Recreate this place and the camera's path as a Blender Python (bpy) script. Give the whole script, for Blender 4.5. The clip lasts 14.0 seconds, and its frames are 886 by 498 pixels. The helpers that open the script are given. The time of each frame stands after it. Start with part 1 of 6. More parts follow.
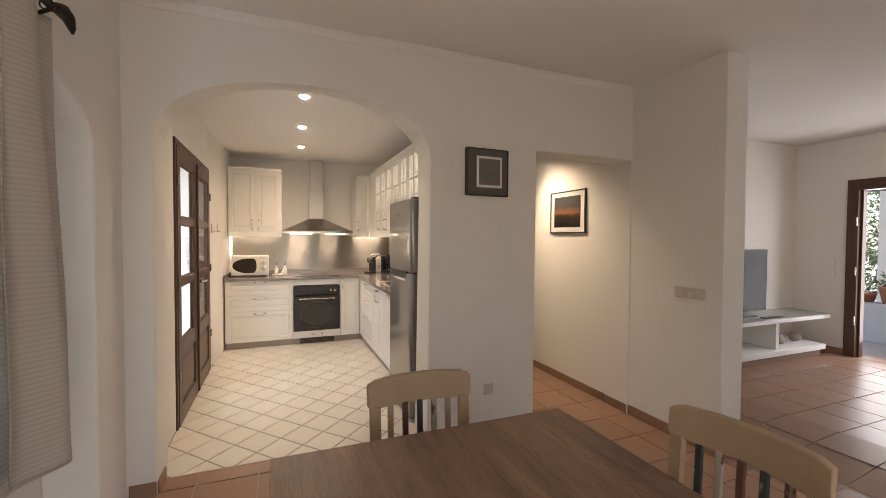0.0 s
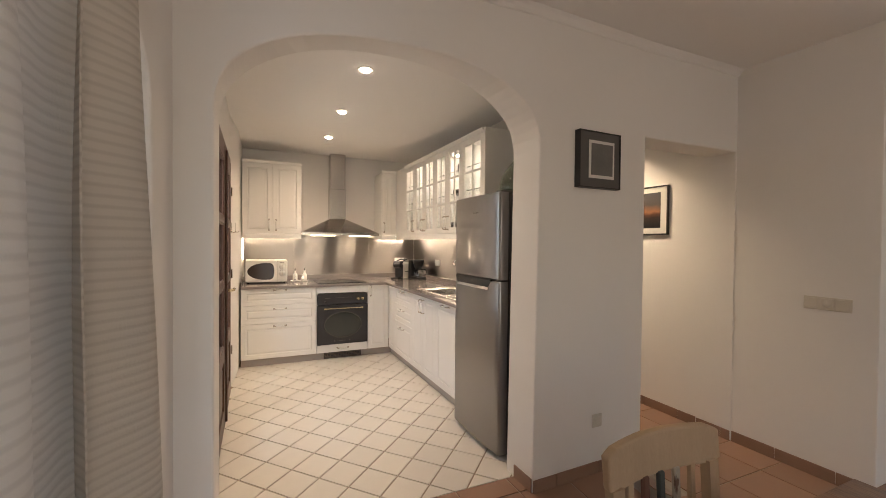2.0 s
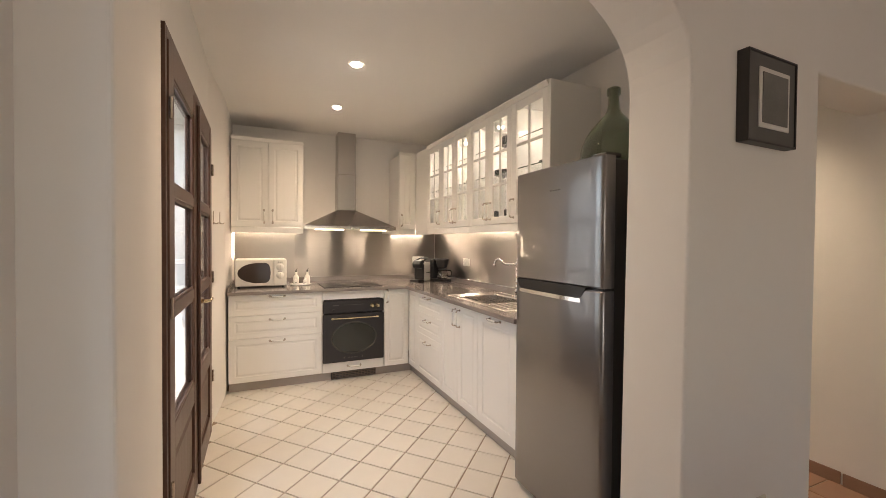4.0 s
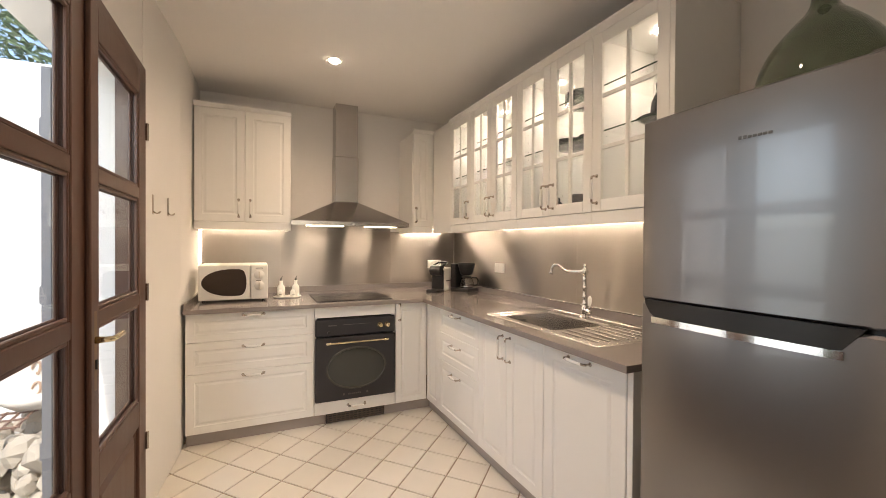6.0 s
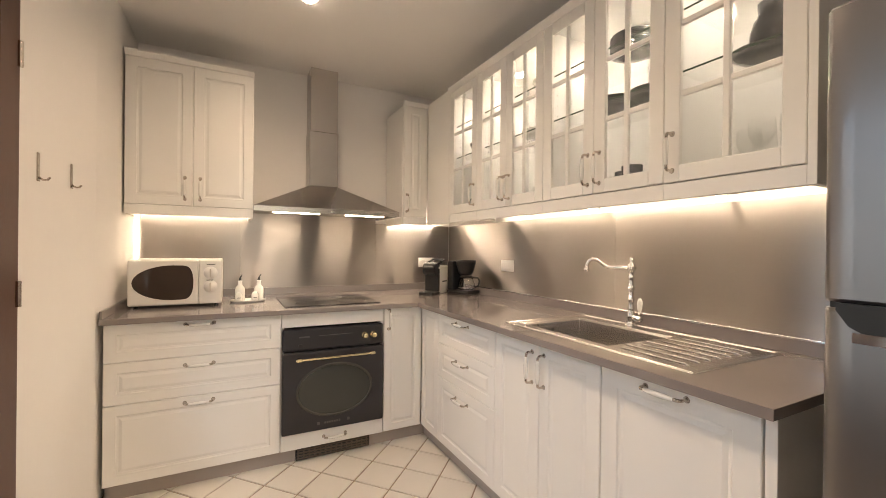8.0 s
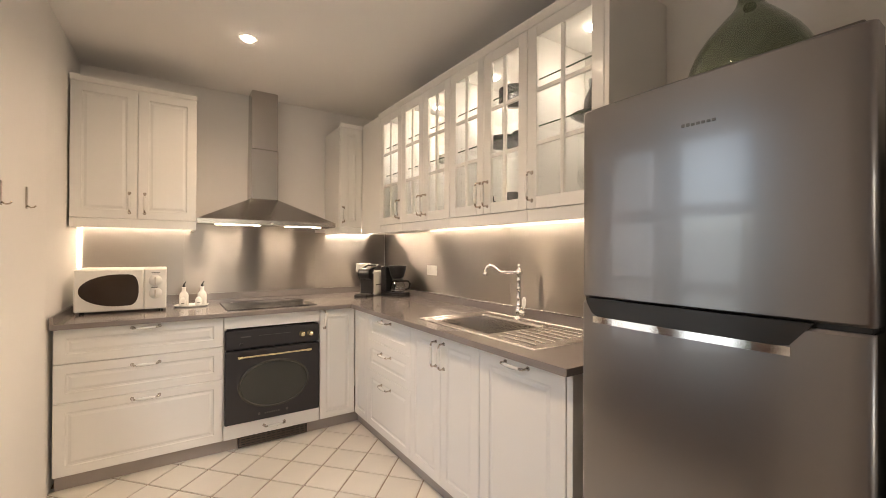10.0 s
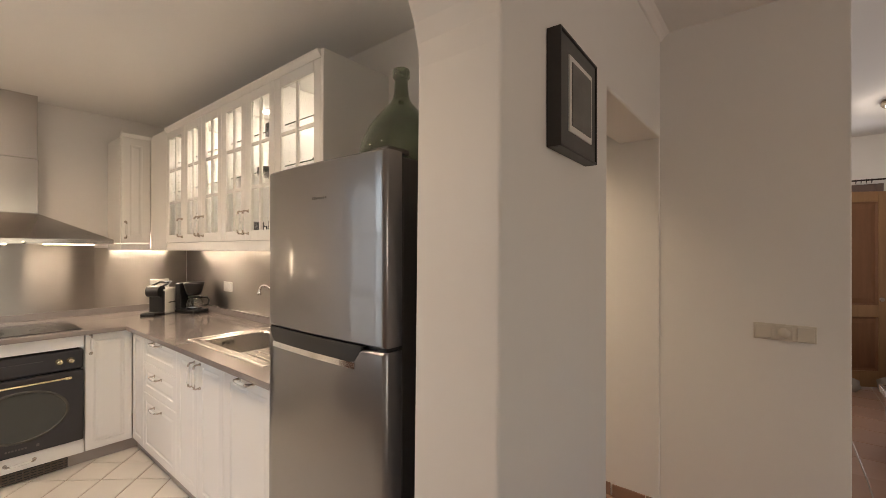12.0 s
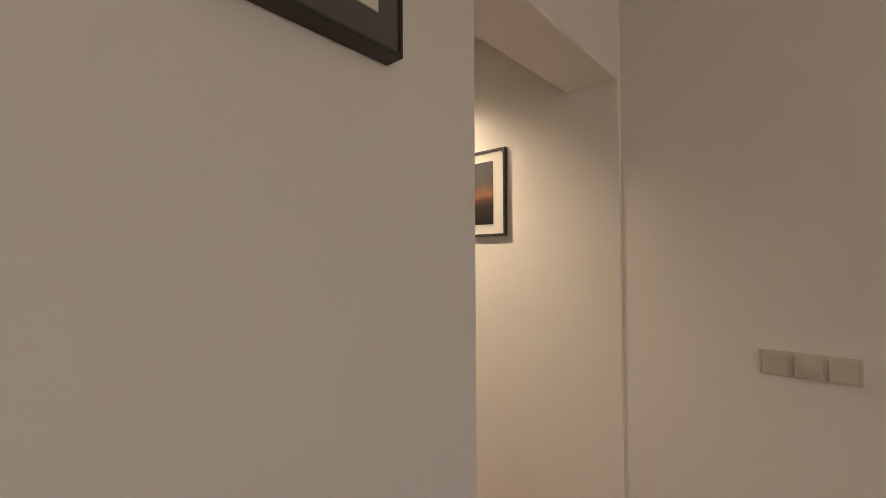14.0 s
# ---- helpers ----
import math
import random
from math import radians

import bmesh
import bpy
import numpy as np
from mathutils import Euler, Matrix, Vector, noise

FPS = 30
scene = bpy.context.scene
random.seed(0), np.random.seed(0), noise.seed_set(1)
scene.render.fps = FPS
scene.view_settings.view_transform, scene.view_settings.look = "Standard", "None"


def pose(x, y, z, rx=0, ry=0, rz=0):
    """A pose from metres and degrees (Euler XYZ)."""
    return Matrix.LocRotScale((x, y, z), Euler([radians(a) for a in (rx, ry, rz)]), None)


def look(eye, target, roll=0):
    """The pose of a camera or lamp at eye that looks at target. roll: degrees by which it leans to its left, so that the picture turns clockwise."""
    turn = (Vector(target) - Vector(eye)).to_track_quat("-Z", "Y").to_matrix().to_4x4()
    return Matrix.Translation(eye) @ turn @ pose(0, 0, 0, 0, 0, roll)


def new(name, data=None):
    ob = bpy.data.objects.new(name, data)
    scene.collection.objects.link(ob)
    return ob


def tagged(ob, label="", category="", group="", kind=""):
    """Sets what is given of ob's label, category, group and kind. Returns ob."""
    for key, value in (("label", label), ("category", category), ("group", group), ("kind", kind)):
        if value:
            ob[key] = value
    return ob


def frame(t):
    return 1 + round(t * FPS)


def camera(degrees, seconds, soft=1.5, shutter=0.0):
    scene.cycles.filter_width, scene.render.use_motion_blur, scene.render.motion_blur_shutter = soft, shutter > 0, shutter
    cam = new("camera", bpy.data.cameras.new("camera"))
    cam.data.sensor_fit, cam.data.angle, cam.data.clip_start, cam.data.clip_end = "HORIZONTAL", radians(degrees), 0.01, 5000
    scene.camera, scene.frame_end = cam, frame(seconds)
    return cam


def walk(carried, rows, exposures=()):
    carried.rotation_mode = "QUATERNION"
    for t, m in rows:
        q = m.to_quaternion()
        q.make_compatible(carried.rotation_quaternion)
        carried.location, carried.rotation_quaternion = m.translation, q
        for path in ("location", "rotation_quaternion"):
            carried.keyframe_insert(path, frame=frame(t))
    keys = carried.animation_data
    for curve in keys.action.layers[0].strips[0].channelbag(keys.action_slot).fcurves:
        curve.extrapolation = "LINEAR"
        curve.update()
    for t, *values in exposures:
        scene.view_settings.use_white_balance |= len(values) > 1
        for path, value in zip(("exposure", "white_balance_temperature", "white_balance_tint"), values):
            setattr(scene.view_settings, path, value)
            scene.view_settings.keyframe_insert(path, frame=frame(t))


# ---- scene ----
cam = camera(94.1, 14.0, soft=0.85)
PATH = [
    (0, (0.728, 0.307, 1.425), (1.466, 2.165, 1.372), 0.3),
    (0.5, (0.566, 0.492, 1.439), (1.317, 2.345, 1.397), 0.3),
    (1, (0.405, 0.671, 1.439), (1.17, 2.518, 1.405), 0.4),
    (1.5, (0.306, 0.854, 1.424), (1.091, 2.693, 1.394), 0.4),
    (2, (0.252, 1.076, 1.396), (1.076, 2.898, 1.366), 0.5),
    (2.5, (0.231, 1.314, 1.379), (1.071, 3.128, 1.35), 0.5),
    (3, (0.232, 1.568, 1.358), (1.077, 3.381, 1.331), 0.5),
    (3.5, (0.297, 1.814, 1.352), (1.129, 3.632, 1.324), 0.5),
    (3.7, (0.316, 1.889, 1.353), (1.13, 3.716, 1.319), 0.4),
    (5.8, (0.511, 2.894, 1.34), (1.325, 4.721, 1.306), 0.4),
    (6, (0.514, 2.986, 1.327), (1.337, 4.809, 1.307), 0.4),
    (6.5, (0.545, 3.174, 1.289), (1.379, 4.992, 1.273), 0.5),
    (7, (0.623, 3.359, 1.246), (1.462, 5.175, 1.237), 0.4),
    (7.2, (0.632, 3.424, 1.248), (1.486, 5.232, 1.237), 0.5),
    (8.35, (0.625, 3.585, 1.26), (1.565, 5.35, 1.262), 0.6),
    (9.5, (0.604, 3.324, 1.303), (1.632, 5.039, 1.308), 0.6),
    (10, (0.594, 3.126, 1.299), (1.705, 4.789, 1.305), 0.3),
    (10.5, (0.573, 2.956, 1.316), (1.824, 4.517, 1.327), 0.3),
    (11, (0.641, 2.761, 1.364), (2.026, 4.204, 1.373), 0.3),
    (11.5, (0.707, 2.602, 1.401), (2.194, 3.939, 1.412), 0.1),
    (12, (0.865, 2.461, 1.439), (2.418, 3.72, 1.444), 0.1),
    (12.5, (1.025, 2.394, 1.43), (2.616, 3.607, 1.433), 0.2),
    (13, (1.268, 2.37, 1.406), (2.876, 3.559, 1.416), 0.2),
    (13.5, (1.501, 2.358, 1.368), (3.065, 3.605, 1.409), 0.5),
    (14, (1.801, 2.412, 1.388), (3.285, 3.753, 1.419), -0.4),
]
walk(cam, [(t, look(eye, target, roll)) for t, eye, target, roll in PATH],
     exposures=[(0.0, 1.56, 7000, 16), (14.0, 1.56, 7000, 16)])

# ---- world, sun, large lights ----
world = bpy.data.worlds.new("world")
scene.world = world
world.use_nodes = True
wn = world.node_tree.nodes
sky = wn.new("ShaderNodeTexSky")
sky.sky_type = 'NISHITA'
sky.sun_disc = False
sky.sun_elevation = radians(52)
sky.sun_rotation = radians(188)
wn["Background"].inputs["Strength"].default_value = 0.15
world.node_tree.links.new(sky.outputs[0], wn["Background"].inputs["Color"])


def lamp(name, kind, m, energy, color, **kw):
    data = bpy.data.lights.new(name, kind)
    data.energy, data.color = energy, color
    ob = new(name, data)
    ob.matrix_basis = m
    if "size" in kw:
        data.size = kw["size"]
    if "size_y" in kw:
        data.shape, data.size_y = 'RECTANGLE', kw["size_y"]
    if "angle" in kw:
        data.angle = kw["angle"]
    if "radius" in kw:
        data.shadow_soft_size = kw["radius"]
    if "spot" in kw:
        data.spot_size, data.spot_blend = radians(kw["spot"]), 1.0
    return ob


BACK = -2.0                           # garden wall behind the start
WARM = (1.0, 0.785, 0.575)
LED = (1.0, 0.86, 0.69)
DAY = (0.92, 0.95, 1.0)
SPOT_W, LED_W, CAB_W, HALL_W = 13.0, 0.75, 2.7, 54.0
lamp("sun", 'SUN', look((-0.9, -6, 8), (0, 0, 0)), 2.5, (1.0, 0.95, 0.88), angle=radians(0.6))
# daylight standing in the openings: curtained window, kitchen door, terrace door, living window
lamp("window_light", 'AREA', pose(-0.33, 1.5, 1.3, 0, -90, 0), 5.0, (0.74, 0.87, 1.0), size=1.3, size_y=0.8)
lamp("terrace_light", 'AREA', pose(7.55, 2.7, 1.1, 0, 90, 0), 10, DAY, size=1.9, size_y=0.95)
lamp("side_light", 'AREA', pose(7.55, 0.9, 1.4, 0, 90, 0), 5, DAY, size=1.1, size_y=1.0)
# added lamp standing in for skylight, aimed to brighten the kitchen door's outer reveal
lamp("reveal_sky_fill", 'AREA', look((-0.55, 4.05, 2.25), (-0.16, 5.36, 1.0)), 6, (0.80, 0.91, 1.0), size=0.3, size_y=0.4)
# added area lamp outside the door, standing in for sky to brighten the arch
lamp("door_sky_fill", 'AREA', look((-0.75, 4.72, 1.35), (1.7, 3.25, 1.1)), 3.4, (0.88, 0.95, 1.0), size=0.9, size_y=1.7)
# unseen glazed garden side of the dining room, assumed behind where the walk begins
lamp("garden_light", 'AREA', pose(1.25, BACK - 0.12, 1.2, 90, 0, 0), 6.6, (1.0, 0.84, 0.68), size=1.0, size_y=1.9)

# ---- materials ----


def mat(name, color, rough=0.5, metal=0.0, var=0.06, scale=6.0, bump=0.0, bscale=80.0, fine=0.03, coat=0.0, spec=0.5,
        emit=None, power=0.0, trans=0.0, ior=1.45, alpha=1.0, stretch=(1, 1, 1), per_object=0.0, rvar=0.1):
    m = bpy.data.materials.new(name)
    m.use_nodes = True
    nt = m.node_tree
    n, ln = nt.nodes, nt.links
    b = n["Principled BSDF"]
    b.inputs["Roughness"].default_value = rough
    b.inputs["Metallic"].default_value = metal
    b.inputs["Coat Weight"].default_value = coat
    b.inputs["Specular IOR Level"].default_value = spec
    b.inputs["Transmission Weight"].default_value = trans
    b.inputs["IOR"].default_value = ior
    b.inputs["Alpha"].default_value = alpha
    if emit:
        b.inputs["Emission Color"].default_value = (*emit, 1)
        b.inputs["Emission Strength"].default_value = power
    tc = n.new("ShaderNodeTexCoord")
    mp = n.new("ShaderNodeMapping")
    mp.inputs["Scale"].default_value = stretch
    ln.new(tc.outputs["Object"], mp.inputs["Vector"])
    base = None
    if var or fine:
        big = n.new("ShaderNodeTexNoise")
        big.inputs["Scale"].default_value = scale
        big.inputs["Detail"].default_value = 4
        small = n.new("ShaderNodeTexNoise")
        small.inputs["Scale"].default_value = scale * 14
        small.inputs["Detail"].default_value = 3
        ln.new(mp.outputs[0], big.inputs["Vector"])
        ln.new(mp.outputs[0], small.inputs["Vector"])
        mix = n.new("ShaderNodeMath")
        mix.operation = 'MULTIPLY_ADD'
        mix.inputs[1].default_value = fine
        ln.new(small.outputs["Fac"], mix.inputs[0])
        add = n.new("ShaderNodeMath")
        add.operation = 'MULTIPLY_ADD'
        add.inputs[1].default_value = var
        add.inputs[2].default_value = 1.0 - (var + fine) / 2
        ln.new(big.outputs["Fac"], add.inputs[0])
        ln.new(add.outputs[0], mix.inputs[2])
        val = mix.outputs[0]
        if per_object:
            info = n.new("ShaderNodeObjectInfo")
            po = n.new("ShaderNodeMath")
            po.operation = 'MULTIPLY_ADD'
            po.inputs[1].default_value = per_object
            ln.new(info.outputs["Random"], po.inputs[0])
            ln.new(val, po.inputs[2])
            val = po.outputs[0]
        hsv = n.new("ShaderNodeHueSaturation")
        hsv.inputs["Color"].default_value = (*color, 1)
        ln.new(val, hsv.inputs["Value"])
        ln.new(hsv.outputs[0], b.inputs["Base Color"])
        base = hsv
        rr = n.new("ShaderNodeMath")
        rr.operation = 'MULTIPLY_ADD'
        rr.inputs[1].default_value = rvar
        rr.inputs[2].default_value = rough - rvar / 2
        rr.use_clamp = True
        ln.new(big.outputs["Fac"], rr.inputs[0])
        ln.new(rr.outputs[0], b.inputs["Roughness"])
    else:
        b.inputs["Base Color"].default_value = (*color, 1)
    if bump:
        bt = n.new("ShaderNodeTexNoise")
        bt.inputs["Scale"].default_value = bscale
        bt.inputs["Detail"].default_value = 4
        ln.new(mp.outputs[0], bt.inputs["Vector"])
        bp = n.new("ShaderNodeBump")
        bp.inputs["Strength"].default_value = bump
        bp.inputs["Distance"].default_value = 0.002
        ln.new(bt.outputs["Fac"], bp.inputs["Height"])
        ln.new(bp.outputs[0], b.inputs["Normal"])
    return m


PLASTER = mat("plaster", (0.80, 0.775, 0.74), 0.85, var=0.05, scale=1.6, bump=0.35, bscale=9, fine=0.015, spec=0.2)
CEIL = mat("ceiling_paint", (0.85, 0.83, 0.80), 0.9, var=0.03, scale=1.2, bump=0.15, bscale=12, fine=0.01, spec=0.2)
LACQUER = mat("white_lacquer", (0.82, 0.80, 0.755), 0.33, var=0.012, scale=3, fine=0.006, bump=0.012, bscale=14, coat=0.1, rvar=0.03)
INSIDE = mat("cabinet_white", (0.85, 0.84, 0.82), 0.5, var=0.02, fine=0.01)
CREAMT = mat("cream_tile", (0.71, 0.67, 0.60), 0.37, var=0.09, scale=7, fine=0.05, bump=0.03, bscale=14, per_object=0.07, rvar=0.08)
GROUT = mat("brown_grout", (0.35, 0.26, 0.19), 0.9, var=0.25, scale=10, fine=0.2, bump=0.5, bscale=120)
TERRA = mat("terracotta", (0.30, 0.175, 0.12), 0.33, var=0.22, scale=5, fine=0.08, bump=0.2, bscale=25, per_object=0.12, rvar=0.2)
TGROUT = mat("grey_grout", (0.42, 0.36, 0.30), 0.9, var=0.2, fine=0.2, bump=0.4, bscale=100)
SKIRT = mat("skirting_tile", (0.26, 0.155, 0.105), 0.5, var=0.2, scale=9, fine=0.1, bump=0.2, bscale=40, per_object=0.15)
STONE = mat("grey_worktop", (0.235, 0.205, 0.19), 0.13, var=0.03, scale=20, fine=0.04, rvar=0.015, coat=0.2)
STEEL = mat("brushed_steel", (0.50, 0.475, 0.455), 0.25, metal=1.0, var=0.03, scale=3, fine=0.06, stretch=(1, 1, 40), bump=0.03, bscale=60, rvar=0.06)
STEELV = mat("steel_sheet", (0.37, 0.34, 0.315), 0.30, metal=1.0, var=0.03, scale=2.2, fine=0.05, stretch=(1, 1, 45), rvar=0.04)
FRIDGE = mat("fridge_steel", (0.25, 0.238, 0.24), 0.30, metal=1.0, coat=0.6, var=0.02, scale=2, fine=0.012, rvar=0.01)
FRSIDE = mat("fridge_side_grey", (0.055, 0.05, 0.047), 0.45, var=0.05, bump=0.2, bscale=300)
CHROME = mat("chrome", (0.80, 0.78, 0.76), 0.10, metal=1.0, var=0.02, fine=0.02, rvar=0.05)
NICKEL = mat("nickel", (0.58, 0.52, 0.46), 0.25, metal=1.0, var=0.05)
BRASS = mat("brass", (0.76, 0.65, 0.42), 0.2, metal=1.0, var=0.06)
PORCEL = mat("porcelain", (0.84, 0.82, 0.77), 0.15, var=0.02, coat=0.3)
BLACK = mat("black_plastic", (0.018, 0.017, 0.017), 0.3, var=0.1, fine=0.1)
MATTBLK = mat("matt_black", (0.03, 0.028, 0.027), 0.5, var=0.1)
OVENBLK = mat("oven_anthracite", (0.030, 0.028, 0.030), 0.30, var=0.1, scale=8, fine=0.05)
OVENGL = mat("oven_glass", (0.035, 0.038, 0.033), 0.06, var=0.05, coat=0.4)
HOBGL = mat("hob_glass", (0.02, 0.019, 0.02), 0.07, var=0.05)
WHITEPL = mat("white_plastic", (0.80, 0.78, 0.73), 0.3, var=0.02)
CREAMPL = mat("cream_plastic", (0.62, 0.57, 0.49), 0.4, var=0.03)
BROWNW = mat("brown_stained_wood", (0.085, 0.040, 0.026), 0.38, var=0.35, scale=5, fine=0.25, stretch=(6, 6, 0.6), bump=0.12, bscale=60)
TABLEW = mat("old_table_wood", (0.215, 0.130, 0.085), 0.42, var=1.9, scale=3.0, fine=0.9, stretch=(5, 0.6, 5), bump=0.3, bscale=40, rvar=0.25, per_object=0.08)
CHAIRW = mat("pale_worn_paint", (0.39, 0.28, 0.185), 0.6, var=0.3, scale=5, fine=0.15, stretch=(2, 2, 1), bump=0.25, bscale=60)
def peeling(name, paint, under, amount):
    """Old paint flaking off in long patches over another coat."""
    m = mat(name, paint, 0.65, var=0.3, scale=12, fine=0.2, stretch=(4, 4, 0.8), bump=0.5, bscale=50)
    n, ln = m.node_tree.nodes, m.node_tree.links
    b = n["Principled BSDF"]
    old = b.inputs["Base Color"].links[0].from_socket
    tc, mp, nz, rp, mx = (n.new("ShaderNodeTexCoord"), n.new("ShaderNodeMapping"), n.new("ShaderNodeTexNoise"), n.new("ShaderNodeValToRGB"), n.new("ShaderNodeMix"))
    mp.inputs["Scale"].default_value = (1, 1, 0.35)
    nz.inputs["Scale"].default_value, nz.inputs["Detail"].default_value = 34.0, 5.0
    rp.color_ramp.elements[0].position, rp.color_ramp.elements[1].position = amount, amount + 0.05
    mx.data_type = 'RGBA'
    mx.inputs["B"].default_value = (*under, 1)
    ln.new(tc.outputs["Object"], mp.inputs["Vector"])
    ln.new(mp.outputs[0], nz.inputs["Vector"])
    ln.new(nz.outputs["Fac"], rp.inputs[0])
    ln.new(rp.outputs[0], mx.inputs["Factor"])
    ln.new(old, mx.inputs["A"])
    ln.new(mx.outputs["Result"], b.inputs["Base Color"])
    return m


SLATR = peeling("peeling_red_paint", (0.12, 0.055, 0.04), (0.36, 0.27, 0.20), 0.58)
SLATT = peeling("peeling_teal_paint", (0.045, 0.055, 0.055), (0.33, 0.28, 0.23), 0.60)
SLATP = peeling("peeling_pale_paint", (0.38, 0.34, 0.29), (0.12, 0.065, 0.045), 0.56)
PINE = mat("pine_door_wood", (0.32, 0.18, 0.09), 0.42, var=0.45, scale=4, fine=0.25, stretch=(7, 7, 0.5), bump=0.1, bscale=60)
PINED = mat("pine_panel_wood", (0.22, 0.105, 0.055), 0.42, var=0.4, scale=4, fine=0.25, stretch=(7, 7, 0.5), bump=0.1, bscale=60)
IRON = mat("dark_iron", (0.035, 0.025, 0.02), 0.5, metal=0.6, var=0.3, bump=0.3, bscale=90)
FRAMEB = mat("black_frame", (0.035, 0.032, 0.03), 0.4, var=0.15, fine=0.1)
MATB = mat("grey_mount", (0.11, 0.105, 0.10), 0.6, var=0.08, fine=0.05)
MATW = mat("white_mount", (0.72, 0.70, 0.66), 0.7, var=0.03)
LEATHER = mat("dark_leather", (0.03, 0.028, 0.03), 0.45, var=0.2, bump=0.4, bscale=120)
DARKWD = mat("dark_wood", (0.07, 0.035, 0.022), 0.3, var=0.4, scale=5, fine=0.2, stretch=(5, 1, 5))
EARTHEN = mat("terracotta_pot", (0.46, 0.20, 0.11), 0.75, var=0.2, bump=0.3)
LIMEST = mat("rubble_stone", (0.33, 0.29, 0.24), 0.9, var=0.6, scale=8, fine=0.2, bump=0.8, bscale=30, per_object=0.15)
WHITEWL = mat("white_outer_wall", (0.66, 0.66, 0.65), 0.9, var=0.08, scale=2, fine=0.04, bump=0.6, bscale=25)
LEAF = mat("leaves", (0.12, 0.17, 0.09), 0.55, var=0.6, scale=3, fine=0.3)
PEBBLE = mat("pebble", (0.30, 0.26, 0.22), 0.7, var=0.3, bump=0.3)
GREENGL = mat("green_bottle_glass", (0.42, 0.48, 0.37), 0.015, trans=0.93, ior=1.4, var=0.03, fine=0.0, rvar=0.0, coat=0.5)
CLEAR = mat("clear_glass", (0.96, 0.97, 0.96), 0.02, trans=1.0, ior=1.45, var=0, fine=0)
DARKCER = mat("dark_ceramic", (0.085, 0.085, 0.09), 0.25, var=0.2)
# strong blotches in the screen colour stand in for room reflections
SCREEN = mat("tv_screen", (0.025, 0.028, 0.032), 0.12, var=0.9, scale=2.5, fine=0.3, spec=0.08)
LEDM = mat("led_strip", (0.9, 0.9, 0.9), 0.5, var=0, fine=0, emit=(1.0, 0.85, 0.62), power=8.0)
BULB = mat("bulb_glow", (0.9, 0.9, 0.9), 0.5, var=0, fine=0, emit=(1.0, 0.88, 0.70), power=20.0)
DIFFUSE = mat("lamp_diffuser", (0.9, 0.9, 0.9), 0.5, var=0, fine=0, emit=(1.0, 0.95, 0.88), power=3.0)


def pane_glass(name, tint=(1, 1, 1), gloss=0.4, least=0.02):
    """Thin pane: clear, with gloss that grows towards grazing."""
    m = bpy.data.materials.new(name)
    m.use_nodes = True
    nt = m.node_tree
    n, ln = nt.nodes, nt.links
    n.remove(n["Principled BSDF"])
    tr, gl, mx, fr, pw = (n.new("ShaderNodeBsdfTransparent"), n.new("ShaderNodeBsdfGlossy"), n.new("ShaderNodeMixShader"), n.new("ShaderNodeLayerWeight"), n.new("ShaderNodeMath"))
    tr.inputs["Color"].default_value = (*tint, 1)
    gl.inputs["Roughness"].default_value = 0.02
    ad = n.new("ShaderNodeMath")
    pw.operation, pw.inputs[1].default_value = 'POWER', 4.0
    ad.operation, ad.inputs[1].default_value, ad.inputs[2].default_value = 'MULTIPLY_ADD', gloss, least
    fr.inputs["Blend"].default_value = 0.5
    ln.new(fr.outputs["Facing"], pw.inputs[0])
    ln.new(pw.outputs[0], ad.inputs[0])
    ln.new(ad.outputs[0], mx.inputs[0])
    ln.new(tr.outputs[0], mx.inputs[1])
    ln.new(gl.outputs[0], mx.inputs[2])
    ln.new(mx.outputs[0], n["Material Output"].inputs["Surface"])
    return m


def brushed(m):
    # brush lines run level, so that reflections smear upright
    n, ln = m.node_tree.nodes, m.node_tree.links
    tg = n.new("ShaderNodeTangent")
    tg.direction_type, tg.axis = 'RADIAL', 'Z'
    b = n["Principled BSDF"]
    b.inputs["Anisotropic"].default_value = 1.0
    b.inputs["Anisotropic Rotation"].default_value = 0.25
    ln.new(tg.outputs[0], b.inputs["Tangent"])


brushed(STEELV)
FRIDGE.node_tree.nodes["Principled BSDF"].inputs["Coat Roughness"].default_value = 0.03
PANE = pane_glass("window_pane", (0.94, 0.97, 0.97))
CABPANE = pane_glass("cabinet_pane", (0.985, 0.985, 0.98))

# ---- mesh helpers ----


def part(name, bm, material, parent=None, label="", smooth=False):
    me = bpy.data.meshes.new(name)
    bm.normal_update()
    bm.to_mesh(me)
    bm.free()
    me.materials.append(material)
    if smooth:
        for p in me.polygons:
            p.use_smooth = True
    ob = new(name, me)
    if parent:
        ob.parent = parent
    if label:
        ob["label"] = label
    return ob


def thing(name, m, label, category, group="", kind=""):
    ob = new(name)
    ob.empty_display_size = 0.05
    ob.matrix_basis = m
    return tagged(ob, label, category, group, kind)


def cube(bm, lo, hi, bevel=0.0, seg=1):
    lo, hi = Vector(lo), Vector(hi)
    r = bmesh.ops.create_cube(bm, size=1.0, matrix=Matrix.Translation((lo + hi) / 2) @ Matrix.Diagonal((*(hi - lo), 1)))
    if bevel:
        edges = list({e for v in r["verts"] for e in v.link_edges})
        bmesh.ops.bevel(bm, geom=edges, offset=bevel, segments=seg, affect='EDGES', profile=0.5)
    return bm


def block(name, lo, hi, material, parent=None, label="", bevel=0.003, seg=2):
    return part(name, cube(bmesh.new(), lo, hi, bevel, seg), material, parent, label)


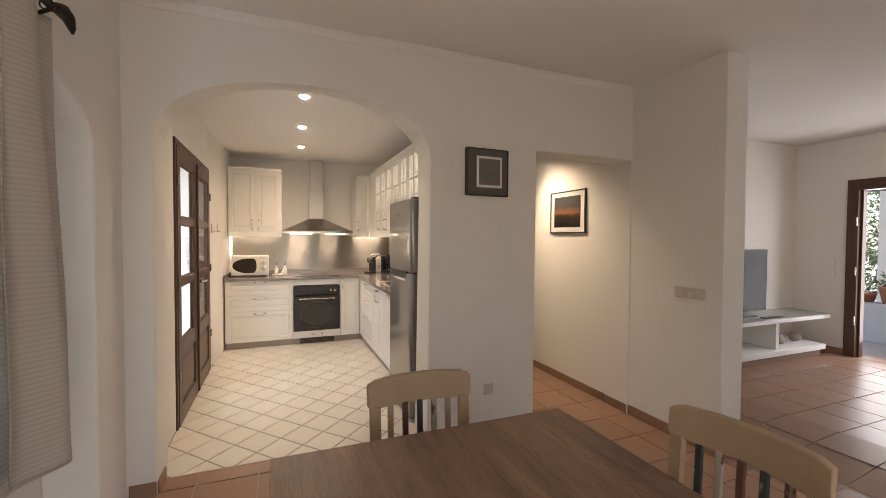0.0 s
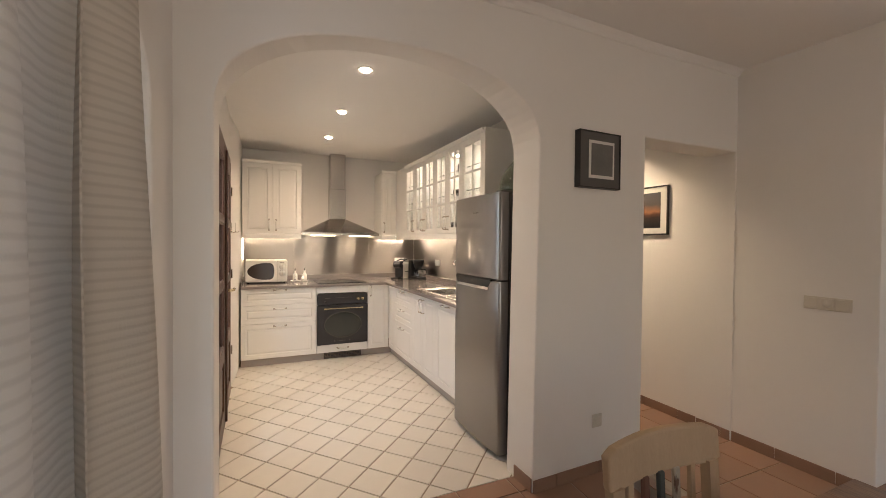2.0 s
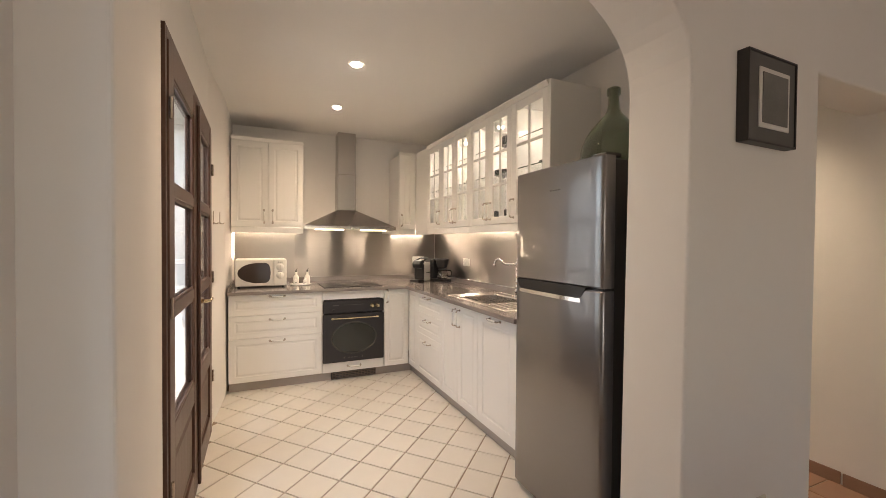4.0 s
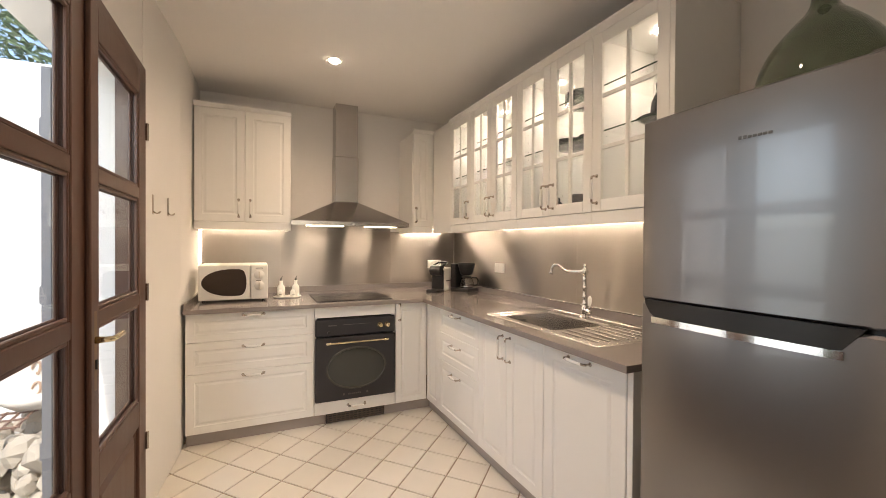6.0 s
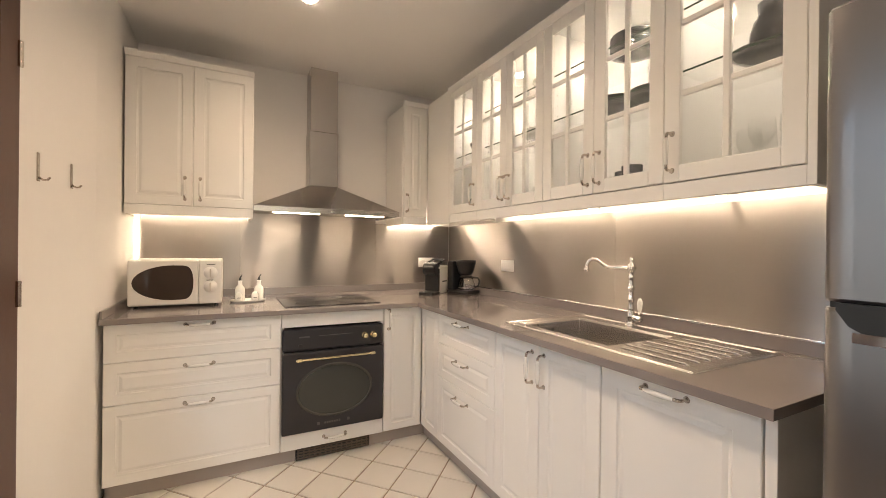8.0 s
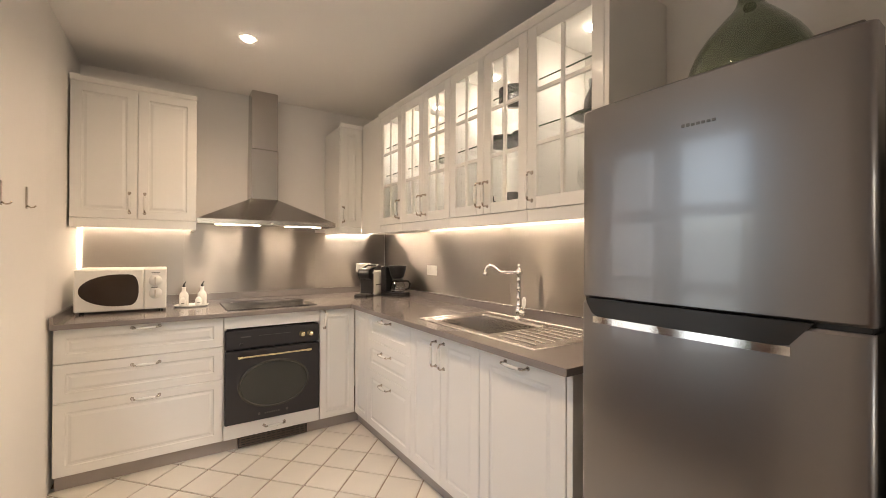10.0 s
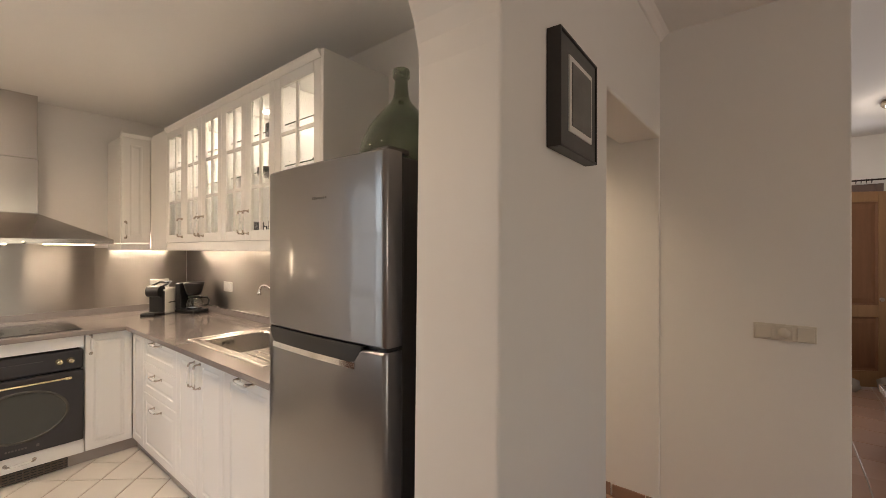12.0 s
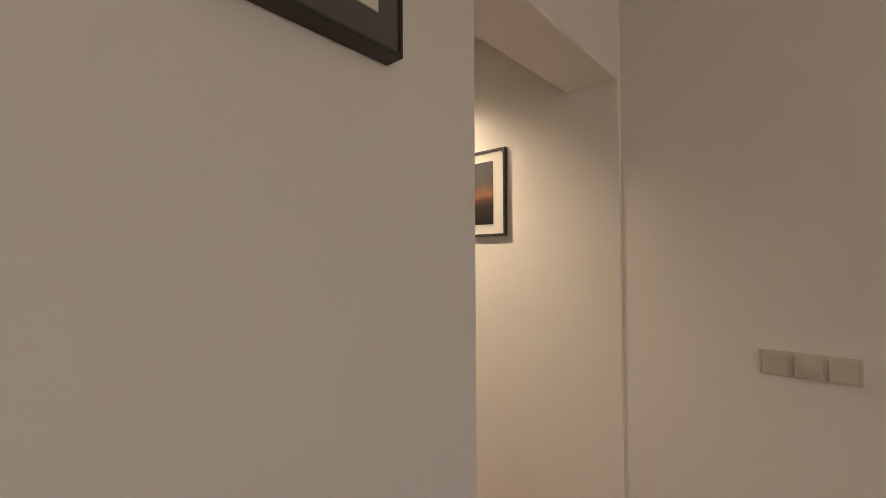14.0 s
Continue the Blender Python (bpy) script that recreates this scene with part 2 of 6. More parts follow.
def lathe(bm, profile, at=(0, 0, 0), n=24, m=None):
    """Turn (radius, height) pairs about z."""
    mm = m or Matrix.Translation(at)
    rings = []
    for r, h in profile:
        if r < 1e-5:
            rings.append([bm.verts.new(mm @ Vector((0, 0, h)))])
        else:
            rings.append([bm.verts.new(mm @ Vector((r * math.cos(2 * math.pi * i / n), r * math.sin(2 * math.pi * i / n), h))) for i in range(n)])
    for a, b in zip(rings, rings[1:]):
        for i in range(n):
            j = (i + 1) % n
            f = [a[i % len(a)], a[j % len(a)], b[j % len(b)], b[i % len(b)]]
            f = [v for k, v in enumerate(f) if v not in f[:k]]
            if len(f) > 2:
                bm.faces.new(f)
    return bm


def tube(bm, points, r, n=10, caps=True):
    """A round bar along points; r a number or one per point."""
    pts = [Vector(p) for p in points]
    rs = r if isinstance(r, (list, tuple)) else [r] * len(pts)
    rings = []
    ref = None
    for i, p in enumerate(pts):
        d = (pts[min(i + 1, len(pts) - 1)] - pts[max(i - 1, 0)]).normalized()
        if ref is None:
            ref = d.orthogonal().normalized()
        ref = (ref - d * ref.dot(d)).normalized()
        o = d.cross(ref)
        rings.append([bm.verts.new(p + rs[i] * (math.cos(2 * math.pi * k / n) * ref + math.sin(2 * math.pi * k / n) * o)) for k in range(n)])
    for a, b in zip(rings, rings[1:]):
        for k in range(n):
            bm.faces.new([a[k], a[(k + 1) % n], b[(k + 1) % n], b[k]])
    if caps:
        bm.faces.new(rings[0][::-1])
        bm.faces.new(rings[-1])
    return bm


def stepped(bm, x0, z0, x1, z1, steps, back):
    """A slab seen from -y whose front is a run of rectangles: (inset, y) pairs; back: y of the rear."""
    def ring(i, y):
        return [bm.verts.new((x, y, z)) for x, z in ((x0 + i, z0 + i), (x1 - i, z0 + i), (x1 - i, z1 - i), (x0 + i, z1 - i))]
    rings = [ring(0, back)] + [ring(i, y) for i, y in steps]
    bm.faces.new(rings[0][::-1])
    for a, b in zip(rings, rings[1:]):
        for k in range(4):
            bm.faces.new([a[k], a[(k + 1) % 4], b[(k + 1) % 4], b[k]])
    bm.faces.new(rings[-1])
    bmesh.ops.recalc_face_normals(bm, faces=bm.faces)
    return bm


def extrude_outline(bm, pts, depth):
    """Flat outline of (x, y, z) pushed along depth."""
    d = Vector(depth)
    a = [bm.verts.new(p) for p in pts]
    b = [bm.verts.new(Vector(p) + d) for p in pts]
    bm.faces.new(a)
    bm.faces.new(b[::-1])
    n = len(a)
    for i in range(n):
        bm.faces.new([a[i], b[i], b[(i + 1) % n], a[(i + 1) % n]])
    bmesh.ops.recalc_face_normals(bm, faces=bm.faces)
    return bm


# ---- structure ----
CX0, CX1, CY1 = 0.02, 2.40, 6.87      # kitchen: outer-door wall, sink wall, far wall
AW, AT = 2.99, 0.23                   # arch wall: front, thickness
HX = 3.52                             # wall with the switches
KC, DC = 2.57, 2.69                   # ceilings
LX, LY = 7.25, 3.76                   # living room: terrace wall, television wall
DX = -0.045                           # curtain wall


def sag(x, y):
    """Height of the old terracotta floor: it dips in the dining room and the hallway."""
    def st(v):
        v = min(1.0, max(0.0, v))
        return v * v * (3 - 2 * v)
    k = st((x - 0.05) / 0.8) * (1 - st((x - 3.75) / 0.8)) * st((y - 0.2) / 0.5)
    if x < 2.48:
        k *= 1 - st((y - 2.3) / 0.84)
    return -(0.05 + 0.025 * st((x - 1.8) / 0.8)) * k


def wall(name, lo, hi, label="white plastered wall", bevel=0.006):
    return tagged(block(name, lo, hi, PLASTER, None, label, bevel=bevel), kind="structure")


def arch_points(x0, x1, spring, rise, n=28, p=2.3):
    cx, hw = (x0 + x1) / 2, (x1 - x0) / 2
    out = []
    for i in range(n + 1):
        a = math.pi * i / n
        c, s = math.cos(a), math.sin(a)
        out.append((cx - hw * math.copysign(abs(c) ** (2 / p), c), spring + rise * s ** (2 / p)))
    return out


def lean(u):
    """How far the old arch wall stands proud of its line at x = u: most at the pier beside the fridge."""
    if u < 1.69:
        return -0.02 - 0.015 * max(0.0, (u - 0.096) / 1.594)
    return -0.035 * max(0.0, (2.553 - u) / 0.863)


def arch_wall(name, axis, along0, along1, a0, a1, spring, rise, top, pos, thick, p, label, bottom=-0.1, extra=(), lift=0.0, face=None):
    """Wall with one arched opening; axis 'x' or 'y' is the way it runs; the soffit rises by lift through the wall."""
    arch = arch_points(a0, a1, spring, rise, p=p)
    polys = [[(along0, bottom), (a0, bottom), (a0, spring), (a0, top), (along0, top)]]
    for (u0, z0), (u1, z1) in zip(arch, arch[1:]):
        polys.append([(u0, z0), (u1, z1), (u1, top), (u0, top)])
    right = [(a1, bottom), (along1, bottom)] + ([extra[0]] if extra else []) + [(along1, top), (a1, top), (a1, spring)]
    polys.append(right)
    if extra:
        polys.append([extra[0], extra[1], (extra[1][0], top), (extra[0][0], top)])
    bm = bmesh.new()
    seen, count = {}, {}

    def pt(u, z, d):
        k = (round(u, 4), round(z, 4), d)
        if k not in seen:
            if d and a0 < u < a1 and z < top:
                z += lift * ((z - spring) / rise) ** 4
            off = face(u) if face and not d else 0.0
            if face and u == a1 and z == bottom:
                u -= 0.027          # the pier leans a little
            seen[k] = bm.verts.new((u, pos + d + off, z) if axis == 'x' else (pos + d, u, z))
        return seen[k]

    for q in polys:
        for d in (0, thick):
            bm.faces.new([pt(u, z, d) for u, z in q])
        for a, b_ in zip(q, q[1:] + q[:1]):
            k = tuple(sorted((tuple(round(c, 4) for c in a), tuple(round(c, 4) for c in b_))))
            count[k] = count.get(k, 0) + 1
    for (a, b_), n in count.items():
        if n == 1:
            bm.faces.new([pt(*a, 0), pt(*b_, 0), pt(*b_, thick), pt(*a, thick)])
    bmesh.ops.recalc_face_normals(bm, faces=bm.faces)
    ob = part(name, bm, PLASTER, None, label)
    bev = ob.modifiers.new("round", 'BEVEL')
    bev.width, bev.segments, bev.limit_method, bev.angle_limit = 0.014, 3, 'ANGLE', radians(50)
    return tagged(ob, kind="structure")


arch_wall("wall_arch", 'x', DX - 0.02, 2.553, 0.096, 1.69, 1.93, 0.412, DC + 0.02, AW, AT, 2.35,
          "white plastered wall with a rounded kitchen archway", extra=((2.553, 2.093), (3.60, 2.093)), lift=0.045, face=lean)
wall("wall_switch", (HX, 2.195, -0.1), (3.735, AW + 0.10, DC + 0.02), "white plastered wall end with light switches")
wall("wall_hall", (3.512, AW + 0.001, -0.1), (3.74, 5.6, 2.60), "white plastered hallway wall")
wall("wall_hall_end", (2.56, 5.6, -0.1), (3.74, 5.7, DC))
wall("wall_sink", (CX1, AW + AT, -0.1), (2.553, CY1 + 0.1, KC + 0.02), "white plastered kitchen wall")
wall("wall_far", (-0.3, CY1, 0), (CX1, CY1 + 0.12, KC + 0.02), "white plastered kitchen wall")
# outer wall of the kitchen round the double door
D0, D1, DH = 3.80, 5.36, 2.15
bm = bmesh.new()
extrude_outline(bm, [(-0.30, D1, 0), (CX0, D1, 0), (0.04, 5.60, 0), (0.075, 6.02, 0), (0.088, CY1, 0), (-0.30, CY1, 0)], (0, 0, KC + 0.02))
tagged(part("wall_door_far", bm, PLASTER, None, "white plastered kitchen wall, slightly out of true"), kind="structure")
wall("wall_door_near", (-0.30, AW + AT, 0), (CX0, D0, KC + 0.02))
wall("wall_door_top", (-0.30, D0, DH), (CX0, D1, KC + 0.02))
# curtain wall with an arched window recess
arch_wall("wall_curtain", 'y', BACK, AW + AT, 1.00, 2.62, 1.80, 0.27, DC + 0.02, DX - 0.30, 0.30, 2.4,
          "white plastered wall with an arched window recess")
wall("wall_window_side", (DX - 0.30, 1.95, 0.55), (DX - 0.20, 2.615, 2.07), "white plastered end of the window recess")
wall("wall_window_sill", (DX - 0.30, 1.01, 0), (DX - 0.20, 2.61, 0.55), "white plastered sill wall under the window")
wall("wall_garden_1", (DX - 0.30, BACK - 0.2, 0), (0.25, BACK, DC + 0.02), bevel=0)
wall("wall_garden_2", (2.25, BACK - 0.2, 0), (LX + 0.25, BACK, DC + 0.02), bevel=0)
wall("wall_garden_3", (0.25, BACK - 0.2, 2.2), (2.25, BACK, DC + 0.02), bevel=0)
# living room
wall("wall_tv", (3.745, LY, 0), (LX + 0.25, LY + 0.2, DC + 0.02), bevel=0)
wall("wall_tv_return", (3.74, 2.995, 0), (3.80, LY, DC + 0.02), bevel=0)
T0, T1, TH = 1.58, 3.20, 2.16          # terrace door
W0, W1, WB, WT = 0.35, 1.51, 0.80, 2.07   # side window
wall("wall_terrace_1", (LX, T1, 0), (LX + 0.25, LY, DC + 0.02), bevel=0)
wall("wall_terrace_2", (LX, W1, 0), (LX + 0.25, T0, DC + 0.02), bevel=0)
wall("wall_terrace_3", (LX, T0, TH), (LX + 0.25, T1, DC + 0.02), bevel=0)
wall("wall_terrace_4", (LX, BACK, 0), (LX + 0.25, W0, DC + 0.02), bevel=0)
wall("wall_terrace_5", (LX, W0, 0), (LX + 0.25, W1, WB), bevel=0)
wall("wall_terrace_6", (LX, W0, WT), (LX + 0.25, W1, DC + 0.02), bevel=0)


def ceiling(name, lo, hi):
    tagged(block(name, lo, hi, CEIL, None, "white painted ceiling", bevel=0.0), kind="structure")


ceiling("ceiling_kitchen", (-0.3, AW + AT, KC), (2.553, CY1 + 0.1, KC + 0.1))
ceiling("ceiling_dining", (DX - 0.3, BACK - 0.2, DC), (HX + 0.1, AW + 0.01, DC + 0.12))
ceiling("ceiling_living", (HX + 0.1, BACK - 0.2, DC + 0.001), (LX + 0.25, LY + 0.2, DC + 0.12))
ceiling("ceiling_hall", (2.5535, AW + AT, 2.50), (3.74, 5.7, 2.62))

# cove between arch wall and dining ceiling
bm = bmesh.new()
cove = [(0.0, 0.0), (0.0, -0.04), (0.008, -0.036), (0.018, -0.022), (0.03, -0.011), (0.044, -0.003), (0.048, 0.0)]
rings = [[bm.verts.new((u, AW + lean(u) - a - 0.001, DC - 0.001 + b)) for a, b in cove] for u in (DX, 0.096, 1.69, 2.553, HX)]
for p, q in zip(rings, rings[1:]):
    for k in range(len(cove)):
        k2 = (k + 1) % len(cove)
        bm.faces.new([p[k], p[k2], q[k2], q[k]])
bm.faces.new(rings[0][::-1])
bm.faces.new(rings[-1])
bmesh.ops.recalc_face_normals(bm, faces=bm.faces)
tagged(part("trim_cove", bm, CEIL, None, "white plaster cove under the ceiling"), kind="structure")

# floors: beds here, tiles at the end of the file
tagged(block("floor_kitchen", (-0.3, 3.135, -0.1), (2.5, CY1 + 0.1, -0.006), GROUT, None, "brown grout bed of cream diagonal floor tiles", bevel=0), kind="structure")


def floor_bed(name, x0, y0, x1, y1, label):
    nx, ny = max(2, int((x1 - x0) / 0.1)), max(2, int((y1 - y0) / 0.1))
    vs, fs = [], []
    for j in range(ny + 1):
        for i in range(nx + 1):
            x, y = x0 + (x1 - x0) * i / nx, y0 + (y1 - y0) * j / ny
            vs.append((x, y, sag(min(x, 2.47) if x1 < 2.5 else x, y) - 0.006))
    for j in range(ny):
        for i in range(nx):
            a = j * (nx + 1) + i
            fs.append((a, a + 1, a + nx + 2, a + nx + 1))
    me = bpy.data.meshes.new(name)
    me.from_pydata(vs, [], fs)
    me.materials.append(TGROUT)
    return tagged(new(name, me), label, kind="structure")


floor_bed("floor", DX - 0.3, BACK - 0.2, LX + 0.25, 2.989, "terracotta tiled floor with pale joints")
floor_bed("floor_threshold", 0.0, 2.989, 1.8, 3.137, "terracotta tiled threshold of the archway")
floor_bed("floor_hall", 2.5, 2.989, 3.75, 5.7, "terracotta tiled hallway floor")
floor_bed("floor_living", 3.75, 2.989, LX + 0.25, LY + 0.2, "terracotta tiled living room floor")
bm = bmesh.new()
bmesh.ops.create_grid(bm, x_segments=4, y_segments=4, size=60)
for v in bm.verts:
    v.co.z = -0.16
GRAVEL = mat("pale_gravel", (0.42, 0.38, 0.32), 0.95, var=0.3, scale=3, fine=0.3, bump=0.6, bscale=40)
tagged(part("ground", bm, GRAVEL, None, "pale gravel ground outside the house"), kind="structure")

# ---- kitchen units ----


def handle(parent, x, z, length, upright, y=0.0):
    """Bow handle: porcelain grip between two nickel feet, on a front at y."""
    h = length / 2
    ax = (lambda s, d: (x, y - d, z + s)) if upright else (lambda s, d: (x + s, y - d, z))
    g = h - 0.018
    bm = bmesh.new()
    tube(bm, [ax(-g, 0.033), ax(-g * 0.6, 0.034), ax(0, 0.0345), ax(g * 0.6, 0.034), ax(g, 0.033)], [0.006, 0.008, 0.009, 0.008, 0.006], 12)
    part("handle", bm, PORCEL, parent, "white porcelain grip with nickel feet", smooth=True)
    for s in (-1, 1):
        bm = bmesh.new()
        tube(bm, [ax(s * h, 0.0), ax(s * h, 0.004), ax(s * h, 0.014), ax(s * h, 0.024), ax(s * (h - 0.006), 0.031), ax(s * (h - 0.02), 0.033)],
             [0.010, 0.0065, 0.0045, 0.005, 0.0055, 0.005], 10)
        part("handle_foot", bm, NICKEL, parent, "nickel handle foot", smooth=True)


def front(name, parent, x0, z0, x1, z1, stile=0.05):
    g = 0.0012
    bm = stepped(bmesh.new(), x0 + g, z0 + g, x1 - g, z1 - g,
                 [(0.0, 0.003), (0.003, 0.0), (stile, 0.0), (stile + 0.004, 0.005), (stile + 0.012, 0.006), (stile + 0.026, 0.0015), (stile + 0.03, 0.0015)], 0.019)
    return part(name, bm, LACQUER, parent)


def carcass(parent, w, h, d, z0=0.0, material=None, shell=0.018):
    bm = bmesh.new()
    cube(bm, (0, 0.021, z0), (shell, d, z0 + h), 0.001)
    cube(bm, (w - shell, 0.021, z0), (w, d, z0 + h), 0.001)
    cube(bm, (shell, 0.021, z0), (w - shell, d, z0 + shell), 0)
    cube(bm, (shell, 0.021, z0 + h - shell), (w - shell, d, z0 + h), 0)
    cube(bm, (shell, d - 0.012, z0 + shell), (w - shell, d, z0 + h - shell), 0)
    return part("body", bm, material or LACQUER, parent)


BY, RX = 6.06, 1.765      # fronts of the far run and of the sink run
FAR = lambda x, z=0.0: pose(x, BY, z)
SINK = lambda y, z=0.0: pose(RX, y, z, 0, 0, -90)
PL, UT = 0.085, 0.868      # top of plinth, top of the base units

u = thing("drawer_cabinet", FAR(0.095), "white lacquered base cabinet with three wide drawers", "cabinet", "base cabinets")
carcass(u, 0.795, UT - PL, 0.60, PL)
for z0, z1 in ((PL, 0.475), (0.475, 0.681), (0.681, UT)):
    d = front("drawer", u, 0.0, z0, 0.796, z1)
    handle(d, 0.40, (0.848 if z1 == UT else 0.638 if z1 == 0.681 else 0.445), 0.128, False)

u = thing("oven_cabinet", FAR(0.892), "white oven housing with a bottom drawer", "cabinet", "base cabinets")
carcass(u, 0.608, UT - PL, 0.60, PL)
block("top_strip", (0.002, 0.0, 0.79), (0.606, 0.02, UT), LACQUER, u)
d = block("drawer", (0.002, 0.0, PL), (0.606, 0.02, 0.178), LACQUER, u)
handle(d, 0.306, 0.133, 0.128, False)
bm = bmesh.new()
cube(bm, (0.09, 0.03, 0.006), (0.53, 0.045, 0.078))
g = part("vent_grille", bm, MATTBLK, u, "dark slotted plinth vent")
for r in range(4):
    bm = bmesh.new()
    cube(bm, (0.095, 0.022, 0.012 + r * 0.0165), (0.525, 0.034, 0.019 + r * 0.0165), 0.001)
    for k in range(14):
        cube(bm, (0.10 + k * 0.0315, 0.024, 0.012 + r * 0.0165), (0.106 + k * 0.0315, 0.034, 0.0285 + r * 0.0165))
    part("slat", bm, mat("vent_brown", (0.12, 0.09, 0.07), 0.5) if r == 0 else bpy.data.materials["vent_brown"], g)

# oven
o = thing("oven", FAR(0.898, 0.18), "anthracite built-in oven with brass bar and oval window", "oven")
block("body", (0.01, 0.02, 0.0), (0.586, 0.55, 0.595), MATTBLK, o, bevel=0)
cp = block("control_panel", (0.0, -0.012, 0.472), (0.596, 0.02, 0.60), OVENBLK, o, "anthracite control panel with brass knobs", bevel=0.012, seg=3)
for kx in (0.475, 0.53):
    bm = lathe(bmesh.new(), [(0.0, -0.004), (0.020, -0.004), (0.021, 0.003), (0.013, 0.006), (0.012, 0.022), (0.016, 0.026), (0.014, 0.034), (0.0, 0.036)], n=20,
               m=pose(kx, -0.012, 0.535, 90, 0, 0))
    part("knob", bm, BRASS, cp, "brass control knob", smooth=True)
for a, b, z0, z1 in ((0.09, 0.15, 0.548, 0.556), (0.20, 0.40, 0.552, 0.555)):
    block("lettering", (a, -0.0135, z0), (b, -0.011, z1), MATB, cp, "worn unreadable lettering", bevel=0)
bm = lathe(bmesh.new(), [(0, 0), (0.011, 0.0), (0.011, 0.008), (0, 0.009)], n=14, m=pose(0.095, -0.012, 0.505, 90, 0, 0))
part("pilot_lamp", bm, BLACK, cp)
dr = block("door", (0.0, -0.020, 0.0), (0.596, 0.012, 0.466), OVENBLK, o, "anthracite oven door", bevel=0.008, seg=3)
bm = bmesh.new()
ring = lambda a, b, y: [bm.verts.new((0.298 + a * math.cos(2 * math.pi * i / 48), y, 0.232 + b * math.sin(2 * math.pi * i / 48))) for i in range(48)]
rr = [ring(0.226, 0.158, -0.0195), ring(0.224, 0.156, -0.024), ring(0.214, 0.146, -0.024), ring(0.211, 0.143, -0.021), ring(0.211, 0.143, -0.0195)]
for a, b in zip(rr, rr[1:]):
    for i in range(48):
        bm.faces.new([a[i], a[(i + 1) % 48], b[(i + 1) % 48], b[i]])
part("window_rim", bm, mat("dull_rim", (0.09, 0.085, 0.075), 0.35, metal=0.7), dr, "thin oval metal rim", smooth=True)
bm = bmesh.new()
bm.faces.new([bm.verts.new((0.298 + 0.212 * math.cos(2 * math.pi * i / 48), -0.0212, 0.232 + 0.144 * math.sin(2 * math.pi * i / 48))) for i in range(48)])
part("window_glass", bm, OVENGL, dr, "dark oval oven glass")
bm = bmesh.new()
tube(bm, [(0.07, -0.062, 0.432), (0.10, -0.062, 0.432), (0.50, -0.062, 0.432), (0.53, -0.062, 0.432)], 0.0068, 14)
for hx in (0.085, 0.51):
    lathe(bm, [(0, -0.02), (0.008, -0.016), (0.0115, -0.008), (0.010, 0.0), (0.0115, 0.008), (0.008, 0.016), (0, 0.02)], n=14, m=pose(hx, -0.062, 0.432, 0, 90, 0))
    tube(bm, [(hx, -0.018, 0.432), (hx, -0.062, 0.432)], 0.006, 10)
part("door_bar", bm, BRASS, dr, "polished brass towel bar", smooth=True)
FADED = mat("faded_print", (0.10, 0.09, 0.085), 0.5)
for k in range(7):
    block("letter", (0.235 + k * 0.014, -0.0215, 0.036), (0.244 + k * 0.014, -0.0195, 0.046), FADED, dr, bevel=0)
for k in (0.195, 0.37):
    block("print_mark", (k, -0.0215, 0.034), (k + 0.014, -0.0195, 0.05), FADED, dr, bevel=0)

u = thing("corner_cabinet", FAR(1.502), "white narrow base cabinet with one door", "cabinet", "base cabinets")
carcass(u, 0.26, UT - PL, 0.60, PL)
d = front("door", u, 0.0, PL, 0.262, UT, 0.045)
handle(d, 0.03, 0.80, 0.128, True)
u = thing("corner_base_unit", SINK(BY - 0.001), "white corner base unit with a blind front", "cabinet")
front("panel", u, 0.0, PL, 0.243, UT, 0.05)
block("backing", (0.0, 0.021, PL), (0.243, 0.04, UT), LACQUER, u, bevel=0)

u = thing("drawer_cabinet", SINK(5.815), "white lacquered base cabinet with three drawers", "cabinet", "base cabinets")
carcass(u, 0.60, UT - PL, 0.58, PL)
for z0, z1 in ((PL, 0.475), (0.475, 0.681), (0.681, UT)):
    d = front("drawer", u, 0.0, z0, 0.602, z1)
    handle(d, 0.285, (0.832 if z1 == UT else 0.618 if z1 == 0.681 else 0.412), 0.128, False)
u = thing("sink_cabinet", SINK(5.212), "white lacquered sink cabinet with two doors", "cabinet", "base cabinets")
carcass(u, 0.63, 0.6, 0.58, PL)
for a, b, hx in ((0.0, 0.316, 0.272), (0.316, 0.632, 0.345)):
    d = front("door", u, a, PL, b, UT, 0.055)
    handle(d, hx, 0.758, 0.128, True)
u = thing("dishwasher", SINK(4.578), "built-in dishwasher behind a white panel door", "dishwasher")
carcass(u, 0.48, UT - PL, 0.58, PL)
d = front("door", u, 0.0, PL, 0.484, UT, 0.065)
handle(d, 0.235, 0.838, 0.128, False)
tagged(block("end_panel", (RX - 0.002, 4.062, 0.0), (2.398, 4.088, UT), LACQUER, None, "white end panel beside the fridge", 0.002), category="cabinet panel")

# plinths
tagged(block("plinth", (0.098, BY + 0.045, 0.0), (0.98, BY + 0.06, PL - 0.003), mat("plinth_grey", (0.40, 0.35, 0.31), 0.4, var=0.1), None, "grey laminate plinth of the base cabinets", 0.001), category="plinth")
PLG = bpy.data.materials["plinth_grey"]
tagged(block("plinth", (1.425, BY + 0.045, 0.0), (1.81, BY + 0.06, PL - 0.003), PLG, None, "grey laminate plinth of the base cabinets", 0.001), category="plinth")
tagged(block("plinth", (RX + 0.04, 4.10, 0.0), (RX + 0.055, BY + 0.044, PL - 0.003), PLG, None, "grey laminate plinth of the base cabinets", 0.001), category="plinth")

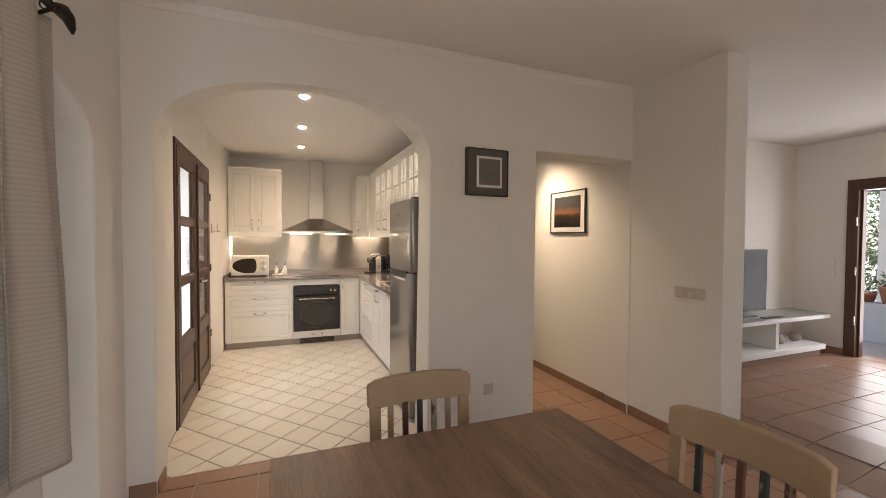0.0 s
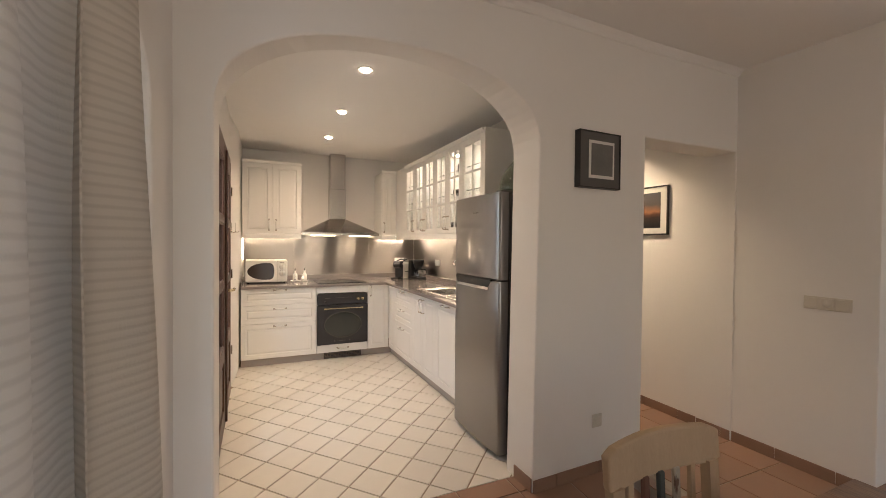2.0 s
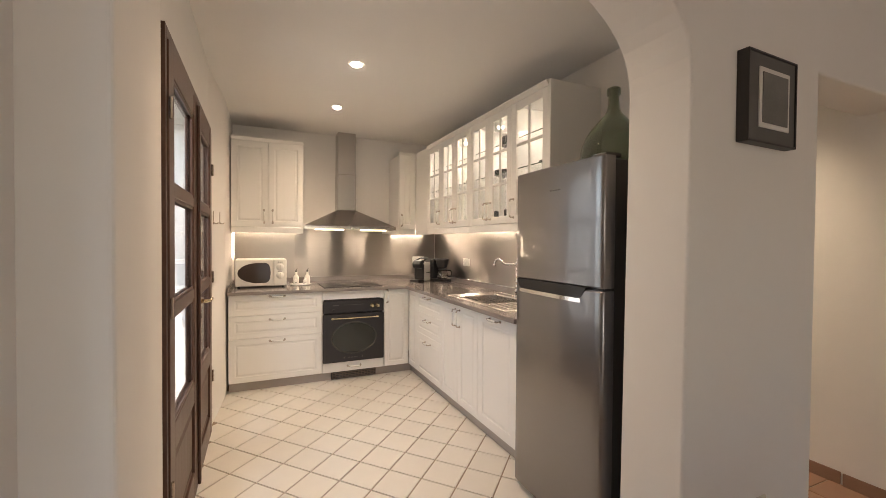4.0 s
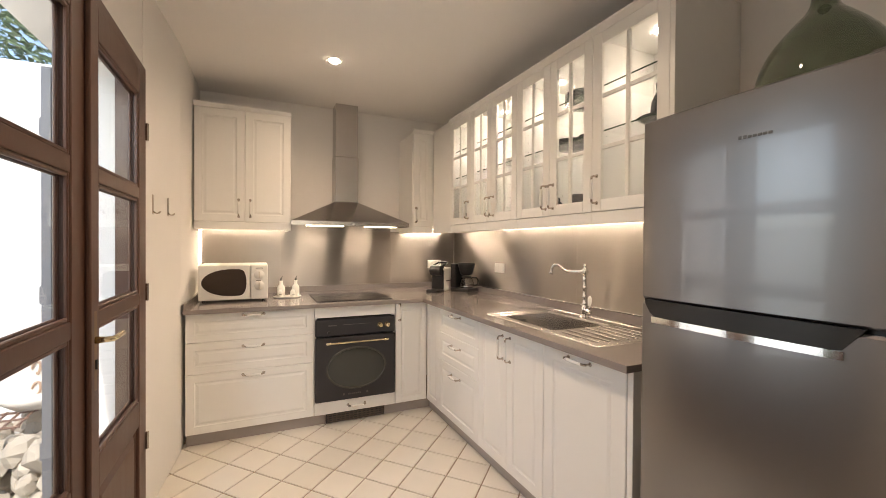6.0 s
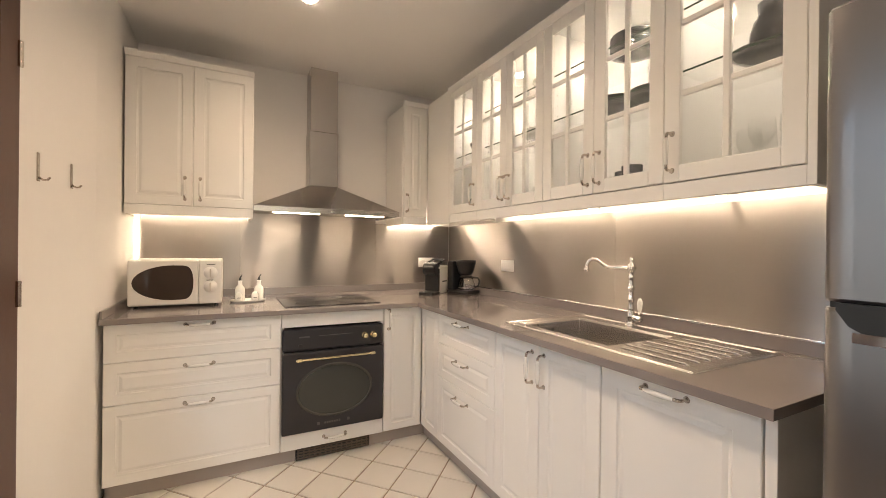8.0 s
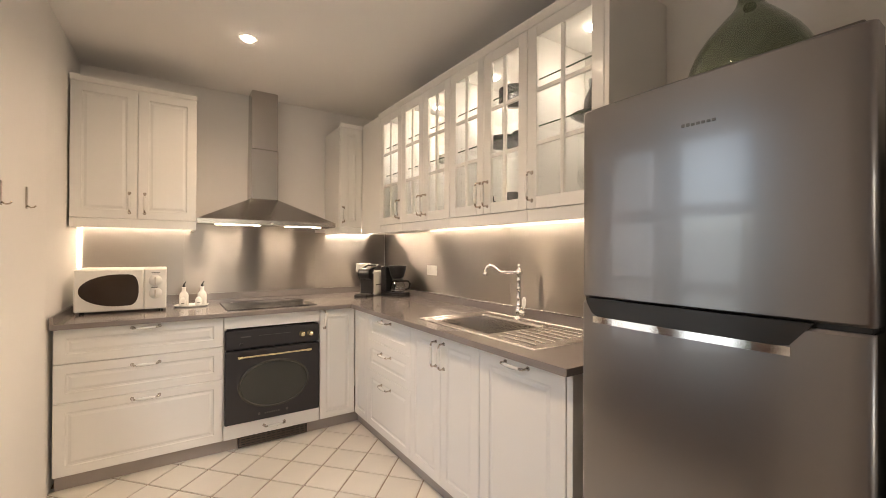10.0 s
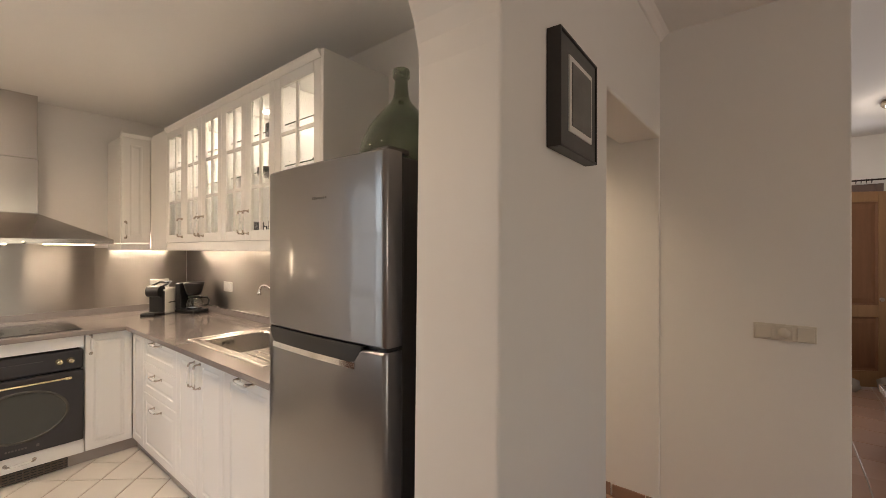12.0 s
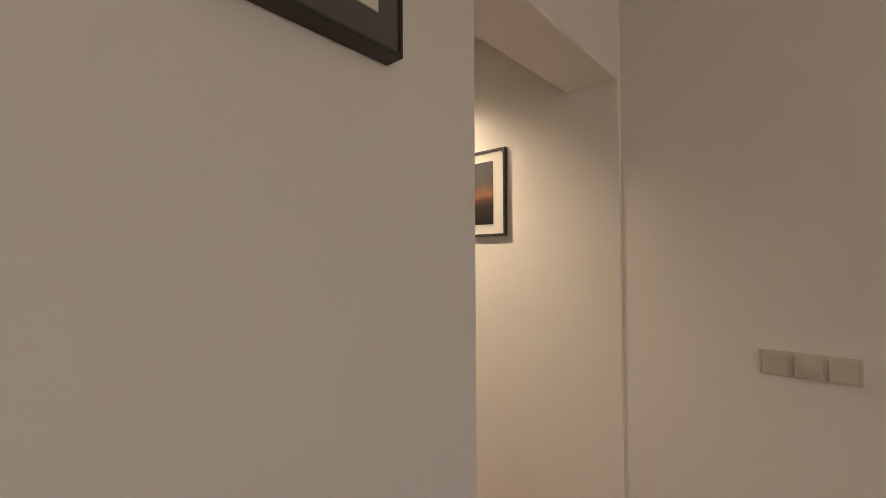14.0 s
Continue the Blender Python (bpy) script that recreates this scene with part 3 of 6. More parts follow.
# worktop: L-shape with a sink cut-out, made of strips that meet end to end
CF, CRX, CE = 6.015, 1.715, 4.05
S0, S1, SX0, SX1 = 4.33, 5.17, 1.84, 2.28
CT0, CT1 = 0.872, 0.90
w = thing("worktop", pose(0, 0, 0), "grey polished composite worktop in an L shape", "worktop")
bm = bmesh.new()
outer = [(0.088, CF), (CRX, CF), (CRX, CE), (CX1 - 0.001, CE), (CX1 - 0.001, CY1 - 0.001), (0.088, CY1 - 0.001)]
hole = [(SX0, S0), (SX0, S1), (SX1, S1), (SX1, S0)]
polys = [[(0.088, CF), (CRX, CF), (CRX, CY1 - 0.001), (0.088, CY1 - 0.001)],
         [(CRX, S1), (CX1 - 0.001, S1), (CX1 - 0.001, CY1 - 0.001), (CRX, CY1 - 0.001), (CRX, CF)],
         [(CRX, CE), (CX1 - 0.001, CE), (CX1 - 0.001, S0), (CRX, S0)],
         [(CRX, S0), (SX0, S0), (SX0, S1), (CRX, S1)],
         [(SX1, S0), (CX1 - 0.001, S0), (CX1 - 0.001, S1), (SX1, S1)]]
vv = {}


def vert(x, y, z):
    k = (round(x, 4), round(y, 4), z)
    if k not in vv:
        vv[k] = bm.verts.new((x, y, z))
    return vv[k]


for p in polys:
    bm.faces.new([vert(x, y, CT1) for x, y in p])
    bm.faces.new([vert(x, y, CT0) for x, y in p][::-1])
for loop in (outer, hole):
    for (x, y), (x2, y2) in zip(loop, loop[1:] + loop[:1]):
        bm.faces.new([vert(x, y, CT0), vert(x2, y2, CT0), vert(x2, y2, CT1), vert(x, y, CT1)])
bmesh.ops.recalc_face_normals(bm, faces=bm.faces)
slab = part("slab", bm, STONE, w)
bv = slab.modifiers.new("edge", 'BEVEL')
bv.width, bv.segments, bv.limit_method, bv.angle_limit = 0.002, 2, 'ANGLE', radians(60)
block("upstand", (0.104, CY1 - 0.02, CT1), (CX1 - 0.022, CY1 - 0.001, 0.95), STONE, w, bevel=0.002)
block("upstand", (CX1 - 0.021, CE, CT1), (CX1 - 0.001, CY1 - 0.001, 0.95), STONE, w, bevel=0.002)
block("upstand", (0.089, CF + 0.004, CT1 + 0.0003), (0.103, CY1 - 0.001, 0.94), STONE, w, bevel=0.002)

# steel splashbacks
sp = thing("splashback", pose(0, 0, 0), "brushed stainless steel splashback sheet", "splashback")
for a, b, top in ((0.104, 0.70, 1.46), (0.70, 1.70, 1.52), (1.70, 2.385, 1.45)):
    block("steel_sheet", (a, CY1 - 0.008, 0.951), (b - 0.0005, CY1 - 0.001, top), STEELV, sp, bevel=0.0006, seg=1)
for a, b in ((4.05, 5.05), (5.05, 6.861)):
    block("steel_sheet", (CX1 - 0.008, a, 0.951), (CX1 - 0.001, b - 0.0005, 1.45), STEELV, sp, bevel=0.0006, seg=1)
block("edge_strip", (CX1 - 0.022, CE, 0.9505), (CX1 - 0.0085, 6.80, 0.957), CHROME, sp, "bright steel edge strip", bevel=0.001, seg=1)

# hob
h = thing("hob", pose(0.915, 6.10, CT1), "black glass ceramic hob in the worktop", "hob")
block("glass_plate", (0, 0, 0.0005), (0.575, 0.50, 0.006), HOBGL, h, bevel=0.002)
for cx, cy, r in ((0.15, 0.14, 0.075), (0.43, 0.14, 0.09), (0.15, 0.37, 0.09), (0.43, 0.37, 0.075)):
    part("zone_mark", lathe(bmesh.new(), [(r, 0.0062), (r, 0.0068), (r + 0.002, 0.0068), (r + 0.002, 0.0062)], (cx, cy, 0), 36), MATB, h, "faint grey cooking zone ring")

# sink with drainer
SINKST = mat("sink_steel", (0.58, 0.55, 0.52), 0.24, metal=1.0, var=0.04, scale=6, fine=0.05, rvar=0.08)
s = thing("sink", pose(0, 0, 0), "stainless steel inset sink with ribbed drainer", "sink")
bm = bmesh.new()
z = CT1
R = lambda x0, y0, x1, y1, zz: [bm.verts.new(p) for p in ((x0, y0, zz), (x1, y0, zz), (x1, y1, zz), (x0, y1, zz))]
o0, o1, o2, o3 = R(1.812, 4.29, 2.335, 5.20, z + 0.0005), R(1.814, 4.292, 2.333, 5.198, z + 0.005), R(1.826, 4.304, 2.321, 5.186, z + 0.006), R(1.832, 4.310, 2.315, 5.180, z + 0.002)
for a, b in ((o0, o1), (o1, o2), (o2, o3)):
    for k in range(4):
        bm.faces.new([a[k], a[(k + 1) % 4], b[(k + 1) % 4], b[k]])
b0 = R(1.868, 4.64, 2.245, 5.145, z + 0.002)
b1 = R(1.874, 4.646, 2.239, 5.139, z - 0.008)
b2 = R(1.882, 4.655, 2.231, 5.130, z - 0.13)
b3 = R(1.905, 4.68, 2.21, 5.105, z - 0.15)
for a, b in ((b0, b1), (b1, b2), (b2, b3)):
    for k in range(4):
        bm.faces.new([a[k], a[(k + 1) % 4], b[(k + 1) % 4], b[k]])
bm.faces.new(b3)
for k in range(4):
    bm.faces.new([o3[k], o3[(k + 1) % 4], b0[(k + 1) % 4], b0[k]])
bmesh.ops.recalc_face_normals(bm, faces=bm.faces)
basin = part("basin", bm, SINKST, s)
bv = basin.modifiers.new("edge", 'BEVEL')
bv.width, bv.segments, bv.limit_method, bv.angle_limit = 0.012, 3, 'ANGLE', radians(40)
for k in range(7):
    bm = bmesh.new()
    tube(bm, [(1.885 + k * 0.058, 4.345, z + 0.001), (1.885 + k * 0.058, 4.36, z + 0.004), (1.885 + k * 0.058, 4.58 + (0.03 if k % 2 else 0), z + 0.004), (1.885 + k * 0.058, 4.60 + (0.03 if k % 2 else 0), z + 0.001)], [0.002, 0.0035, 0.0035, 0.002], 8)
    part("drainer_rib", bm, STEEL, s, smooth=True)
part("drain", lathe(bmesh.new(), [(0, z - 0.147), (0.02, z - 0.147), (0.045, z - 0.1455), (0.05, z - 0.149)], (2.06, 4.89, 0), 24), CHROME, s, smooth=True)
bm = bmesh.new()
for k in (0, 1, 2):
    cube(bm, (1.99 + k * 0.028, 5.1335, z - 0.05), (2.008 + k * 0.028, 5.137, z - 0.035), 0.0)
part("overflow", bm, MATTBLK, s, "three dark overflow slots")

# bridge-style tap
f = thing("tap", pose(2.30, 4.88, CT1), "chrome traditional kitchen tap with porcelain lever", "tap")
bm = lathe(bmesh.new(), [(0, 0.0), (0.028, 0.0), (0.028, 0.006), (0.021, 0.012), (0.017, 0.02), (0.019, 0.03), (0.022, 0.045), (0.019, 0.06), (0.015, 0.07), (0.0125, 0.076), (0.017, 0.082), (0.0125, 0.088),
                           (0.0115, 0.115), (0.0155, 0.121), (0.0155, 0.127), (0.0115, 0.133), (0.0115, 0.168), (0.0155, 0.174), (0.0155, 0.18), (0.0115, 0.186), (0.0115, 0.222), (0.0155, 0.228), (0.0115, 0.234),
                           (0.0115, 0.252), (0.018, 0.258), (0.018, 0.286), (0.010, 0.293), (0.006, 0.30), (0.0105, 0.309), (0.006, 0.319), (0.0, 0.322)], n=20)
part("column", bm, CHROME, f, smooth=True)
bm = bmesh.new()
run = ((0.0, 0.272), (0.03, 0.272), (0.034, 0.272), (0.038, 0.272), (0.042, 0.272), (0.09, 0.271), (0.105, 0.272), (0.12, 0.279), (0.138, 0.296), (0.155, 0.307), (0.173, 0.309), (0.188, 0.301), (0.196, 0.284), (0.198, 0.268), (0.199, 0.262), (0.20, 0.25))
tube(bm, [(0.014, -0.018, 0.272)] + [(-0.63 * u, 0.777 * u, h) for u, h in run],
     [0.006, 0.009, 0.009, 0.012, 0.012, 0.009, 0.009, 0.0085, 0.0085, 0.0085, 0.0085, 0.0085, 0.0085, 0.009, 0.009, 0.0135, 0.0135], 12)
part("spout", bm, CHROME, f, smooth=True)
bm = bmesh.new()
tube(bm, [(0, 0, 0.042), (-0.01, -0.03, 0.042), (-0.016, -0.05, 0.042), (-0.022, -0.066, 0.042)], [0.014, 0.013, 0.016, 0.012], 12)
tube(bm, [(-0.018, -0.056, 0.05), (-0.018, -0.058, 0.075)], [0.006, 0.005], 10)
lv = part("lever", bm, CHROME, f, smooth=True)
part("lever_grip", tube(bmesh.new(), [(-0.018, -0.058, 0.074), (-0.018, -0.059, 0.09), (-0.018, -0.06, 0.12), (-0.018, -0.06, 0.136)], [0.006, 0.011, 0.012, 0.005], 12), PORCEL, lv, "white porcelain lever grip", smooth=True)

# wall units on the far wall
CB, CTOP = 1.49, 2.335


PINHOLE = bpy.data.meshes.new("shelf_pin_hole")
bm = lathe(bmesh.new(), [(0, 0.0006), (0.0028, 0.0006), (0.0028, 0.0)], n=6)
bm.to_mesh(PINHOLE)
bm.free()
PINHOLE.materials.append(MATB)


def wall_unit(name, m, w, d, label, doors, glass=False, shelf_z=()):
    u = thing(name, m, label, "wall cabinet", "wall cabinets")
    carcass(u, w, CTOP - CB, d, CB, INSIDE if glass else LACQUER)
    bm = bmesh.new()
    cube(bm, (0.0, 0.004, CB - 0.058), (w, 0.022, CB - 0.002), 0.002)
    if not glass:
        cube(bm, (0.0, 0.0225, CB - 0.058), (0.018, d - 0.002, CB - 0.002), 0.002)
        if w > 0.5:
            cube(bm, (w - 0.018, 0.0225, CB - 0.058), (w, d - 0.002, CB - 0.002), 0.002)
    part("light_rail", bm, LACQUER, u, "white pelmet under the cabinet")
    bm = bmesh.new()
    extrude_outline(bm, [(0, 0.02, CTOP), (0, 0.0, CTOP), (0, -0.018, CTOP + 0.024), (0, -0.018, CTOP + 0.034), (0, 0.03, CTOP + 0.034), (0, 0.03, CTOP)], (w, 0, 0))
    part("cornice", bm, LACQUER, u, "white cornice on the cabinet")
    for a, b, hx in doors:
        if not glass:
            dd = front("door", u, a, CB, b, CTOP, 0.055)
        else:
            bm = bmesh.new()
            st = 0.058
            for lo, hi in (((a + 0.001, CB + 0.001), (a + st, CTOP - 0.001)), ((b - st, CB + 0.001), (b - 0.001, CTOP - 0.001)),
                           ((a + st, CB + 0.001), (b - st, CB + st)), ((a + st, CTOP - st), (b - st, CTOP - 0.001))):
                cube(bm, (lo[0], 0.0, lo[1]), (hi[0], 0.019, hi[1]), 0.0025)
            dd = part("door", bm, LACQUER, u, "white glazed door with glazing bars")
            hgt = (CTOP - CB - 2 * st) / 3
            mid = (a + b) / 2
            for lo, hi in [((mid - 0.0105, CB + st), (mid + 0.0105, CTOP - st))] :
                bm = bmesh.new()
                cube(bm, (lo[0], 0.0015, lo[1]), (hi[0], 0.016, hi[1]), 0.003)
                part("glazing_bar", bm, LACQUER, dd)
            for k in (1, 2):
                bm = bmesh.new()
                zc = CB + st + k * hgt
                cube(bm, (a + st, 0.002, zc - 0.0105), (mid - 0.011, 0.015, zc + 0.0105), 0.003)
                cube(bm, (mid + 0.011, 0.002, zc - 0.0105), (b - st, 0.015, zc + 0.0105), 0.003)
                part("glazing_bar", bm, LACQUER, dd)
            for k in range(3):
                for q0, q1 in ((a + st, mid), (mid, b - st)):
                    bm = bmesh.new()
                    cube(bm, (q0, 0.007, CB + st + k * hgt), (q1, 0.010, CB + st + (k + 1) * hgt))
                    p = part("pane", bm, CABPANE, dd)
                    p.visible_shadow = False
        handle(dd, hx, CB + 0.105, 0.128, True)
    for zz in shelf_z:
        bm = bmesh.new()
        cube(bm, (0.02, 0.05, zz), (w - 0.02, d - 0.014, zz + 0.006), 0.001, 1)
        sh = part("glass_shelf", bm, CLEARSH, u, "clear glass shelf")
        sh.visible_shadow = False
        block("cut_edge", (0.02, 0.0462, zz + 0.0003), (w - 0.02, 0.0495, zz + 0.0057), EDGEGL, sh, "dark green glass edge", bevel=0)
    if glass:
        for yy in (0.075, d - 0.06):
            for k in range(13):
                pin = new("shelf_pin_hole", PINHOLE)
                pin.matrix_basis = pose(0.0181, yy, CB + 0.11 + 0.052 * k, 0, 90, 0)
                pin.parent = u
        block("strip_divider", (-0.005, 0.16, CB - 0.034), (0.004, d - 0.02, CB - 0.0005), LACQUER, u, bevel=0)
    return u


CLEARSH = pane_glass("shelf_glass", (0.985, 0.985, 0.98))
EDGEGL = mat("cut_glass_edge", (0.05, 0.085, 0.06), 0.2, var=0.1)
UY, UX = 6.48, 1.99
wall_unit("wall_cabinet", pose(0.092, UY, 0), 0.668, CY1 - UY - 0.002, "white lacquered wall cabinet with two doors", ((0.0, 0.337, 0.295), (0.337, 0.668, 0.375)))
wall_unit("corner_wall_cabinet", pose(1.79, UY, 0), 0.2, CY1 - UY - 0.002, "white narrow corner wall cabinet with one door", ((0.004, 0.198, 0.03),))
SH = (1.88, 2.098)
GL = lambda y: pose(UX, y, 0, 0, 0, -90)
GD = CX1 - UX - 0.002
u = thing("corner_wall_unit", GL(UY - 0.001), "white blind corner wall unit beside the glazed cabinets", "wall cabinet")
block("panel", (0.0, 0.0, CB - 0.058), (0.361, 0.02, CTOP + 0.03), LACQUER, u)
wall_unit("glazed_wall_cabinet", GL(6.117), 0.355, GD, "white glazed wall cabinet lit inside, with crockery", ((0.0, 0.355, 0.325),), True, SH)
wall_unit("glazed_wall_cabinet", GL(5.761), 0.612, GD, "white two-door glazed wall cabinet lit inside", ((0.0, 0.306, 0.275), (0.306, 0.612, 0.337)), True, SH)
wall_unit("glazed_wall_cabinet", GL(5.148), 0.634, GD, "white two-door glazed wall cabinet with stacked plates", ((0.0, 0.317, 0.286), (0.317, 0.634, 0.348)), True, SH)
wall_unit("glazed_wall_cabinet", GL(4.513), 0.41, GD, "white glazed wall cabinet with glasses and a jug", ((0.0, 0.41, 0.032),), True, SH)
u = bpy.data.objects["glazed_wall_cabinet.003"]
block("side_panel", (0.4115, -0.002, CB - 0.058), (0.433, GD, CTOP + 0.034), LACQUER, u, bevel=0.002)

# ---- cooker hood ----
hd = thing("cooker_hood", pose(1.244, CY1, 0), "stainless steel chimney cooker hood", "cooker hood")
bm = bmesh.new()
W2, DP = 0.485, 0.47
base = [(-W2, -DP), (W2, -DP), (W2, 0), (-W2, 0)]
top = [(-0.103, -0.18), (0.103, -0.18), (0.105, 0), (-0.105, 0)]
rows = [[bm.verts.new((x, y, zz)) for x, y in q] for q, zz in ((base, 1.478), (base, 1.512), (top, 1.70))]
for a, b in zip(rows, rows[1:]):
    for k in range(4):
        bm.faces.new([a[k], a[(k + 1) % 4], b[(k + 1) % 4], b[k]])
inner = [bm.verts.new((x * 0.97, y * 0.97 - 0.006, 1.478)) for x, y in base]
up = [bm.verts.new((x * 0.97, y * 0.97 - 0.006, 1.492)) for x, y in base]
for k in range(4):
    bm.faces.new([rows[0][k], inner[k], inner[(k + 1) % 4], rows[0][(k + 1) % 4]])
    bm.faces.new([inner[k], up[k], up[(k + 1) % 4], inner[(k + 1) % 4]])
bm.faces.new(up)
bmesh.ops.recalc_face_normals(bm, faces=bm.faces)
part("canopy", bm, STEEL, hd)
block("chimney_lower", (-0.103, -0.18, 1.70), (0.103, -0.002, 2.10), STEEL, hd, bevel=0.003)
block("chimney_upper", (-0.098, -0.175, 2.101), (0.098, -0.002, KC - 0.002), STEEL, hd, bevel=0.003)
for a, b in ((-0.37, -0.08), (0.10, 0.37)):
    block("light_strip", (a, -DP + 0.015, 1.471), (b, -DP + 0.045, 1.4775), LEDM, hd, "lit hood lamp strip", bevel=0)
    lamp("hood_lamp", 'AREA', pose(1.244 + (a + b) / 2, CY1 - DP + 0.05, 1.466), 0.5, LED, size=0.28, size_y=0.03)
part("switch", lathe(bmesh.new(), [(0, 0), (0.012, 0), (0.012, 0.012), (0, 0.013)], n=16, m=pose(0.0, -DP + 0.004, 1.488, 90, 0, 0)), CHROME, hd, smooth=True)

# ---- fridge freezer ----
fr = thing("fridge_freezer", pose(1.656, 3.945, 0, 0, 0, -90), "steel-grey fridge freezer with dark recessed grip", "fridge")
FW, FD = 0.635, 0.73
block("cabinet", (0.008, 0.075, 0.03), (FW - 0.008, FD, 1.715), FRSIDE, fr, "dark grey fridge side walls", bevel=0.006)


def bow(x):
    """Front of a door, slightly bowed out towards its middle, with rounded ends."""
    u = 2 * x / FW - 1
    end = max(0.0, 1 - (FW / 2 - abs(x - FW / 2)) / 0.012)
    return -0.012 * (1 - u * u) + 0.010 * end * end


def fridge_door(name, z0, z1):
    bm = bmesh.new()
    xs = [0.0, 0.003, 0.007, 0.012] + [0.012 + (FW - 0.024) * k / 18 for k in range(1, 18)] + [FW - 0.012, FW - 0.007, FW - 0.003, FW]
    rows_ = []
    for x in xs:
        y = bow(x)
        rows_.append([bm.verts.new(p) for p in ((x, 0.066, z0), (x, y + 0.006, z0), (x, y, z0 + 0.006), (x, y, z1 - 0.006), (x, y + 0.006, z1), (x, 0.066, z1))])
    for p, q in zip(rows_, rows_[1:]):
        for k in range(6):
            bm.faces.new([p[k], p[(k + 1) % 6], q[(k + 1) % 6], q[k]])
    bm.faces.new(rows_[0])
    bm.faces.new(rows_[-1][::-1])
    bmesh.ops.recalc_face_normals(bm, faces=bm.faces)
    ob = part(name, bm, FRIDGE, fr, "steel-grey door", smooth=True)
    ob.data.set_sharp_from_angle(angle=radians(35))
    return ob


fridge_door("freezer_door", 1.160, 1.725)
fridge_door("fridge_door", 0.03, 1.148)
block("door_gap", (0.006, 0.012, 1.146), (FW - 0.006, 0.06, 1.162), BLACK, fr, "dark gap between the doors", bevel=0.001)
def bowed_strip(name, xs, proud, depth, low, high, material, label):
    """A band across the doors that follows their bow; low gives its lower edge at x."""
    bm = bmesh.new()
    rows_ = [[bm.verts.new(p) for p in ((x, bow(x) - proud, low(x)), (x, bow(x) - proud, high), (x, bow(x) - proud + depth, high), (x, bow(x) - proud + depth, low(x)))] for x in xs]
    for p, q in zip(rows_, rows_[1:]):
        for k in range(4):
            bm.faces.new([p[k], p[(k + 1) % 4], q[(k + 1) % 4], q[k]])
    bm.faces.new(rows_[0][::-1])
    bm.faces.new(rows_[-1])
    bmesh.ops.recalc_face_normals(bm, faces=bm.faces)
    return part(name, bm, material, fr, label)


bowed_strip("grip_recess", [0.02 + 0.53 * k / 28 for k in range(29)], 0.0015, 0.014,
            lambda x: max(1.106, 1.156 - 1.5 * (x - 0.012), 1.106 + 1.3 * (x - (FW - 0.125))), 1.158, BLACK, "black scooped grip under the freezer door")
bowed_strip("grip_rim", [0.045 + (FW - 0.165) * k / 14 for k in range(15)], 0.004, 0.016, lambda x: 1.087, 1.106, CHROME, "bright chrome grip rim")
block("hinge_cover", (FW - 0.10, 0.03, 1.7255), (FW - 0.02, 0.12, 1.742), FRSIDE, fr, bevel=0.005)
bm = bmesh.new()
for k in range(7):
    cube(bm, (0.30 + k * 0.0115, -0.0132, 1.602), (0.3085 + k * 0.0115, -0.010, 1.611 if k in (0, 1) else 1.609), 0.001, 1)
part("badge", bm, MATB, fr, "small raised metal badge")
for x in (0.05, FW - 0.05):
    part("foot", lathe(bmesh.new(), [(0, 0), (0.018, 0), (0.018, 0.03), (0, 0.03)], (x, 0.12, 0), 12), BLACK, fr)
    part("foot", lathe(bmesh.new(), [(0, 0), (0.018, 0), (0.018, 0.03), (0, 0.03)], (x, FD - 0.08, 0), 12), BLACK, fr)

# demijohn on the fridge
prof = [(0.0, 0.012), (0.06, 0.0), (0.115, 0.006), (0.148, 0.03), (0.163, 0.07), (0.161, 0.105), (0.149, 0.145), (0.127, 0.185), (0.098, 0.22), (0.068, 0.25), (0.045, 0.272),
        (0.033, 0.292), (0.028, 0.32), (0.026, 0.36), (0.033, 0.362), (0.035, 0.375), (0.033, 0.388), (0.027, 0.392), (0.021, 0.388), (0.022, 0.32), (0.028, 0.288),
        (0.041, 0.268), (0.064, 0.246), (0.094, 0.216), (0.122, 0.182), (0.144, 0.143), (0.156, 0.105), (0.158, 0.07), (0.143, 0.034), (0.112, 0.012), (0.0, 0.017)]


def eased(pts, n=5):
    """More points on a smooth line through the given ones."""
    p = [np.array(q) for q in pts]
    out = []
    for a, b, c, d in zip([p[0]] + p[:-2], p[:-1], p[1:], p[2:] + [p[-1]]):
        for k in range(n):
            t = k / n
            out.append(tuple(0.5 * (2 * b + (c - a) * t + (2 * a - 5 * b + 4 * c - d) * t * t + (3 * b - a - 3 * c + d) * t ** 3)))
    return [(max(0.0, q), h) for q, h in out] + [tuple(p[-1])]


dj = part("demijohn", lathe(bmesh.new(), [(q * 1.03, h * 1.166) for q, h in eased(prof)], n=72), GREENGL, None, "", smooth=True)
dj.matrix_basis = pose(2.06, 3.65, 1.7155)
tagged(dj, "large green glass demijohn standing on the fridge", "bottle")

# ---- things on the worktop ----
mw = thing("microwave", pose(0.135, 6.36, CT1), "white microwave oven with dark oval door window", "microwave")
block("case", (0, 0.02, 0.012), (0.455, 0.34, 0.272), WHITEPL, mw, bevel=0.008)
dd = block("door", (0.0, -0.012, 0.014), (0.335, 0.021, 0.27), WHITEPL, mw, bevel=0.01, seg=3)
bm = bmesh.new()
pts = []
for i in range(40):
    a = 2 * math.pi * i / 40
    ex = 0.19 if math.cos(a) < 0 else 0.10
    pts.append((0.21 + ex * math.copysign(abs(math.cos(a)) ** (1.0 if math.cos(a) < 0 else 0.35), math.cos(a)), -0.0135, 0.142 + 0.098 * math.sin(a) * (1.0 if math.cos(a) < 0 else 1.0)))
extrude_outline(bm, pts, (0, 0.004, 0))
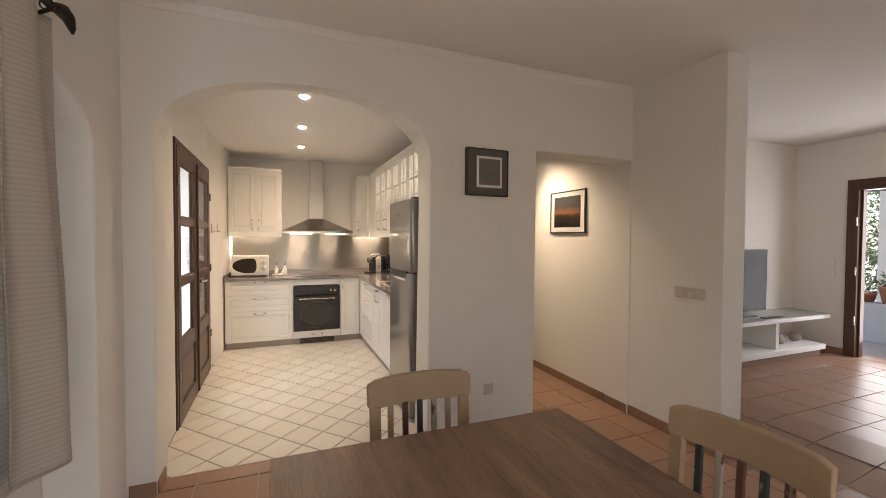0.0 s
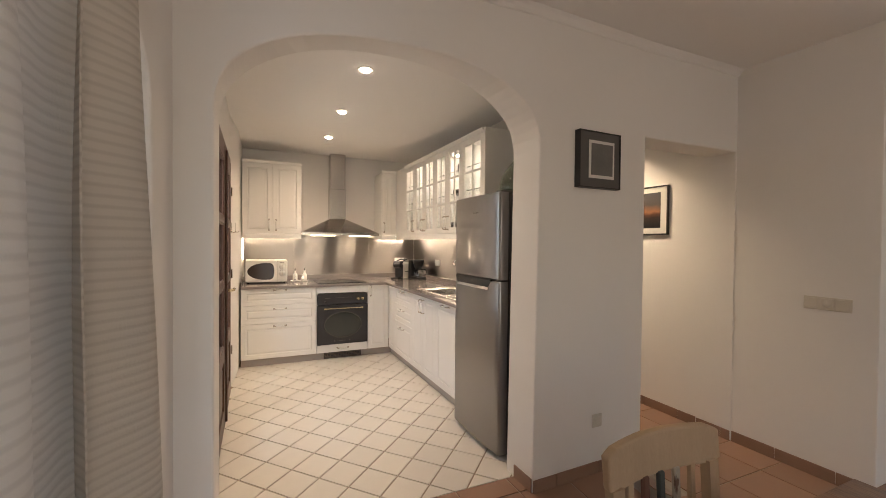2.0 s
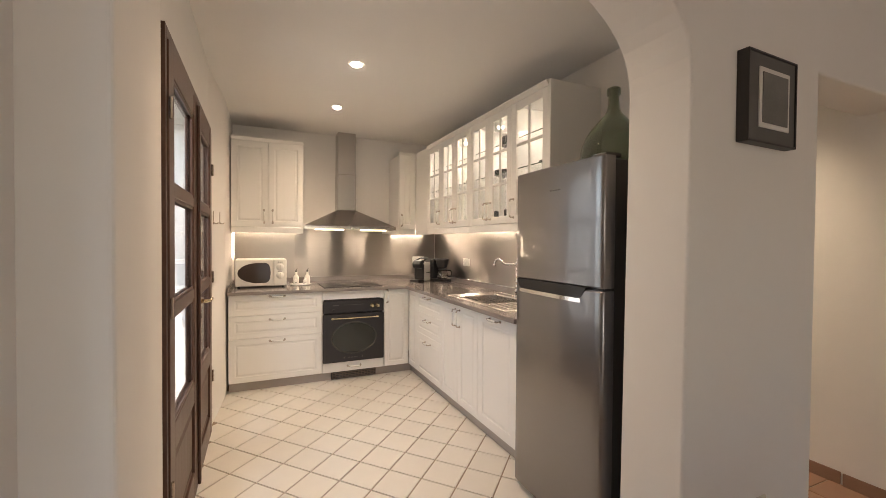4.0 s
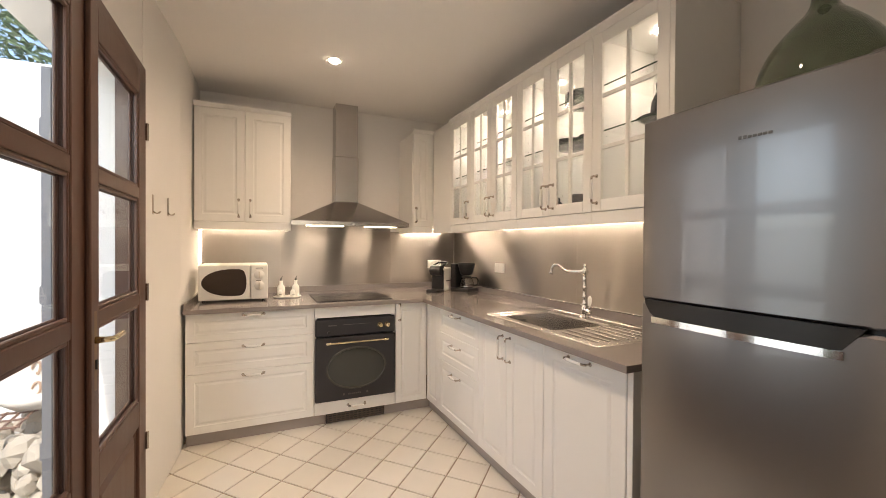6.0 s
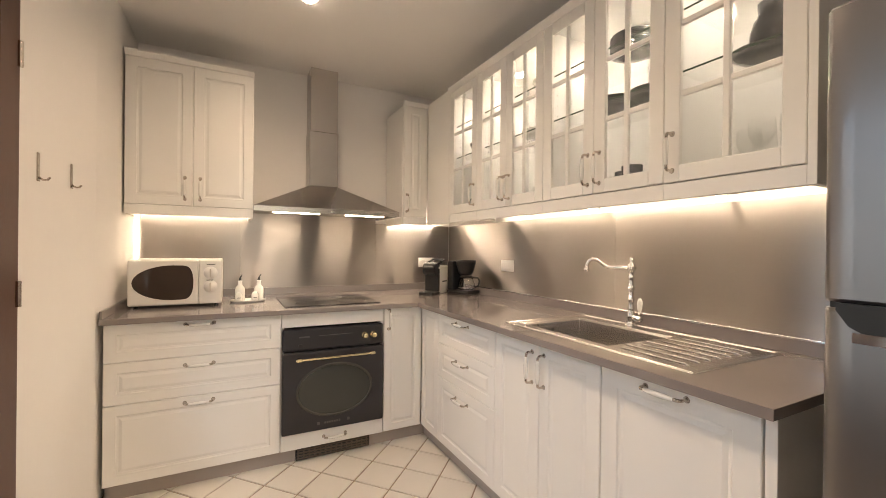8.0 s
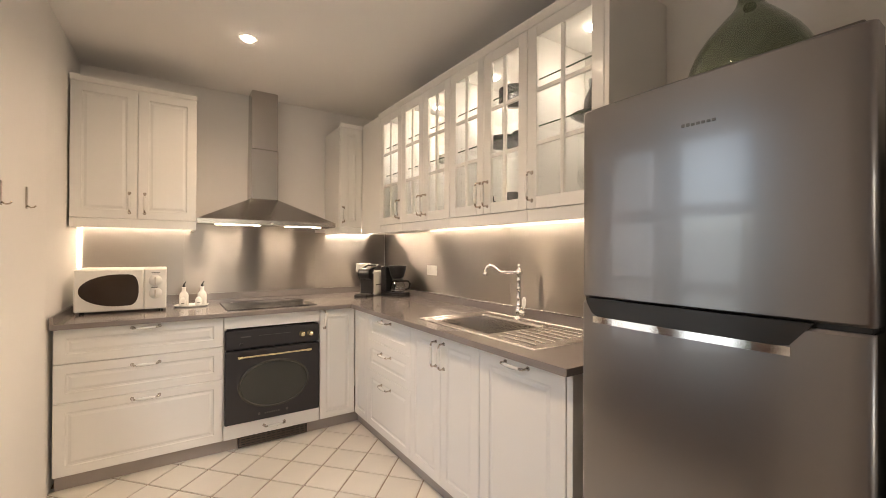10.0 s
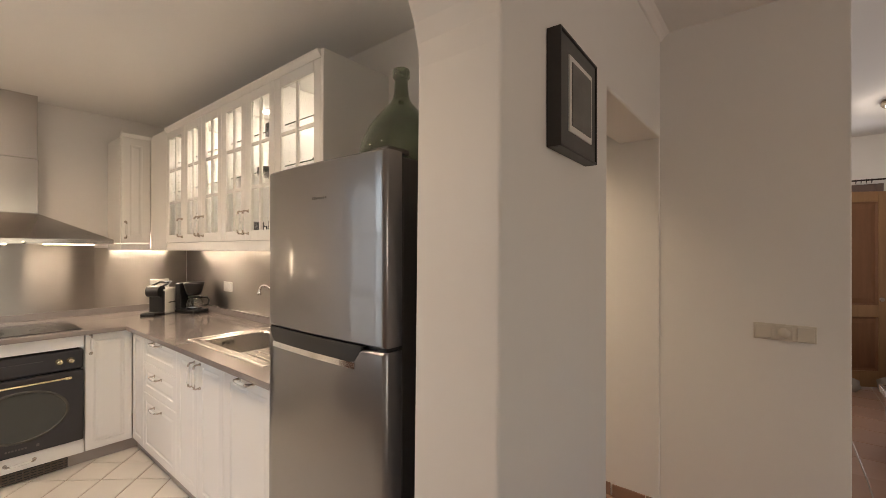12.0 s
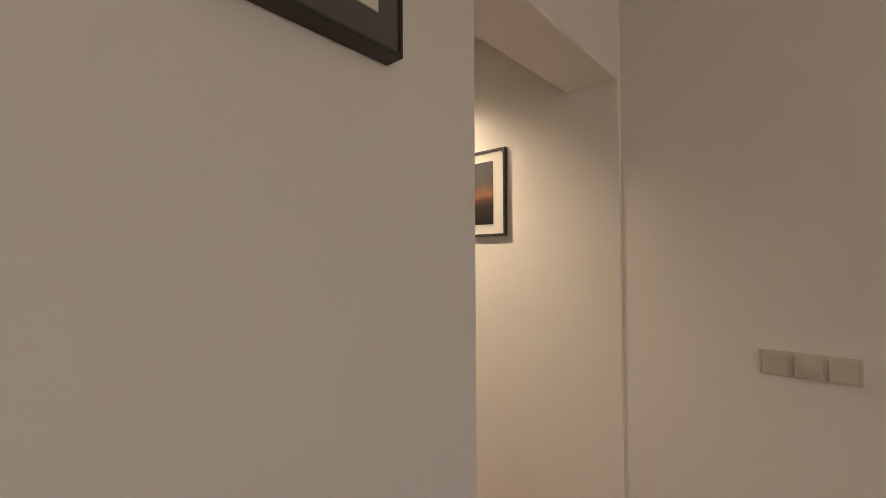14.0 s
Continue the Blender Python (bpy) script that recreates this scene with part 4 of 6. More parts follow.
part("window", bm, mat("tinted_window", (0.045, 0.03, 0.022), 0.08, var=0.1), dd, "dark oval door window")
pn = block("control_panel", (0.337, -0.010, 0.014), (0.455, 0.021, 0.27), WHITEPL, mw, bevel=0.008, seg=3)
for zz in (0.115, 0.195):
    k = part("knob", lathe(bmesh.new(), [(0, 0), (0.036, 0), (0.034, 0.006), (0.029, 0.007), (0.027, 0.02), (0, 0.022)], n=24, m=pose(0.396, -0.010, zz, 90, 0, 0)), WHITEPL, pn, "white timer knob", smooth=True)
    block("knob_mark", (0.392, -0.036, zz - 0.024), (0.40, -0.030, zz + 0.024), CREAMPL, k, bevel=0.002)
bm = bmesh.new()
cube(bm, (0.375, -0.0115, 0.242), (0.42, -0.0095, 0.247))
cube(bm, (0.375, -0.0115, 0.15), (0.41, -0.0095, 0.154))
part("lettering", bm, MATB, pn, "small dark print")
for x in (0.03, 0.425):
    for y in (0.05, 0.30):
        part("foot", lathe(bmesh.new(), [(0, 0), (0.012, 0), (0.012, 0.012), (0, 0.012)], (x, y, 0), 10), BLACK, mw)

bm = bmesh.new()
lathe(bm, [(0, 0.006), (0.095, 0.006), (0.098, 0.014), (0.104, 0.015), (0.105, 0.010), (0.09, 0.0), (0, 0.0)], n=32, m=Matrix.Translation((0.735, 6.48, CT1)) @ Matrix.Diagonal((1, 0.62, 1, 1)))
tr = part("serving_tray", bm, PORCEL, None, "white oval porcelain tray on the worktop", smooth=True)
tagged(tr, category="tray")


def cruet(m, label):
    c = thing("cruet_bottle", m, label, "cruet", "oil and vinegar set")
    part("bottle", lathe(bmesh.new(), [(0, 0), (0.026, 0), (0.029, 0.006), (0.029, 0.07), (0.025, 0.085), (0.014, 0.098), (0.0125, 0.12), (0.015, 0.124), (0.013, 0.128), (0, 0.128)], n=20), PORCEL, c, smooth=True)
    part("pourer", tube(bmesh.new(), [(0, 0, 0.127), (0, 0, 0.14), (0.004, 0, 0.152), (0.012, 0, 0.165)], [0.009, 0.007, 0.004, 0.003], 10), MATTBLK, c, "dark pouring spout", smooth=True)


def shaker(m):
    c = thing("salt_shaker", m, "small white porcelain shaker on the tray", "shaker", "shakers")
    part("body", lathe(bmesh.new(), [(0, 0), (0.019, 0), (0.021, 0.004), (0.021, 0.04), (0.015, 0.055), (0.006, 0.062), (0, 0.063)], n=16), PORCEL, c, smooth=True)
    block("label_bar", (-0.010, -0.0222, 0.022), (0.010, -0.0195, 0.026), MATB, c, "small dark lettering", bevel=0)


cruet(pose(0.69, 6.50, CT1 + 0.0065), "white porcelain oil bottle with dark spout")
cruet(pose(0.80, 6.50, CT1 + 0.0065), "white porcelain vinegar bottle with dark spout")
shaker(pose(0.682, 6.445, CT1 + 0.0068))
shaker(pose(0.775, 6.445, CT1 + 0.0068))

# capsule coffee machine
nm = thing("capsule_coffee_machine", pose(2.055, 6.47, CT1, 0, 0, -52), "black and white capsule coffee machine", "coffee machine")
block("base", (-0.06, -0.15, 0.0), (0.06, -0.02, 0.022), BLACK, nm, bevel=0.008, seg=3)
block("drip_grid", (-0.05, -0.14, 0.0222), (0.05, -0.05, 0.026), MATTBLK, nm, bevel=0.001)
block("body", (-0.058, -0.04, 0.0), (0.058, 0.16, 0.215), WHITEPL, nm, "white machine flanks", bevel=0.015, seg=3)
block("front", (-0.059, -0.05, 0.02), (0.059, -0.02, 0.20), BLACK, nm, "black front", bevel=0.01, seg=3)
bm = bmesh.new()
tube(bm, [(-0.052, -0.055, 0.195), (0.052, -0.055, 0.195)], 0.048, 24)
part("brew_head", bm, BLACK, nm, "black rounded brew head")
bm = bmesh.new()
tube(bm, [(-0.05, -0.04, 0.235), (-0.05, 0.07, 0.262), (0.05, 0.07, 0.262), (0.05, -0.04, 0.235)], 0.008, 10)
part("lever", bm, BLACK, nm, smooth=True)
block("logo_bar", (0.0590, 0.02, 0.09), (0.0600, 0.11, 0.10), MATB, nm, "small dark mark", bevel=0)

# filter coffee maker
cm = thing("filter_coffee_maker", pose(2.262, 6.375, CT1, 0, 0, 20), "black filter coffee maker with glass jug", "coffee maker")
block("base", (-0.075, -0.11, 0.0), (0.075, 0.11, 0.032), BLACK, cm, bevel=0.012, seg=3)
block("tower", (-0.07, 0.05, 0.03), (0.07, 0.11, 0.255), BLACK, cm, bevel=0.01, seg=3)
part("filter_holder", lathe(bmesh.new(), [(0, 0.15), (0.045, 0.15), (0.058, 0.17), (0.078, 0.245), (0.08, 0.262), (0.0, 0.266)], (0, -0.025, 0), 28), BLACK, cm, smooth=True)
j = part("jug", lathe(bmesh.new(), [(0, 0.034), (0.055, 0.034), (0.066, 0.05), (0.066, 0.08), (0.052, 0.118), (0.046, 0.13), (0.044, 0.13), (0.05, 0.117), (0.063, 0.08), (0.063, 0.052), (0.05, 0.037), (0, 0.037)], (0, -0.03, 0), 28), CLEAR, cm, "clear glass coffee jug", smooth=True)
part("lid", lathe(bmesh.new(), [(0, 0.13), (0.048, 0.13), (0.046, 0.142), (0, 0.146)], (0, -0.03, 0), 24), BLACK, j, smooth=True)
part("jug_handle", tube(bmesh.new(), [(0.045, -0.045, 0.128), (0.085, -0.075, 0.125), (0.098, -0.085, 0.10), (0.09, -0.08, 0.06), (0.064, -0.06, 0.05)], 0.008, 10), BLACK, j, smooth=True)
part("scale_band", lathe(bmesh.new(), [(0.0665, 0.05), (0.0672, 0.05), (0.0672, 0.056), (0.0665, 0.056)], (0, -0.03, 0), 28), CHROME, j)


def socket(m, n, label, material=WHITEPL):
    s = thing("wall_socket", m, label, "socket")
    block("frame", (-0.04 - 0.0355 * (n - 1), -0.009, -0.04), (0.04 + 0.0355 * (n - 1), 0.0, 0.04), material, s, bevel=0.006, seg=3)
    for k in range(n):
        cx = (k - (n - 1) / 2) * 0.071
        i = part("insert", lathe(bmesh.new(), [(0.028, 0.0), (0.028, 0.011), (0.0215, 0.012), (0.020, 0.004), (0, 0.003)], n=24, m=pose(cx, 0, 0, 90, 0, 0)), material, s, smooth=True)
        for hx in (-0.0095, 0.0095):
            part("hole", lathe(bmesh.new(), [(0, 0.0046), (0.003, 0.0046), (0.003, 0.003)], n=8, m=pose(cx + hx, 0, 0, 90, 0, 0)), BLACK, i)
    return s


socket(pose(CX1 - 0.0085, 5.97, 1.135, 0, 0, -90), 2, "white double socket on the steel splashback")
socket(pose(2.165, CY1 - 0.0085, 1.13), 2, "white double socket behind the coffee machines")
socket(pose(2.150, AW - 0.0168, 0.318, 0, 0, 2.32), 1, "white wall socket near the floor", CREAMPL)


def hook(m):
    h = thing("wall_hook", m, "small steel coat hook on the wall", "hook", "wall hooks")
    block("plate", (-0.011, -0.004, -0.05), (0.011, 0, 0.05), NICKEL, h, bevel=0.002)
    part("prong", tube(bmesh.new(), [(0, -0.003, -0.036), (0, -0.016, -0.045), (0, -0.027, -0.043), (0, -0.034, -0.034)], 0.0035, 8), NICKEL, h, smooth=True)


hook(pose(0.0315, 5.50, 1.522, 0, 0, 90))
hook(pose(0.0535, 5.757, 1.53, 0, 0, 90))


# crockery in the glazed cabinets
def plates(m, n, r, material=DARKCER, label="stack of dark dinner plates"):
    t = thing("plate_stack", m, label, "plates", "crockery")
    for k in range(n):
        part("plate", lathe(bmesh.new(), [(0, 0.0), (r * 0.55, 0.0), (r, 0.014), (r, 0.017), (r * 0.55, 0.004), (0, 0.004)], (0, 0, k * 0.0075), 28), material, t, smooth=True)


def bowl(m, r, h, material, label):
    o = part("bowl", lathe(bmesh.new(), [(0, 0), (r * 0.4, 0), (r * 0.75, h * 0.4), (r, h), (r * 0.96, h), (r * 0.7, h * 0.42), (0, 0.006)], n=28), material, None, label, smooth=True)
    o.matrix_basis = m
    tagged(o, category="bowl", group="crockery")


def mug(m, r, h, material, label):
    t = thing("mug", m, label, "mug", "crockery")
    part("cup", lathe(bmesh.new(), [(0, 0), (r, 0), (r, h), (r * 0.9, h), (r * 0.9, 0.006), (0, 0.006)], n=20), material, t, smooth=True)
    part("ear", tube(bmesh.new(), [(r * 0.95, 0, h * 0.8), (r * 1.5, 0, h * 0.75), (r * 1.55, 0, h * 0.35), (r * 0.95, 0, h * 0.2)], 0.005, 8), material, t, smooth=True)


def wineglass(m, s=1.0):
    o = part("wine_glass", lathe(bmesh.new(), [(0, 0.0), (0.032 * s, 0.0), (0.03 * s, 0.003), (0.004, 0.008), (0.0035, 0.07 * s), (0.02 * s, 0.082 * s), (0.036 * s, 0.11 * s), (0.034 * s, 0.155 * s), (0.0335 * s, 0.1555 * s)], n=20), CABGLASS, None, "clear stemmed wine glass on the shelf", smooth=True)
    o.matrix_basis = m
    tagged(o, category="glass", group="glasses")


def tumbler(m):
    o = part("tumbler", lathe(bmesh.new(), [(0, 0), (0.028, 0), (0.034, 0.085), (0.0332, 0.0855)], n=20), CABGLASS, None, "clear drinking tumbler on the shelf", smooth=True)
    o.matrix_basis = m
    tagged(o, category="glass", group="glasses")


CABGLASS = pane_glass("thin_glass", (0.975, 0.98, 0.975), 0.7, 0.05)
F1, F2, F3 = CB + 0.0185, SH[0] + 0.0065, SH[1] + 0.0065
for yy, zz, n, r in ((4.90, F2, 6, 0.10), (4.72, F2, 5, 0.08), (4.80, F3, 10, 0.10), (5.42, F2, 5, 0.10)):
    plates(pose(2.20, yy, zz), n, r, DARKCER if yy < 5.2 else PORCEL, "stack of dark dinner plates" if yy < 5.2 else "stack of white plates on the glass shelf")
bowl(pose(2.20, 4.295, F2), 0.108, 0.03, DARKCER, "wide dark ceramic dish on the glass shelf")
bowl(pose(2.18, 5.95, F2), 0.11, 0.08, DARKCER, "dark bowl on the glass shelf")
bowl(pose(2.20, 5.30, F3), 0.12, 0.07, PORCEL, "white bowl on the glass shelf")
jg = thing("jug", pose(2.20, 4.275, F2 + 0.0065, 0, 0, 60), "dark ceramic water jug on the glass shelf", "jug")
part("vessel", lathe(bmesh.new(), [(0, 0), (0.05, 0), (0.068, 0.04), (0.064, 0.09), (0.042, 0.14), (0.046, 0.175), (0.042, 0.175), (0.038, 0.14), (0, 0.13)], n=24), DARKCER, jg, smooth=True)
part("ear", tube(bmesh.new(), [(0.044, 0, 0.16), (0.085, 0, 0.15), (0.095, 0, 0.11), (0.06, 0, 0.06)], 0.008, 8), DARKCER, jg, smooth=True)
for k, (yy, xx) in enumerate(((4.96, 2.12), (4.86, 2.22), (4.75, 2.13), (4.64, 2.2), (5.93, 2.12), (6.02, 2.2))):
    mug(pose(xx, yy, F1, 0, 0, 40 * k), 0.042, 0.10, DARKCER if k != 5 else PORCEL, "dark ceramic mug in the lit cabinet" if k != 5 else "white ceramic mug in the lit cabinet")
for k in range(7):
    wineglass(pose(2.09 + 0.10 * (k % 3), 4.17 + 0.085 * (k // 2 if k < 6 else 1), F1, 0, 0, 0), 1.0)
for k in range(6):
    tumbler(pose(2.10 + 0.09 * (k % 2), 5.22 + 0.085 * (k // 2), F1))
for k in range(4):
    tumbler(pose(2.10 + 0.08 * (k % 2), 4.62 + 0.09 * (k // 2), F2 if k < 2 else F3))

# lights: recessed spots, strips under and in the cabinets
for x, y in ((0.925, 3.87), (0.955, 4.86), (0.99, 5.845)):
    sl = thing("recessed_spotlight", pose(x, y, KC), "round white recessed ceiling spotlight, switched on", "spotlight", "ceiling spotlights")
    part("ring", lathe(bmesh.new(), [(0.040, 0.003), (0.040, -0.003), (0.050, -0.004), (0.054, 0.0), (0.054, 0.003)], n=28), WHITEPL, sl, smooth=True)
    part("bulb", lathe(bmesh.new(), [(0, -0.020), (0.016, -0.0185), (0.027, -0.013), (0.033, -0.005), (0.034, 0.001), (0.040, 0.002)], n=24), BULB, sl, "glowing bulb")
    lamp("spot_lamp", 'SPOT', pose(x, y, KC - 0.03), SPOT_W, WARM, radius=0.03, spot=160)


def strip(name, lo, hi, at, energy, sx, sy, rz=0):
    s = tagged(block(name, lo, hi, LEDM, None, "lit LED strip under the wall cabinet", 0), category="strip light")
    lamp("strip_lamp", 'AREA', pose(*at, 0, 0, rz), energy, LED, size=sx, size_y=sy)


strip("led_strip", (0.10, CY1 - 0.06, CB - 0.012), (0.745, CY1 - 0.045, CB - 0.0005), (0.42, CY1 - 0.05, CB - 0.016), LED_W * 0.6, 0.62, 0.02)
strip("led_strip", (CX1 - 0.09, 4.12, CB - 0.012), (CX1 - 0.075, 6.0, CB - 0.0005), (CX1 - 0.08, 5.06, CB - 0.016), LED_W * 1.15, 1.85, 0.02, 90)
strip("led_strip", (1.82, CY1 - 0.06, CB - 0.012), (2.26, CY1 - 0.045, CB - 0.0005), (2.03, CY1 - 0.05, CB - 0.016), LED_W * 1.6, 0.44, 0.02)
# glowing strip added to imitate bright wall in the left corner; no lamp there
tagged(block("led_strip", (0.0885, CY1 - 0.05, 1.17), (0.099, CY1 - 0.025, 1.43), LEDM, None, "glowing upright strip added for the brightness on the corner wall", 0), category="strip light")
for y in (5.95, 5.60, 5.30, 4.98, 4.67, 4.31):
    p = thing("cabinet_light", pose(2.19, y, CTOP - 0.0185), "small round lit lamp in the cabinet", "cabinet light", "cabinet lights")
    part("lens", lathe(bmesh.new(), [(0, -0.008), (0.022, -0.008), (0.026, -0.004), (0.026, 0.0)], n=20), BULB, p, "glowing lens")
    lamp("cabinet_lamp", 'SPOT', pose(2.19, y, CTOP - 0.032), CAB_W, (1.0, 0.93, 0.78), radius=0.02, spot=140)

# ---- kitchen double door ----


def leaf(parent, name, m, w, h, stile, rails, panel_top, hinge_side, label):
    """Glazed door leaf in local x (width) and z; front face at y=0, 42 mm thick."""
    t = 0.042
    e = block(name, (0, 0, 0), (stile, t, h), BROWNW, parent, label, bevel=0.004)
    e.matrix_basis = m
    block("stile", (w - stile, 0, 0), (w, t, h), BROWNW, e, bevel=0.004)
    for z0, z1 in rails:
        block("rail", (stile, 0.001, z0), (w - stile, t - 0.001, z1), BROWNW, e, bevel=0.004)
    glz = [(rails[i][1], rails[i + 1][0]) for i in range(1, len(rails) - 1)]
    for z0, z1 in glz:
        for yy in (0.004, t - 0.014):
            bm = bmesh.new()
            b = 0.013
            for lo, hi in (((stile, z0), (stile + b, z1)), ((w - stile - b, z0), (w - stile, z1)), ((stile + b, z0), (w - stile - b, z0 + b)), ((stile + b, z1 - b), (w - stile - b, z1))):
                cube(bm, (lo[0], yy, lo[1]), (hi[0], yy + 0.010, hi[1]), 0.003)
            part("glazing_bead", bm, BROWNW, e)
        bm = bmesh.new()
        cube(bm, (stile, t / 2 - 0.002, z0), (w - stile, t / 2 + 0.002, z1))
        p = part("pane", bm, PANE, e)
        p.visible_shadow = False
    bm = stepped(bmesh.new(), stile, rails[0][1], w - stile, rails[1][0],
                 [(0.0, 0.012), (0.012, 0.016), (0.016, 0.020), (0.05, 0.008), (0.054, 0.008)], 0.034)
    part("lower_panel", bm, BROWNW, e, "raised wooden lower panel")
    return e


kd = thing("door_1", pose(CX0, 0, 0), "brown wooden double door with glass panes, closed", "door", kind="structure")
for lo, hi in (((-0.10, D0 + 0.001, 0), (0.012, D0 + 0.032, DH - 0.001)), ((-0.10, D1 - 0.032, 0), (0.012, D1 - 0.001, DH - 0.001)), ((-0.10, D0 + 0.033, DH - 0.045), (0.012, D1 - 0.033, DH - 0.001))):
    block("jamb", lo, hi, BROWNW, kd)
RAILS = [(0.0, 0.14), (0.50, 0.615), (1.045, 1.098), (1.516, 1.567), (1.985, 2.095)]
L1 = leaf(kd, "leaf", pose(0.018, 3.835, 0.006, 0, 0, 90), 0.745, 2.095, 0.105, RAILS, 0.5, 0, "brown glazed door leaf")
L2 = leaf(kd, "leaf", pose(0.018, 4.584, 0.006, 0, 0, 90), 0.742, 2.095, 0.115, RAILS, 0.5, 1, "brown glazed door leaf with brass handle")
block("cover_strip", (0.735, -0.016, 0.02), (0.768, -0.001, 2.07), BROWNW, L1, bevel=0.005)
pl = block("lock_plate", (0.045, -0.006, 0.845), (0.078, 0.0, 1.10), mat("dull_brass", (0.20, 0.12, 0.06), 0.4, metal=0.8), L2, "dull brass lock plate")
part("lever", tube(bmesh.new(), [(0.06, -0.004, 1.008), (0.06, -0.035, 1.008), (0.068, -0.05, 1.008), (0.09, -0.054, 1.009), (0.15, -0.054, 1.011), (0.185, -0.05, 1.005)], [0.012, 0.009, 0.009, 0.0085, 0.010, 0.007], 12), BRASS, L2, "brass lever handle", smooth=True)
part("keyhole", tube(bmesh.new(), [(0.061, -0.0072, 0.915), (0.061, -0.0072, 0.945)], 0.005, 8), BLACK, pl)
for hz in (0.35, 1.05, 1.80):
    for lf, hx in ((L1, 0.0), (L2, 0.742)):
        part("hinge", tube(bmesh.new(), [(hx, -0.006, hz), (hx, -0.006, hz + 0.08)], 0.007, 10), NICKEL, lf)

# ---- patio outside the kitchen door ----
tagged(block("patio_wall_1", (-3.6, 6.7, -0.15), (-0.31, 6.9, 2.55), WHITEWL, None, "white rendered patio wall in daylight", 0.01), kind="structure")
tagged(block("patio_wall_2", (-4.3, 1.0, -0.15), (-4.1, 6.9, 1.6), LIMEST, None, "rough stone wall of the patio", 0.01), kind="structure")
sh = thing("window_shutter", pose(-0.316, 5.365, 0.05), "dark grey wooden shutter folded open outside", "shutter")
block("board", (-0.035, 0.0, 0.0), (0.0, 0.11, 2.05), mat("shutter_grey", (0.10, 0.105, 0.12), 0.5, var=0.2), sh)
for zz in (0.3, 1.0, 1.75):
    block("batten", (-0.05, 0.02, zz), (-0.0355, 0.10, zz + 0.08), bpy.data.materials["shutter_grey"], sh)
rng = random.Random(4)


def stone(bm, c, r, rg):
    res = bmesh.ops.create_icosphere(bm, subdivisions=2, radius=1.0, matrix=Matrix.Translation(c) @ Euler((rg.random() * 6, rg.random() * 6, rg.random() * 6)).to_matrix().to_4x4() @ Matrix.Diagonal((r, r * rg.uniform(0.65, 1), r * rg.uniform(0.5, 0.8), 1)))
    for v in res["verts"]:
        v.co += 0.30 * r * noise.noise_vector(v.co * (2.2 / r))


rw = thing("rubble_wall", pose(-0.88, 6.22, -0.14), "low pale rubble stone wall in the patio", "stone wall")
for k in range(110):
    bm = bmesh.new()
    c = (rng.uniform(-0.5, 0.42), rng.uniform(-0.42, 0.4), 0.06 + 0.29 * (k / 110) + rng.uniform(-0.03, 0.03))
    stone(bm, c, rng.uniform(0.055, 0.10), rng)
    part("stone", bm, LIMEST, rw)
wf = thing("wall_fountain", pose(-0.72, 6.42, 0.30), "white ornate cast wall fountain on the rubble wall", "fountain")
bm = bmesh.new()
outl = [(-0.17, 0, 0), (0.17, 0, 0), (0.17, 0, 0.38)] + [(0.15 * math.cos(a), 0, 0.40 + 0.20 * math.sin(a)) for a in [math.pi * i / 14 for i in range(15)]] + [(-0.17, 0, 0.38)]
extrude_outline(bm, outl, (0, 0.06, 0))
part("back_plate", bm, mat("weathered_white_cast", (0.62, 0.58, 0.53), 0.8, var=0.35, scale=12, fine=0.2, bump=0.6, bscale=40), wf)
CAST = bpy.data.materials["weathered_white_cast"]
bm = bmesh.new()
for k in range(3):
    for sgn in (-1, 1):
        tube(bm, [(sgn * (0.03 + 0.028 * math.cos(a * 0.5) * (1 - a / 12)), -0.006, 0.10 + 0.13 * k + 0.04 * math.sin(a * 0.5)) for a in range(0, 12)], 0.008, 6)
part("scroll_relief", bm, mat("rust_relief", (0.30, 0.20, 0.14), 0.8, var=0.3), wf, "rust-brown scroll relief")
part("basin", lathe(bmesh.new(), [(0, -0.01), (0.10, 0.0), (0.16, 0.05), (0.18, 0.10), (0.165, 0.10), (0.14, 0.055), (0, 0.03)], (0.0, -0.10, 0.02), 28), CAST, wf, smooth=True)
gr = thing("iron_grate", pose(-0.86, 6.10, 0.30), "rusty iron basket grate on the stones", "grate")
for k in range(7):
    part("bar", tube(bmesh.new(), [(-0.2 + k * 0.06, -0.1, 0.0), (-0.2 + k * 0.06, 0.14, 0.02)], 0.008, 6), mat("rust_iron", (0.13, 0.07, 0.05), 0.8) if k == 0 else bpy.data.materials["rust_iron"], gr)
for k in range(3):
    part("cross_bar", tube(bmesh.new(), [(-0.22, -0.08 + k * 0.1, 0.004 + 0.008 * k), (0.18, -0.08 + k * 0.1, 0.004 + 0.008 * k)], 0.007, 6), bpy.data.materials["rust_iron"], gr)


